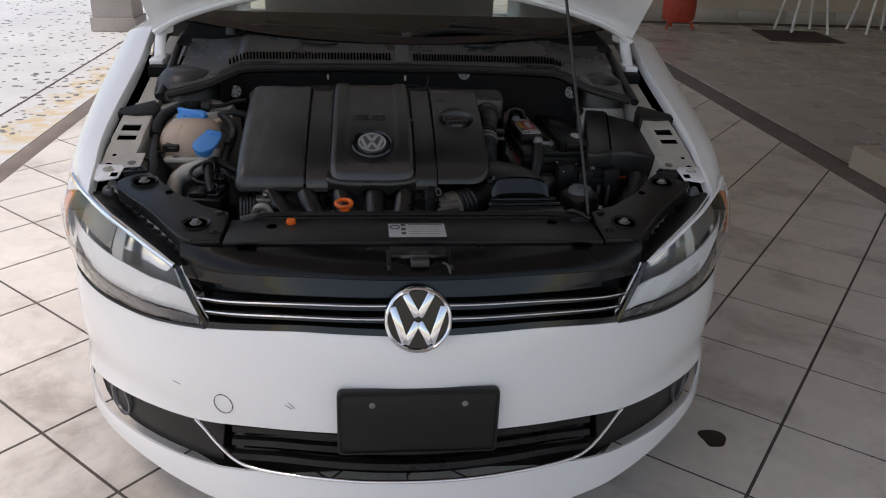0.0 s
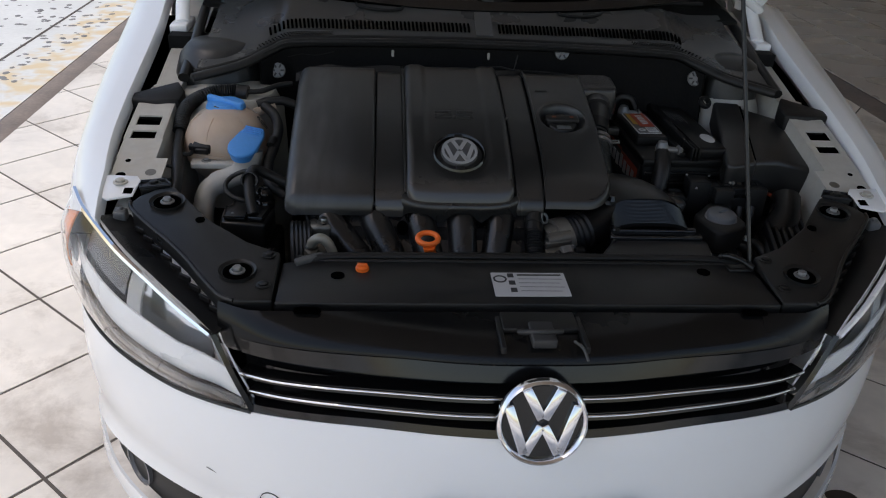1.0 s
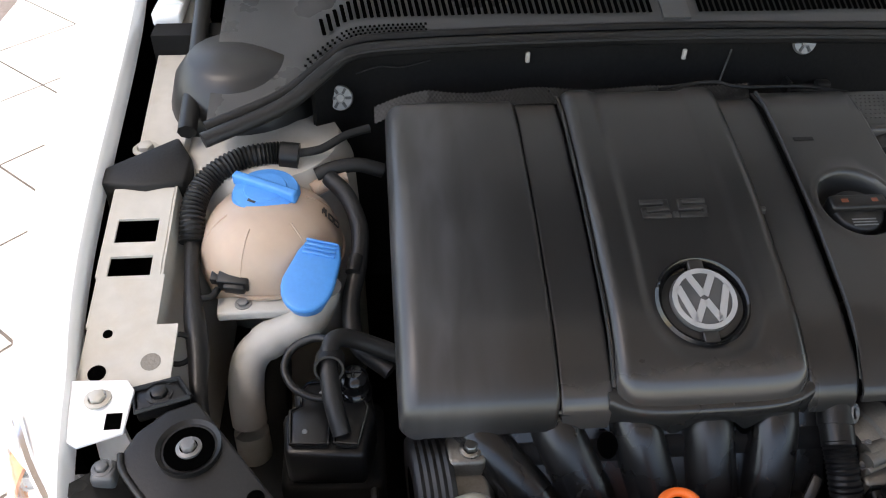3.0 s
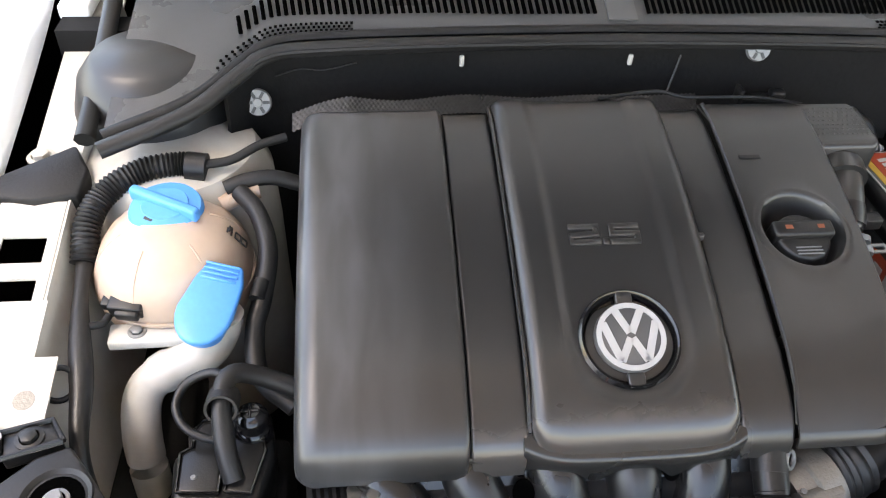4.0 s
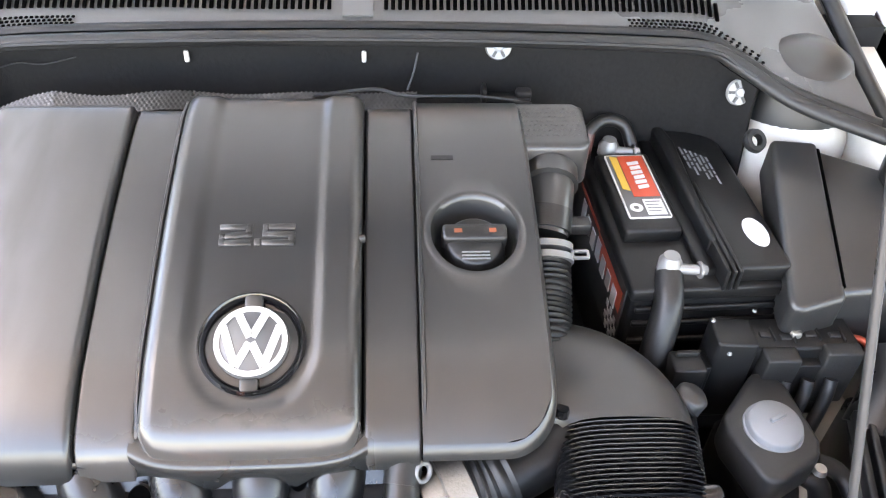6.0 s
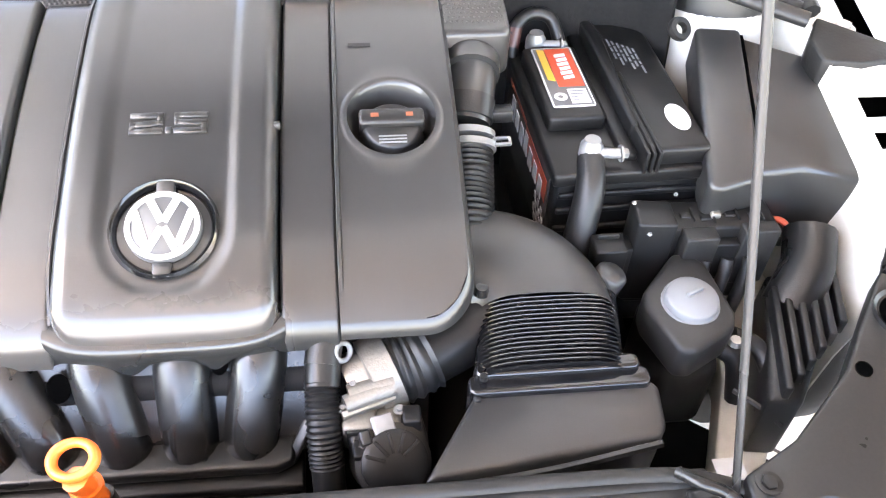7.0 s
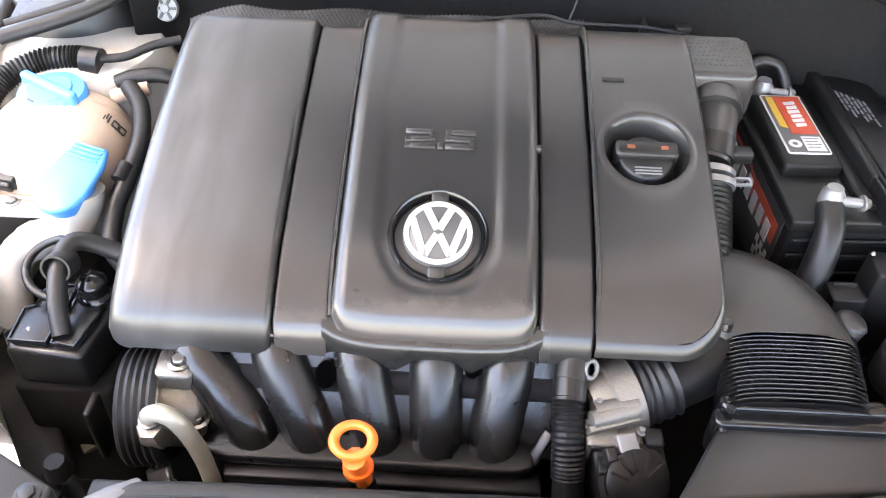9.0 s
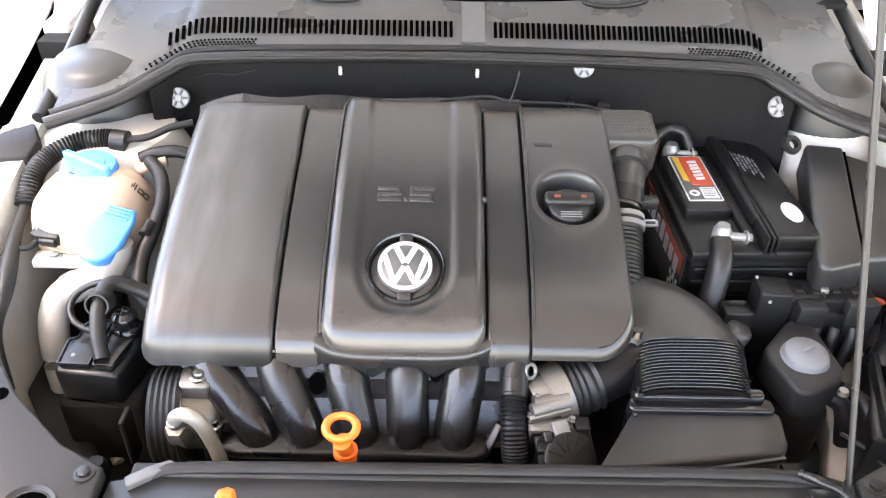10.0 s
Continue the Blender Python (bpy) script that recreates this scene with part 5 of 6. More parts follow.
TWO = ((-0.5, 0.5, 0.5, 0.5), (0.5, 0.5, 0.5, 0.05), (0.5, 0.05, -0.5, -0.1), (-0.5, -0.1, -0.5, -0.5), (-0.5, -0.5, 0.5, -0.5))
FIVE = ((0.5, 0.5, -0.5, 0.5), (-0.5, 0.5, -0.5, 0.05), (-0.5, 0.05, 0.5, 0.0), (0.5, 0.0, 0.5, -0.5), (0.5, -0.5, -0.5, -0.5))
for strokes, dx, w in ((TWO, -0.0245, 0.0255), (((0, -0.42, 0, -0.5),), -0.003, 0.006), (FIVE, 0.0175, 0.0255)):
    part("raised_figure", moved(figure_bm(strokes, w, 0.0185, 0.0064, 0.0026), Matrix.Translation((-0.089 + dx, 0.644, CZ(0.644) + 0.0052)) @ pose(0, 0, 0, 18, 0, 0)), SHELL, cover, "raised figure moulded in the cover")
part("hinge_nick", box(-0.002, 0.014, 0.640, 0.647, CZ(0.643) - 0.004, CZ(0.643) + 0.004, 0.002), SHELL, cover)
part("worn_print", moved(box(-0.012, 0.012, -0.003, 0.003, 0, 0.0005), Matrix.Translation((0.095, 0.745, CZ(0.745) + 0.0005)) @ pose(0, 0, 0, 9)), DUSTY, cover)
foil_rows = []
for k in range(25):
    row = []
    for i in range(361):
        wave = 0.0011 * math.cos(2 * math.pi * (i / 4 + 0.5 * (k // 4 % 2))) * math.cos(2 * math.pi * k / 4)
        row.append((-0.418 + 0.49 * i / 360, 0.852 + 0.020 * k / 24 + 0.003 * math.sin(i * 0.045), 0.902 + 0.013 * k / 24 + wave + 0.0025 * math.sin(i * 0.055) - 0.02 * (1 - min(1, i / 50))))
    foil_rows.append(row)
part("heat_shield", sheet(foil_rows), FOIL, car, "embossed metal heat shield behind the engine cover", angle=180)
part("foil_edge", tube([(-0.05, 0.865, 0.915), (0.02, 0.868, 0.922), (0.06, 0.862, 0.917), (0.15, 0.868, 0.912), (0.21, 0.862, 0.905)], 0.0022, n=6), DUSTY, car)

# intake runners
for xa, xb in RUNNERS:
    part("intake_runner", tube([(xa, 0.505, 0.756), (xa, 0.485, 0.756), (xa + (xb - xa) * 0.2, 0.460, 0.742), (xa + (xb - xa) * 0.6, 0.438, 0.716), (xb, 0.420, 0.690), (xb + (xb - xa) * 0.2, 0.408, 0.662)], lambda t: 0.0275 - 0.001 * t, n=20, flat=1.0), RUNNER, car, "curved black plastic intake runner")
manifold = part("intake_manifold", sheet([[(x, y, z) for x in [-0.365 + e + (0.405 - e) * i / 20 for i in range(21)]] for e, y, z in ((0, 0.482, 0.768), (0, 0.4640, 0.7490), (0.03, 0.4410, 0.7205), (0.05, 0.418, 0.692), (0.05, 0.404, 0.674))], 0.006), RUNNER, car, "black plastic intake manifold")
part("flange", prism([(-0.315, 0.388), (-0.285, 0.382), (0.000, 0.381), (0.016, 0.388), (0.020, 0.432), (-0.325, 0.436)], 0.670, 0.685, 0.005, 3), PLASTIC, manifold)
tray = part("lower_flange", join(prism([(-0.285, 0.368), (0.018, 0.366), (0.020, 0.41), (-0.295, 0.41)], 0.600, 0.650, 0.003), prism([(-0.29, 0.372), (0.024, 0.370), (0.024, 0.41), (-0.30, 0.41)], 0.654, 0.666, 0.003)), CASE, manifold)
for k in range(9):
    part("tray_rib", box(-0.278 + 0.035 * k, -0.274 + 0.035 * k, 0.358, 0.370, 0.604, 0.656, 0.001), CASE, tray)
part("flange_strap", moved(box(-0.006, 0.006, -0.022, 0.022, -0.003, 0.003, 0.002), Matrix.Translation((0.021, 0.405, 0.688)) @ pose(0, 0, 0, 45, 0, -40)), PLASTIC, manifold)
# black discs on the uncut sheet, with the holes' inner shade as colour
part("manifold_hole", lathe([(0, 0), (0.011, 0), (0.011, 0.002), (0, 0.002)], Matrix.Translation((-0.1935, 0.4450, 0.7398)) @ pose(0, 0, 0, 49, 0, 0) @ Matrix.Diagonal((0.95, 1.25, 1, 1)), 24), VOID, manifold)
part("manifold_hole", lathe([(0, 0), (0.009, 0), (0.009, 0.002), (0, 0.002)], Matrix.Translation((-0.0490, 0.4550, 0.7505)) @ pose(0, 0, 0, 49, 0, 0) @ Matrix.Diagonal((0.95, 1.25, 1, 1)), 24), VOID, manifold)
part("end_plate", sheet([[(-0.352, 0.480, 0.762), (-0.334, 0.446, 0.716), (-0.300, 0.418, 0.672)], [(-0.372, 0.476, 0.752), (-0.350, 0.442, 0.706), (-0.312, 0.412, 0.662)]], 0.006), PLASTIC, manifold)

# dipstick
RINGM = Matrix.Translation((-0.153, 0.352, 0.768)) @ pose(0, 0, 0, 16, 0, 0)
dip = part("dipstick", lathe([(0.0145 + 0.0042 * math.cos(2 * math.pi * k / 10), 0.0048 * math.sin(2 * math.pi * k / 10)) for k in range(11)], RINGM @ Matrix.Diagonal((1.18, 1.0, 1.2, 1)), 32), ORANGE, car, "orange ring-handled oil dipstick")
part("handle", join(tube([(-0.151, 0.339, 0.760), (-0.148, 0.343, 0.738), (-0.145, 0.352, 0.700)], lambda t: 0.011 - 0.003 * t, n=10), lathe([(0.014, 0), (0.014, 0.006), (0, 0.006)], pose(-0.149, 0.344, 0.735), 16)), ORANGE, dip)
part("guide_tube", tube([(-0.145, 0.352, 0.71), (-0.143, 0.36, 0.60)], 0.010, n=10, per=2), PLASTIC, dip)

# ---------------------------------------------------------------- pulley side
pul = part("belt_pulley", moved(lathe([(0.030, -0.020), (0.058, -0.020)] + [(0.060 + 0.0022 * (k % 2), -0.018 + 0.0036 * k) for k in range(11)] + [(0.058, 0.020), (0.045, 0.012), (0.02, 0.010), (0, 0.012)], n=48), Matrix.Translation((-0.374, 0.434, 0.690)) @ pose(0, 0, 0, 0, 90, 6)), RUBBER, car, "ribbed drive belt on its pulley")
part("pulley_face", moved(lathe([(0.0, 0.016), (0.02, 0.014), (0.045, 0.018), (0.050, 0.012), (0, 0.010)], n=32), Matrix.Translation((-0.374, 0.434, 0.690)) @ pose(0, 0, 0, 0, 90, 6)), STEEL, pul)
acc = part("compressor", join(moved(lathe([(0.0, 0.06), (0.03, 0.06), (0.040, 0.05), (0.043, 0.0), (0.0, 0.0)], n=24), Matrix.Translation((-0.372, 0.435, 0.690)) @ pose(0, 0, 0, 0, 90, 0)), box(-0.360, -0.320, 0.425, 0.46, 0.725, 0.752, 0.006), lathe([(0, 0.03), (0.012, 0.03), (0.016, 0.02), (0.016, 0), (0, 0)], pose(-0.352, 0.392, 0.70, 20), 6)), ALLOY, car, "cast alloy compressor body")
for x, y, z in ((-0.335, 0.44, 0.752), (-0.352, 0.388, 0.73), (-0.318, 0.41, 0.70)):
    part("bolt", bolt_bm(x, y, z, 0.007, 0.008), STEEL, acc)
part("alloy_pipe", tube([(-0.355, 0.392, 0.722), (-0.350, 0.385, 0.742), (-0.335, 0.382, 0.750), (-0.320, 0.380, 0.735), (-0.308, 0.378, 0.69), (-0.300, 0.37, 0.64)], 0.0088, n=12), PALEPIPE, acc, "bent pale alloy pipe")
part("lower_pipe", tube([(-0.345, 0.362, 0.690), (-0.34, 0.352, 0.675), (-0.33, 0.345, 0.64)], 0.012, n=12), STEEL, acc)
part("bracket", box(-0.436, -0.428, 0.41, 0.44, 0.62, 0.70, 0.003), DUSTY, acc)

# ---------------------------------------------------------------- coolant side
TC = Vector((-0.545, 0.715, 0.792))
tank_rows = []
for k in range(17):
    a = math.pi * (k / 16) - math.pi / 2
    row = []
    for j in range(40):
        b = 2 * math.pi * j / 40
        sx = math.copysign(abs(math.cos(b)) ** 0.85, math.cos(b))
        sy = math.copysign(abs(math.sin(b)) ** 0.85, math.sin(b))
        fl = 1 - 0.018 * (math.cos(7 * b) > 0.9)
        c = max(0.001, math.cos(a)) ** 0.8
        row.append((TC.x + 0.084 * sx * c * fl, TC.y + 0.082 * sy * c * fl, TC.z + 0.075 * math.sin(a)))
    tank_rows.append(row)
tank = part("coolant_tank", sheet(tank_rows, 0, closed=True), TANK, car, "round translucent coolant tank stained pinkish, with blue cap")
part("tank_seam", lathe([(0.0835, -0.002), (0.0865, -0.002), (0.0865, 0.002), (0.0835, 0.002)], pose(*TC), 48), TANK, tank)
for a in (20, 75, 130, 200, 250, 310):
    pts = [(TC.x + 0.085 * math.cos(radians(a)) * math.cos(radians(e)) ** 0.8, TC.y + 0.083 * math.sin(radians(a)) * math.cos(radians(e)) ** 0.8, TC.z + 0.0755 * math.sin(radians(e))) for e in (5, 20, 35, 50, 62)]
    part("tank_rib", tube(pts, 0.0012, n=6), TANK, tank)
CAPM = Matrix.Translation((-0.547, 0.735, 0.858)) @ pose(0, 0, 0, 6, 0, 0)
bcap = part("tank_cap", lathe([(0, 0.015), (0.024, 0.0145), (0.025, 0.0125), (0.037, 0.010), (0.0395, 0.005), (0.0395, -0.006), (0.036, -0.010), (0, -0.010)], CAPM, 40), BLUE, tank, "blue screw cap with a raised grip bar")
part("cap_grip", moved(box(-0.042, 0.042, -0.0055, 0.0055, 0.006, 0.022, 0.003), CAPM @ pose(0, 0, 0, 0, 0, -28)), BLUE, bcap)
part("cap_mark", moved(box(-0.005, 0.005, -0.004, 0.004, 0.0115, 0.0135), CAPM @ pose(-0.012, -0.018, 0, 8, 0, -28)), INK, bcap)
MARK = Vector((0.80, 0.02, 0.55)).normalized()
MARKM = Matrix.Translation(TC + Vector((0.0865 * MARK.x, 0.085 * MARK.y, 0.0775 * MARK.z))) @ MARK.to_track_quat("Z", "Y").to_matrix().to_4x4()
for dy in (-0.010, 0.000):
    part("level_mark", moved(frame_ring(rounded(-0.0055, 0.0055, -0.0048 + dy, 0.0048 + dy, 0.0015, 2), rounded(-0.0040, 0.0040, -0.0034 + dy, 0.0034 + dy, 0.001, 2), 0, 0.0012), MARKM), INK, tank)
part("level_mark", moved(join(box(-0.0065, 0.0065, 0.0085, 0.0105, 0, 0.0012), box(-0.0025, 0.0065, 0.0120, 0.0138, 0, 0.0012), box(-0.0065, 0.0010, 0.0150, 0.0164, 0, 0.0012)), MARKM), INK, tank)
part("tank_nozzle", tube([(-0.497, 0.775, 0.835), (-0.475, 0.785, 0.842), (-0.455, 0.790, 0.845)], 0.010, n=12), TANK, tank)
conn = part("level_plug", moved(join(box(-0.020, 0.016, -0.012, 0.012, -0.008, 0.012, 0.002), box(-0.012, 0.012, -0.017, 0.017, -0.004, 0.008, 0.002), box(-0.030, -0.018, -0.006, 0.006, -0.005, 0.006, 0.001)), pose(-0.578, 0.648, 0.806, 15, 0, -10)), PLASTIC, car, "black electrical plug in the coolant tank")
# washer filler neck with its hinged cap
neck = part("washer_neck", join(tube([(-0.491, 0.624, 0.812), (-0.492, 0.620, 0.795), (-0.504, 0.611, 0.772), (-0.540, 0.603, 0.757), (-0.566, 0.590, 0.740), (-0.574, 0.570, 0.705), (-0.573, 0.552, 0.64), (-0.57, 0.54, 0.50)], lambda t: 0.030 - 0.010 * min(1, t * 3) + (0.002 if 0.42 < t < 0.5 else 0), n=20), prism([(-0.600, 0.612), (-0.602, 0.640), (-0.51, 0.645), (-0.505, 0.614)], 0.776, 0.788, 0.003)), NECK, car, "white plastic washer filler neck")
part("neck_bolt", bolt_bm(-0.572, 0.627, 0.788, 0.006, 0.004), NUT, neck)
WM = Matrix.Translation((-0.494, 0.624, 0.826)) @ pose(0, 0, 0, 16, 6, -14) @ Matrix.Diagonal((0.76, 0.92, 1, 1))
wcap = part("washer_cap", moved(prism([(0.038 * math.cos(radians(a)), -0.010 + 0.040 * math.sin(radians(a))) for a in range(180, 361, 15)] + [(0.036, 0.030), (0.027, 0.052), (-0.020, 0.052), (-0.030, 0.030)], -0.004, 0.006, 0.004, 3), WM), BLUE, neck, "blue shell-shaped washer cap")
for k in range(4):
    part("grip_rib", moved(box(-0.022, 0.026, 0.028 + 0.006 * k, 0.031 + 0.006 * k, 0.004, 0.0085, 0.001), WM), BLUE, wcap)
part("cap_rim", moved(lathe([(0.034, -0.016), (0.036, -0.004), (0.033, -0.004), (0.031, -0.016)], Matrix.Translation((0, -0.010, 0)), 30), WM), BLUE, wcap)
part("corrugated_hose", ribbed([(-0.520, 0.803, 0.870), (-0.545, 0.804, 0.872), (-0.585, 0.794, 0.870), (-0.618, 0.770, 0.860), (-0.633, 0.738, 0.845), (-0.634, 0.70, 0.82)], 0.0125, 0.0028, 40), PLASTIC, car, "black corrugated hose looped behind the tank")
part("hose_end", tube([(-0.512, 0.801, 0.869), (-0.534, 0.803, 0.871)], 0.0165, n=14, per=2), PLASTIC, car)
part("wiring_loom", tube([(-0.634, 0.705, 0.82), (-0.630, 0.66, 0.812), (-0.622, 0.61, 0.80), (-0.612, 0.56, 0.785), (-0.605, 0.50, 0.76), (-0.59, 0.46, 0.70)], lambda t: 0.010 - 0.002 * math.sin(9 * t), n=12), RUBBER, car, "taped black wiring loom")
part("loom_branch", tube([(-0.626, 0.62, 0.805), (-0.606, 0.628, 0.80), (-0.60, 0.64, 0.80)], 0.004, n=8), RUBBER, car)
part("coiled_wire", moved(lathe([(0.016 + 0.003 * math.cos(2 * math.pi * k / 8), 0.003 * math.sin(2 * math.pi * k / 8)) for k in range(9)], n=24), pose(-0.632, 0.560, 0.79, 30, 10)), RUBBER, car)
part("overflow_hose", tube([(-0.492, 0.786, 0.850), (-0.470, 0.792, 0.856), (-0.440, 0.798, 0.856), (-0.41, 0.80, 0.845)], 0.0095, n=10), RUBBER, car)
part("coolant_hose", tube([(-0.476, 0.780, 0.85), (-0.454, 0.750, 0.842), (-0.440, 0.70, 0.83), (-0.444, 0.65, 0.81), (-0.452, 0.62, 0.79), (-0.446, 0.58, 0.765), (-0.41, 0.55, 0.75)], 0.0105, n=12), RUBBER, car, "black coolant hose beside the tank")
part("hose_print", tube([(-0.4445, 0.66, 0.8235), (-0.449, 0.64, 0.8165)], 0.0085, n=10, per=2), DUSTY, car)
part("vent_hose", tube([(-0.515, 0.803, 0.872), (-0.485, 0.812, 0.872), (-0.455, 0.832, 0.878), (-0.425, 0.845, 0.880)], 0.0055, n=10), RUBBER, car)
# canister valve box with its hoses
vb = part("valve_box", join(prism([(-0.520, 0.455), (-0.440, 0.448), (-0.428, 0.500), (-0.436, 0.555), (-0.498, 0.555), (-0.516, 0.535), (-0.512, 0.512), (-0.525, 0.505)], 0.690, 0.742, 0.006), prism([(-0.514, 0.460), (-0.476, 0.458), (-0.474, 0.538), (-0.500, 0.538), (-0.506, 0.528), (-0.505, 0.508), (-0.516, 0.502)], 0.742, 0.750, 0.003), prism([(-0.470, 0.458), (-0.446, 0.455), (-0.436, 0.50), (-0.445, 0.538), (-0.468, 0.538)], 0.742, 0.750, 0.003)), PLASTIC, car, "glossy black plastic valve box with hoses")
part("box_nut", join(lathe([(0, 0.020), (0.009, 0.020), (0.012, 0.016)] + [(0.0150 + 0.0014 * (k % 2), 0.014 - 0.004 * k) for k in range(5)] + [(0.019, -0.006), (0.019, -0.016), (0, -0.016)], pose(-0.450, 0.527, 0.758), 24), box(-0.4585, -0.4415, 0.5255, 0.5285, 0.776, 0.780, 0.001), box(-0.4515, -0.4485, 0.5185, 0.5355, 0.776, 0.780, 0.001)), GLOSS, vb, "glossy black knurled valve cap")
for rim in ([(-0.514, 0.460), (-0.476, 0.458), (-0.474, 0.538), (-0.500, 0.538), (-0.506, 0.528), (-0.505, 0.508), (-0.516, 0.502)], [(-0.470, 0.458), (-0.446, 0.455), (-0.436, 0.50), (-0.445, 0.538), (-0.468, 0.538)]):
    part("plate_rim", tube([(x, y, 0.7505) for x, y in rim + rim[:1]], 0.0016, n=6, per=0), GLOSS, vb)
for x, y in ((-0.500, 0.475), (-0.484, 0.525)):
    part("rivet", lathe([(0, 0.002), (0.002, 0.0018), (0.003, 0), (0, 0)], pose(x, y, 0.750), 10), NUT, vb)
part("box_hose", tube([(-0.462, 0.468, 0.752), (-0.470, 0.492, 0.775), (-0.474, 0.528, 0.798), (-0.466, 0.552, 0.803), (-0.44, 0.560, 0.788), (-0.40, 0.555, 0.770)], 0.0100, n=12), RUBBER, vb)
part("thin_hose", tube([(-0.470, 0.552, 0.800), (-0.490, 0.562, 0.795), (-0.513, 0.558, 0.785), (-0.522, 0.540, 0.775), (-0.512, 0.520, 0.766), (-0.490, 0.510, 0.760), (-0.472, 0.512, 0.758)], 0.0045, n=8), RUBBER, vb)
part("hose_clip", lathe([(0.013, -0.012), (0.0155, -0.012), (0.0155, 0.012), (0.013, 0.012), (0.013, -0.012)], pose(-0.473, 0.524, 0.795, 70), 20), RUBBER, vb)
# near-black block added to stand for the shade under the valve box
part("valve_box_shade", box(-0.53, -0.42, 0.45, 0.56, 0.50, 0.69, 0.01), INTERIOR, car)

# ---------------------------------------------------------------- throttle side
part("oil_breather", join(tube([(0.2160, 0.800, 0.870), (0.2200, 0.765, 0.868), (0.2160, 0.730, 0.850), (0.2100, 0.705, 0.832)], lambda t: 0.030 - 0.004 * t, n=18), tube([(0.2200, 0.77, 0.870), (0.2180, 0.75, 0.865)], 0.0335, n=18, per=2)), SHELL, car, "black plastic breather elbow")
part("breather_collar", join(tube([(0.2140, 0.728, 0.848), (0.2100, 0.708, 0.834)], 0.0300, n=18, per=2), box(0.2310, 0.262, 0.705, 0.722, 0.83, 0.845, 0.002)), PLASTIC, car)
clampp = part("hose_clamp", join(*[tube([(0.2105, 0.694 - d, 0.826 - d * 0.6), (0.2100, 0.688 - d, 0.822 - d * 0.6)], 0.0305, n=20, per=2) for d in (0.0, 0.011)], moved(frame_ring(rounded(-0.010, 0.010, -0.006, 0.006, 0.002, 2), rounded(-0.007, 0.007, -0.003, 0.003, 0.001, 2), 0, 0.003), pose(0.2460, 0.676, 0.826, 10))), CLAMPGREY, car, "bright spring hose clamp")
part("ribbed_breather_hose", ribbed([(0.2090, 0.675, 0.812), (0.2070, 0.645, 0.797), (0.2040, 0.615, 0.782), (0.2020, 0.58, 0.765)], 0.0255, 0.0030, 16, n=20), CASE, car, "ribbed black breather hose")
elbow_rows = []
for k in range(19):
    f = k / 18
    a, h = radians(-2 + 138 * f), 0.036 + 0.018 * math.sin(math.pi * min(1, 0.15 + f * 0.7)) - 0.004
    ring = []
    for j in range(28):
        b = 2 * math.pi * j / 28
        rr = 0.0705 + 0.070 * math.copysign(abs(math.cos(b)) ** 0.75, math.cos(b))
        ring.append((0.197 + rr * math.cos(a), 0.492 + rr * math.sin(a), 0.746 + h * math.copysign(abs(math.sin(b)) ** 0.75, math.sin(b))))
    elbow_rows.append(ring)
elbow = part("intake_elbow", sheet(elbow_rows, 0, closed=True), SMOOTH, car, "smooth black air intake elbow")
# small gloss bump added at the spot where the elbow shows a glint
part("elbow_glint_bump", lathe([(0, 0.008), (0.006, 0.008), (0.009, 0), (0, 0)], pose(0.203, 0.503, 0.776), 12), GLOSS, elbow)
part("elbow_stub", lathe([(0, 0.034), (0.013, 0.034), (0.017, 0.030), (0.018, 0.0), (0, 0)], pose(0.334, 0.530, 0.735, 0, 20), 20), SMOOTH, elbow)
bel_rows = []
for k in range(171):
    t = k / 170
    y, z = 0.504 - 0.088 * t, 0.742 - 0.006 * t
    rib = 0.0040 * max(-0.85, math.cos(2 * math.pi * t * 17))
    w, h = 0.068 + rib, 0.031 + rib
    cx = 0.272 - 0.013 * t
    bel_rows.append([(cx + w * math.copysign(abs(math.cos(2 * math.pi * j / 32)) ** 0.6, math.cos(2 * math.pi * j / 32)), y - 0.10 * (0), z + h * math.copysign(abs(math.sin(2 * math.pi * j / 32)) ** 0.6, math.sin(2 * math.pi * j / 32))) for j in range(32)])
part("intake_bellows", sheet(bel_rows, 0, closed=True), GLOSS, car, "broad ribbed black intake bellows")
abox = part("air_duct_box", prism([(0.132, 0.326), (0.348, 0.352), (0.358, 0.362), (0.362, 0.405), (0.350, 0.414), (0.198, 0.414), (0.186, 0.408)], lambda x, y: 0.66, lambda x, y: 0.735 + 0.10 * (y - 0.33), 0.006, 3), SMOOTH, car, "flat black air duct box behind the carrier")
part("duct_seam", tube([(0.131, 0.323, 0.725), (0.24, 0.332, 0.727), (0.351, 0.350, 0.729)], 0.004, n=6), PLASTIC, abox)
part("duct_collar", join(prism(rounded(0.180, 0.354, 0.402, 0.424, 0.008), 0.70, 0.750, 0.004, 3), prism(rounded(0.187, 0.345, 0.416, 0.434, 0.007), 0.70, 0.758, 0.005, 3)), GLOSS, abox)
part("duct_clip", join(lathe([(0, 0.005), (0.0035, 0.005), (0.004, 0), (0, 0)], pose(0.194, 0.414, 0.756), 10), box(0.184, 0.191, 0.398, 0.41, 0.725, 0.745, 0.002)), PLASTIC, abox)
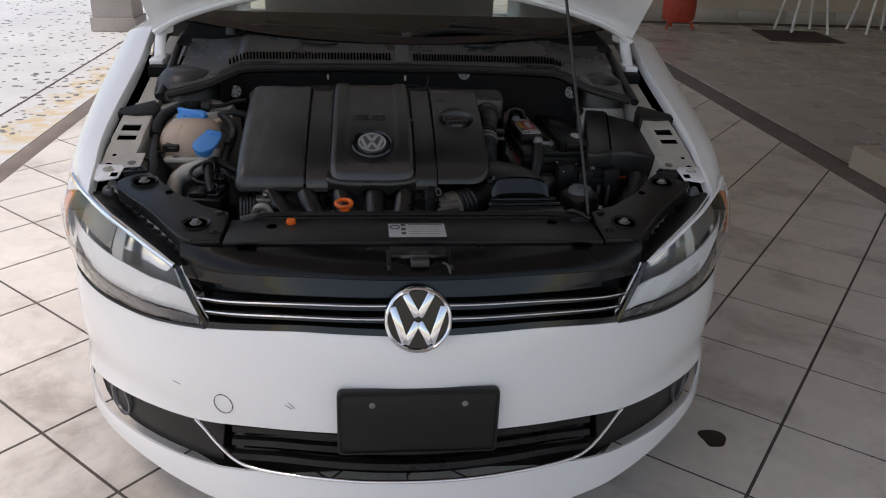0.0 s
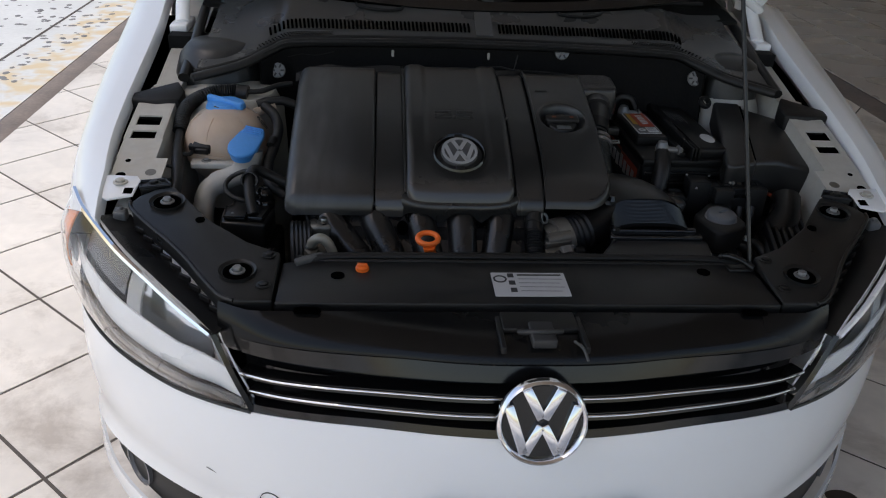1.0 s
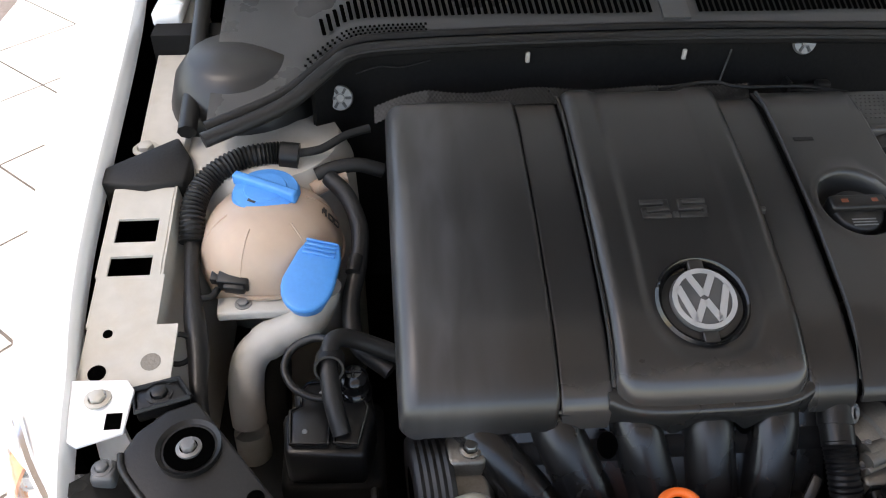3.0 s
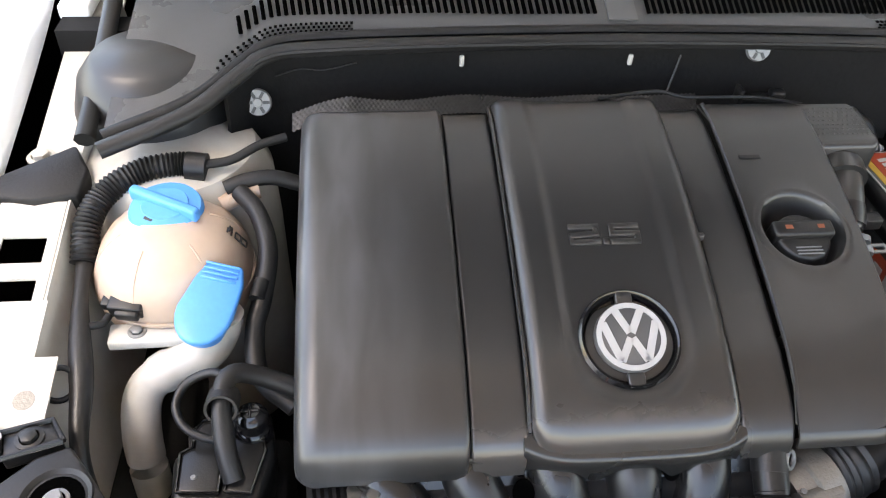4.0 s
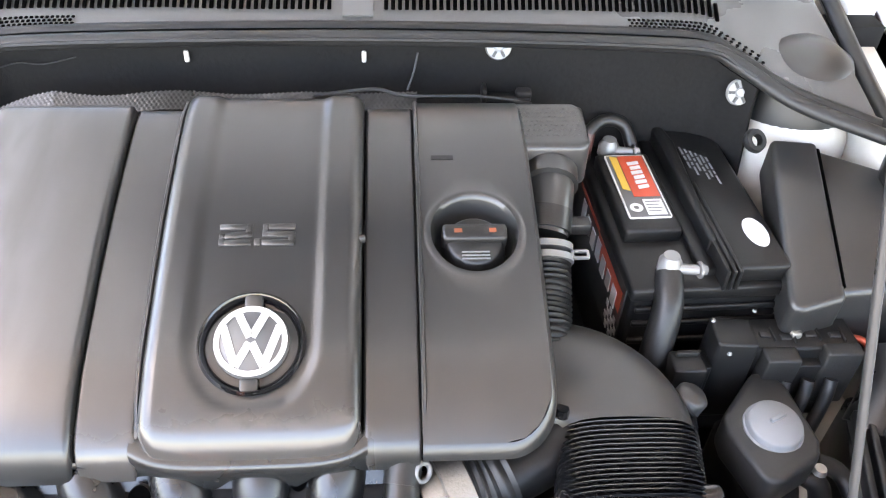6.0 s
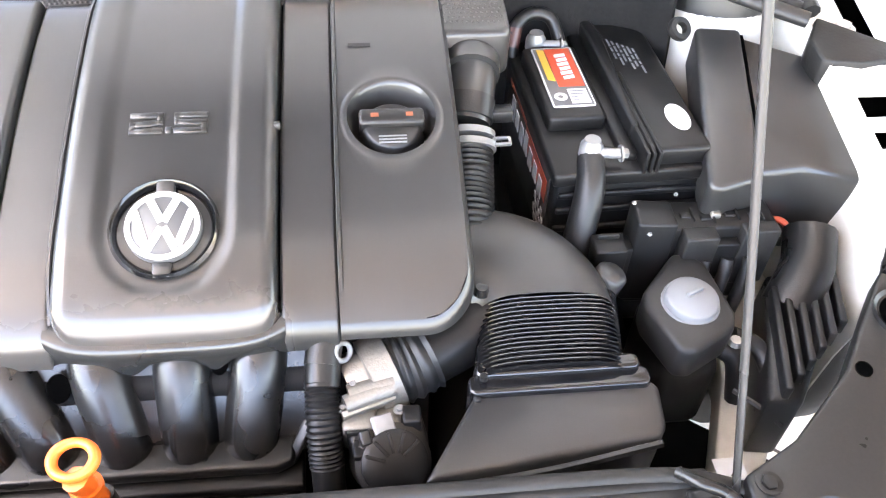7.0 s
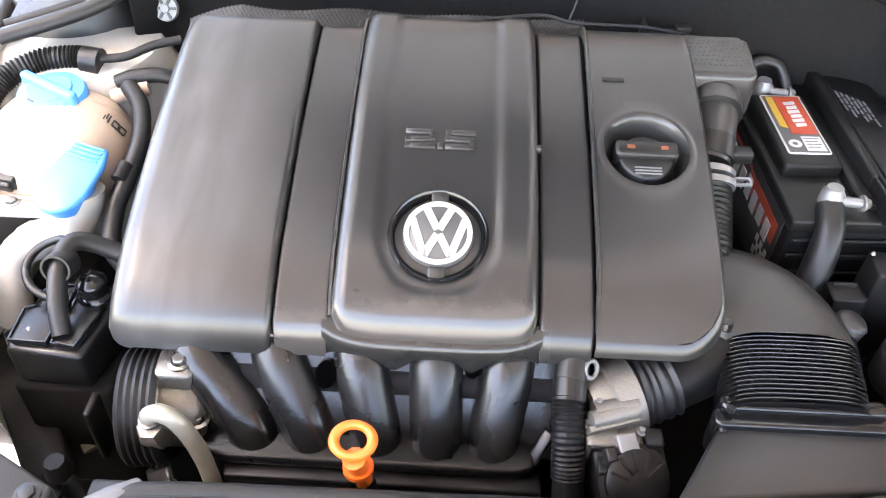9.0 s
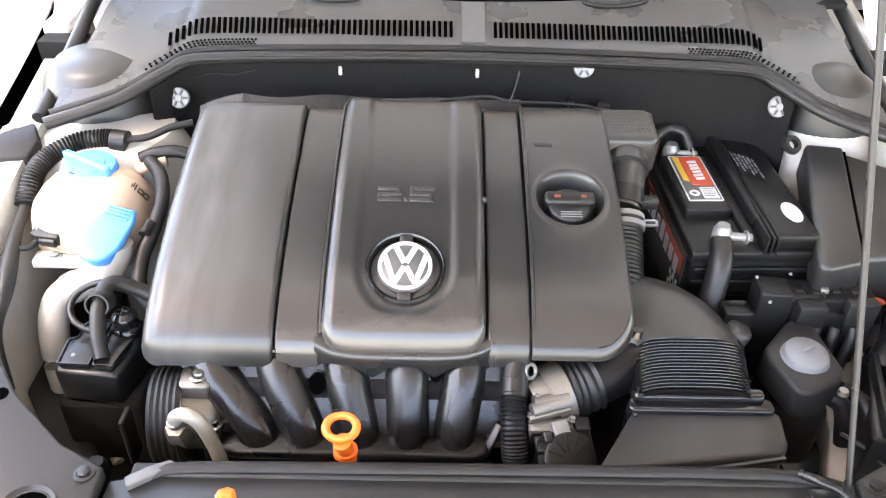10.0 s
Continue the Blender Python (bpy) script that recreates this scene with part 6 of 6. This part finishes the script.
thr = part("throttle_body", join(moved(lathe([(0.0, -0.024), (0.034, -0.024), (0.036, -0.018), (0.036, -0.004), (0.041, -0.002), (0.041, 0.022), (0.0, 0.022)], n=28), pose(0.092, 0.450, 0.716, 0, 80, 20)), tube([(0.070, 0.418, 0.735), (0.112, 0.428, 0.737)], 0.012, n=12, per=2), box(0.062, 0.095, 0.39, 0.43, 0.690, 0.725, 0.004), box(0.085, 0.118, 0.395, 0.42, 0.695, 0.721, 0.004)), ALLOY, car, "cast alloy throttle body")
for x, y, z in ((0.074, 0.426, 0.742), (0.108, 0.436, 0.744), (0.064, 0.410, 0.728), (0.116, 0.408, 0.724)):
    part("bolt", bolt_bm(x, y, z, 0.0035, 0.004), CLAMPGREY, thr)
part("shaft_housing", join(tube([(0.066, 0.409, 0.736), (0.110, 0.424, 0.738)], 0.0095, n=16, per=2), moved(box(-0.026, 0.026, -0.003, 0.003, -0.012, 0.004, 0.001), pose(0.088, 0.408, 0.733, 20, 0, 19))), ALLOY, thr)
part("body_web", moved(box(-0.018, 0.018, -0.004, 0.004, -0.006, 0.010, 0.002), pose(0.090, 0.424, 0.728, 40, 0, 12)), ALLOY, thr)
part("lifting_eye", moved(lathe([(0.0085 + 0.0026 * math.cos(2 * math.pi * k / 10), 0.0026 * math.sin(2 * math.pi * k / 10)) for k in range(11)], n=28), pose(0.066, 0.452, 0.760, 60, 10, 40)), CLAMPGREY, thr, "steel lifting eye")
part("throttle_motor", join(moved(lathe([(0, 0.030), (0.026, 0.030), (0.031, 0.026), (0.031, 0.020), (0.036, 0.018), (0.036, -0.02), (0, -0.02)], n=32), pose(0.105, 0.378, 0.688, 40, 0, 15)), moved(box(-0.036, 0.036, -0.010, 0.022, -0.02, 0.014, 0.005), pose(0.105, 0.388, 0.695, 35, 0, 15))), CASE, thr, "black plastic throttle motor")
for k in range(5):
    part("cap_rib", moved(box(-0.0015, 0.0015, 0.010, 0.029, 0.028, 0.032, 0.0005), pose(0.105, 0.378, 0.688, 40, 0, 15) @ pose(0, 0, 0, 0, 0, -60 + 30 * k)), CASE, thr)
for b6 in ((0.072, 0.086, 0.366, 0.384, 0.700, 0.716, 0.002), (0.108, 0.128, 0.366, 0.384, 0.700, 0.714, 0.002), (0.118, 0.136, 0.392, 0.412, 0.700, 0.727, 0.003), (0.066, 0.080, 0.388, 0.404, 0.700, 0.722, 0.002)):
    part("motor_lug", box(*b6), CASE, thr)
part("motor_plug", moved(box(-0.010, 0.010, -0.011, 0.011, -0.008, 0.008, 0.002), pose(0.100, 0.392, 0.722, 25, 0, 15)), CLAMPGREY, thr)
part("plug_latch", moved(box(-0.005, 0.005, -0.007, 0.007, -0.007, 0.007, 0.002), pose(0.083, 0.381, 0.722, 25, 0, 15)), PLASTIC, thr)
part("throttle_hose", ribbed([(0.112, 0.457, 0.721), (0.128, 0.462, 0.723), (0.148, 0.470, 0.727)], 0.0345, 0.0034, 4, n=24), RUBBER, thr)
part("throttle_duct", tube([(0.140, 0.467, 0.726), (0.19, 0.492, 0.733), (0.24, 0.53, 0.74)], 0.034, n=20), CASE, car)
loom = part("engine_loom", join(ribbed([(0.052, 0.480, 0.768), (0.049, 0.464, 0.761), (0.047, 0.448, 0.750)], 0.0125, 0.0018, 9, n=14), ribbed([(0.045, 0.432, 0.742), (0.045, 0.412, 0.728), (0.046, 0.390, 0.708), (0.047, 0.375, 0.690)], 0.0150, 0.0020, 17, n=14), tube([(0.047, 0.378, 0.694), (0.048, 0.362, 0.672), (0.049, 0.345, 0.64)], 0.0155, n=16)), CASE, car, "corrugated black wiring conduit")
part("tape_sleeve", tube([(0.0475, 0.455, 0.755), (0.0465, 0.443, 0.748), (0.0455, 0.428, 0.739)], 0.0168, n=20), DARK, loom, "dull taped sleeve")
part("loom_sleeve", tube([(0.050, 0.470, 0.764), (0.046, 0.445, 0.750)], 0.0175, n=14, per=2), RUBBER, car)

# ---------------------------------------------------------------- battery
BM = pose(0.388, 0.795, 0, 0, 0, 2)
bat = part("battery", moved(join(box(-0.088, 0.088, -0.145, 0.145, 0.60, 0.795, 0.006), box(-0.092, 0.092, -0.150, 0.150, 0.785, 0.803, 0.004)), BM), CASE, car, "black car battery with red and yellow labels")
for b6 in ((-0.082, -0.012, -0.070, 0.085, 0.80, 0.822, 0.005), (0.010, 0.088, -0.142, 0.140, 0.80, 0.826, 0.006), (-0.010, 0.008, -0.13, 0.14, 0.80, 0.812, 0.003)):
    part("raised_lid", moved(box(*b6), BM), CASE, bat)
lab = part("label", moved(prism(rounded(-0.072, -0.020, -0.050, 0.078, 0.003, 2), 0.8215, 0.8235), BM), LABELW, bat, "white bordered red and yellow maker's label")
part("label_ground", moved(box(-0.070, -0.022, -0.048, 0.076, 0.8230, 0.8238), BM), DARKGREY, lab)
part("label_red", moved(prism([(-0.056, -0.010), (-0.0235, -0.010), (-0.0235, 0.074), (-0.056, 0.074)], 0.8234, 0.8244), BM), LABELR, lab)
part("label_yellow", moved(prism([(-0.066, 0.006), (-0.057, 0.002), (-0.057, 0.072), (-0.066, 0.074)], 0.8234, 0.8244), BM), LABELY, lab)
for k in range(6):
    y = 0.060 - 0.0098 * k
    part("label_bar", moved(prism([(-0.047 + 0.0012 * (k % 2), y), (-0.032, y + 0.003), (-0.032, y - 0.0035), (-0.047 + 0.0012 * (k % 2), y - 0.0065)], 0.8240, 0.8250), BM), LABELW, lab)
part("label_sign", moved(lathe([(0.0035, 0), (0.008, 0), (0.008, 0.0006), (0.0035, 0.0006)], pose(-0.059, -0.031, 0.8240), 16), BM), LABELW, lab)
part("label_block", moved(box(-0.048, -0.025, -0.045, -0.016, 0.8236, 0.8246), BM), LABELW, lab)
for k in range(4):
    part("print_bar", moved(box(-0.046, -0.028 - 0.003 * (k % 2), -0.0215 - 0.006 * k, -0.0200 - 0.006 * k, 0.8244, 0.8250), BM), GREYCAP, lab)
side = part("side_label", moved(box(-0.0895, -0.0880, -0.128, 0.095, 0.684, 0.784), BM), INK, bat, "black and orange side label with a chequered end")
part("side_label_orange", moved(prism([(-0.0900, -0.120), (-0.0890, -0.120), (-0.0890, -0.010), (-0.0900, -0.010)], lambda x, y: 0.738 + 0.10 * max(0, y + 0.06), 0.770), BM), LABELR, side)
part("side_label_stripe", moved(box(-0.0900, -0.0890, -0.010, 0.090, 0.768, 0.774), BM), LABELR, side)
for k in range(7):
    y = -0.105 + 0.026 * k
    part("side_label_bar", moved(prism([(-0.0907, y), (-0.0895, y), (-0.0895, y + 0.017), (-0.0907, y + 0.017)], 0.730 + 0.003 * (k % 2), 0.757 + 0.006 * (k in (3, 6))), BM), LABELW, side)
for i in range(6):
    for j in range(4):
        if (i + j) % 2 == 0:
            part("check_square", moved(box(-0.0905, -0.0893, -0.126 + 0.0075 * i, -0.1185 + 0.0075 * i, 0.687 + 0.0095 * j, 0.6965 + 0.0095 * j), BM), LABELW, side)
for col in range(6):
    y = 0.090 - 0.005 * col
    for k in range(4 if col % 2 else 3):
        length = (0.017, 0.009, 0.013, 0.006)[(k + col) % 4]
        part("print_bar", moved(box(0.030 + 0.0055 * col, 0.0325 + 0.0055 * col, y - length, y, 0.8255, 0.8263), BM), GREYCAP, bat)
        y -= length + 0.004
part("lid_fold", moved(prism([(0.006, -0.10), (0.014, -0.10), (0.026, 0.10), (0.020, 0.135), (0.006, 0.135)], 0.80, 0.831, 0.004, 3), BM), CASE, bat)
part("white_spot", moved(lathe([(0, 0.001), (0.0165, 0.001), (0.017, 0), (0, 0)], Matrix.Translation((0.066, -0.085, 0.8260)) @ Matrix.Diagonal((0.8, 1.5, 1, 1)), 28), BM), LABELW, bat, "white oval inspection sticker")
for k in range(3):
    part("strap_rib", moved(box(0.008 + 0.007 * k, 0.012 + 0.007 * k, -0.152, -0.03 + 0.02 * k, 0.800, 0.8285, 0.001), BM), CASE, bat)
for x, y, big in ((-0.048, -0.128, 1), (-0.060, 0.100, 0)):
    post = part("terminal", moved(join(lathe([(0, 0.022), (0.009, 0.022), (0.010, 0.018), (0.013, 0.014), (0.0135, 0), (0, 0)], pose(x, y, 0.812), 18), tube([(x + 0.006, y - 0.006, 0.820), (x + 0.030, y - 0.010, 0.820)], 0.006, n=8, per=2), bolt_bm(0, 0, 0, 0.006, 0.008, Matrix.Translation((x + 0.03, y - 0.010, 0.820)) @ pose(0, 0, 0, 0, 90, 0))), BM), CLAMPGREY, bat, "clamped battery terminal")
    if big:
        part("terminal_cable", moved(tube([(x, y - 0.004, 0.812), (x - 0.006, y - 0.035, 0.79), (x - 0.018, y - 0.060, 0.74), (x - 0.03, y - 0.08, 0.68)], lambda t: 0.0155 + 0.003 * t, n=12), BM), RUBBER, post, "dusty black terminal cable boot")
    else:
        lead = part("terminal_wire", moved(tube([(x - 0.030, y + 0.000, 0.800), (x - 0.026, y + 0.014, 0.832), (x - 0.004, y + 0.026, 0.846), (x + 0.022, y + 0.020, 0.842), (x + 0.034, y + 0.002, 0.815)], 0.0085, n=12), BM), RUBBER, post, "dark terminal lead with red tape")
        part("tape", moved(tube([(x - 0.030, y + 0.004, 0.812), (x - 0.025, y + 0.015, 0.834)], 0.0092, n=12, per=3), BM), LEAD, lead)
for k, z in enumerate((0.772, 0.750, 0.722)):
    part("case_rib", moved(box(-0.084, 0.090, -0.1515, -0.146, z - 0.004, z + 0.004, 0.002), BM), CASE, bat)
part("battery_tray", box(0.28, 0.49, 0.63, 0.96, 0.56, 0.61, 0.01), CASE, car)
# fuse box and relay block
def lid_z(x, y):
    return 0.806 + 0.24 * (y - 0.62) - 0.22 * max(0, x - 0.60)


fuse = part("fuse_box", prism([(0.566, 0.836), (0.668, 0.812), (0.682, 0.790), (0.662, 0.634), (0.650, 0.622), (0.581, 0.630), (0.524, 0.628)], 0.70, lid_z, 0.010, 3), SMOOTH, car, "black plastic fuse box with a domed lid")
part("lid_ridge", prism([(0.570, 0.840), (0.512, 0.846), (0.464, 0.612), (0.476, 0.604), (0.530, 0.618)], lambda x, y: lid_z(x, y) - 0.05, lambda x, y: lid_z(x, y) + 0.006, 0.013, 4), SMOOTH, fuse)
part("lid_seam", tube([(0.568, 0.830, lid_z(0.568, 0.83) + 0.002), (0.552, 0.74, lid_z(0.552, 0.74) + 0.002), (0.532, 0.635, lid_z(0.532, 0.635) + 0.002)], 0.003, n=6), VOID, fuse)
part("box_front", prism([(0.560, 0.634), (0.650, 0.628), (0.655, 0.70), (0.575, 0.70)], 0.68, 0.74, 0.01, 3), DUSTY, fuse)
part("lid_clip", box(0.474, 0.486, 0.600, 0.618, 0.745, 0.775, 0.003), ALLOY, fuse)
for k in range(4):
    part("lid_slot", moved(box(-0.002, 0.002, -0.021, 0.021, 0.0, 0.008), pose(0.4775 + 0.0115 * k, 0.668 + 0.050 * k, 0.795 + 0.011 * k, 13, 0, -12)), VOID, fuse)
relay = part("relay_block", join(box(0.392, 0.548, 0.586, 0.632, 0.650, 0.768, 0.004), prism([(0.384, 0.582), (0.428, 0.578), (0.430, 0.618), (0.386, 0.624)], 0.66, 0.782, 0.004)), CASE, car, "black relay and connector block")
for b6 in ((0.436, 0.474, 0.566, 0.588, 0.690, 0.770, 0.003), (0.504, 0.545, 0.572, 0.590, 0.690, 0.772, 0.003)):
    part("relay_lid", box(*b6), DUSTY, relay)
part("relay_ledge", box(0.474, 0.504, 0.574, 0.588, 0.700, 0.752, 0.002), CASE, relay)
for x, y in ((0.446, 0.606), (0.468, 0.602), (0.497, 0.606), (0.524, 0.604)):
    part("lid_notch", join(box(x - 0.006, x + 0.006, y - 0.004, y + 0.004, 0.766, 0.7705, 0.001), box(x + 0.008, x + 0.0095, y - 0.010, y + 0.010, 0.766, 0.7715)), DUSTY, relay)
plug_l = part("connector", join(box(0.338, 0.374, 0.566, 0.596, 0.700, 0.758, 0.003), box(0.346, 0.384, 0.578, 0.602, 0.700, 0.748, 0.002)), CASE, relay)
part("latch_bar", join(box(0.344, 0.368, 0.586, 0.590, 0.757, 0.763, 0.001), box(0.350, 0.376, 0.596, 0.599, 0.747, 0.755, 0.001)), DUSTY, plug_l)
for k in range(4):
    part("loom_tail", tube([(0.440 + 0.026 * k, 0.570, 0.735), (0.436 + 0.026 * k, 0.560, 0.712), (0.426 + 0.026 * k, 0.548, 0.66)], 0.0075, n=8), RUBBER, relay)
for x, y, z in ((0.388, 0.616, 0.784), (0.398, 0.580, 0.770), (0.446, 0.640, 0.772)):
    part("relay_clip", lathe([(0, 0.003), (0.0018, 0.0027), (0.0028, 0.0), (0, 0)], pose(x, y, z - 0.002), 10), NUT, relay)
part("relay_wire", tube([(0.56, 0.63, 0.735), (0.575, 0.62, 0.74), (0.585, 0.60, 0.73)], 0.004, n=8), LABELR, relay)
# engine mount cover with a grey cap
mount = part("filler_housing", prism([(0.430, 0.579), (0.452, 0.575), (0.462, 0.560), (0.470, 0.488), (0.462, 0.468), (0.412, 0.441), (0.396, 0.444), (0.378, 0.500), (0.379, 0.522)], 0.694, 0.741, 0.007, 3), DARK, car, "black lozenge-shaped housing with a grey cap")
part("grey_cap", lathe([(0, 0.0085), (0.0255, 0.0085), (0.0275, 0.0065), (0.0285, 0), (0.0305, -0.001), (0.0305, -0.004), (0, -0.004)], pose(0.425, 0.503, 0.744, 5), 40), GREYCAP, mount, "round grey screw cap")
part("cap_bar", moved(box(-0.010, 0.010, -0.0022, 0.0022, 0.008, 0.013, 0.001), pose(0.428, 0.508, 0.744, 5, 0, 25)), GREYCAP, mount)
part("housing_bottle", join(box(0.392, 0.46, 0.455, 0.56, 0.58, 0.694, 0.015), tube([(0.455, 0.48, 0.70), (0.475, 0.465, 0.69), (0.485, 0.45, 0.64)], 0.012, n=10)), CASE, mount)
part("steel_spot", lathe([(0, 0.006), (0.006, 0.006), (0.008, 0), (0, 0)], pose(0.470, 0.470, 0.712), 10), STEEL, mount)
# rubber grommet and pale inner panels
part("grommet", moved(lathe([(0.008, -0.004), (0.014, -0.004), (0.016, 0.0), (0.014, 0.006), (0.008, 0.006), (0.008, -0.004)], n=20), pose(0.492, 0.845, 0.862, 40, 20)), RUBBER, car)
part("side_cable", tube([(0.478, 0.49, 0.70), (0.505, 0.48, 0.69), (0.515, 0.45, 0.67), (0.50, 0.42, 0.65)], 0.010, n=10), RUBBER, car)
part("thin_wire", tube([(0.47, 0.44, 0.67), (0.49, 0.415, 0.672), (0.51, 0.40, 0.66)], 0.003, n=6), RUBBER, car)
rad = part("side_rail_panel", join(prism([(0.43, 0.34), (0.47, 0.33), (0.62, 0.56), (0.60, 0.75), (0.54, 0.74), (0.50, 0.50)], 0.55, lambda x, y: 0.595 + 0.05 * (y - 0.34), 0.004)), PRIMER, car, "pale chassis rail deep in the bay")
part("side_rail_panel", prism([(-0.43, 0.34), (-0.47, 0.33), (-0.64, 0.56), (-0.64, 0.90), (-0.56, 0.90), (-0.53, 0.50)], 0.56, lambda x, y: 0.61 + 0.05 * (y - 0.34), 0.004), DUSTY, car)
for k in range(6):
    part("duct_rib", moved(box(-0.004, 0.004, -0.070, 0.070, -0.01, 0.012, 0.002), pose(0.522 + 0.019 * k, 0.474 + 0.016 * k, 0.705, 0, 0, -16)), PLASTIC, rad)
part("vent_duct", prism([(0.485, 0.405), (0.52, 0.40), (0.60, 0.51), (0.585, 0.57), (0.55, 0.575)], 0.60, 0.70, 0.006), PLASTIC, car, "ribbed black side duct")
part("cross_bar", tube([(-0.544, 0.537, 0.6), (-0.47, 0.447, 0.58)], 0.010, n=10, per=2, flat=0.4), PALEPIPE, car, "tan steel strut low in the bay")
part("paper_tag", box(0.425, 0.455, 0.345, 0.37, 0.655, 0.657), LABELW, car, "small pale tag")
part("fusebox_hose", tube([(0.60, 0.60, 0.74), (0.585, 0.56, 0.72), (0.56, 0.53, 0.69)], 0.03, n=14), PLASTIC, car)
# added near-black filler for the unseen depth below, so that the bay is closed
part("engine_block", join(box(-0.36, 0.15, 0.44, 0.86, 0.30, 0.74, 0.02), box(-0.30, 0.05, 0.40, 0.46, 0.30, 0.62, 0.02)), INTERIOR, car, "near-black filler for the unseen engine block below the covers")
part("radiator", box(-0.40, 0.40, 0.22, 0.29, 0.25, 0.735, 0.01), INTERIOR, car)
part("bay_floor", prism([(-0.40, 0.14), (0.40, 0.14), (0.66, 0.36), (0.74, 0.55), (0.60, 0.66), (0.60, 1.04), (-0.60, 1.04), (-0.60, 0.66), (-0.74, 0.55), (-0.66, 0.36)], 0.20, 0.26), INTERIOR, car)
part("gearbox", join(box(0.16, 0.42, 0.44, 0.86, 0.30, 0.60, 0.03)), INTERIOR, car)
part("lower_pipe", tube([(-0.50, 0.40, 0.60), (-0.46, 0.38, 0.62), (-0.43, 0.36, 0.60)], 0.010, n=8), CASE, car)
part("drain_cock", lathe([(0, 0.02), (0.010, 0.02), (0.013, 0.016), (0.014, 0), (0, 0)], pose(-0.455, 0.372, 0.655), 8), CASE, car)

# ---------------------------------------------------------------- floor tiles, laid last
rest = bmesh.new()
for n_tile, (d, c, gme, gx0, gx1, whole) in enumerate(tile_jobs):
    if whole and n_tile < 300:
        ob = new("tile", gme)
        ob.parent = floor
        ob.location = c
        continue
    cut = bmesh.new()
    cut.from_mesh(gme)
    bmesh.ops.translate(cut, verts=cut.verts, vec=c)
    if not whole:
        for x, n in ((gx0 + 0.002, (-1, 0, 0)), (gx1 - 0.002, (1, 0, 0))):
            bmesh.ops.bisect_plane(cut, geom=cut.verts[:] + cut.edges[:] + cut.faces[:], plane_co=(x, 0, 0), plane_no=n, clear_outer=True)
    if len(cut.faces) > 2:
        if n_tile < 300:
            part("tile", cut, TILE, floor)
            continue
        me_tmp = bpy.data.meshes.new("cut")
        cut.to_mesh(me_tmp)
        rest.from_mesh(me_tmp)
        bpy.data.meshes.remove(me_tmp)
    cut.free()
tagged(part("far_tiles", rest, TILE, floor), kind="stuff")
for x, y in grey_late:
    ob = new("tile", gt)
    ob.parent = floor_r
    ob.location = (x, y, 0)
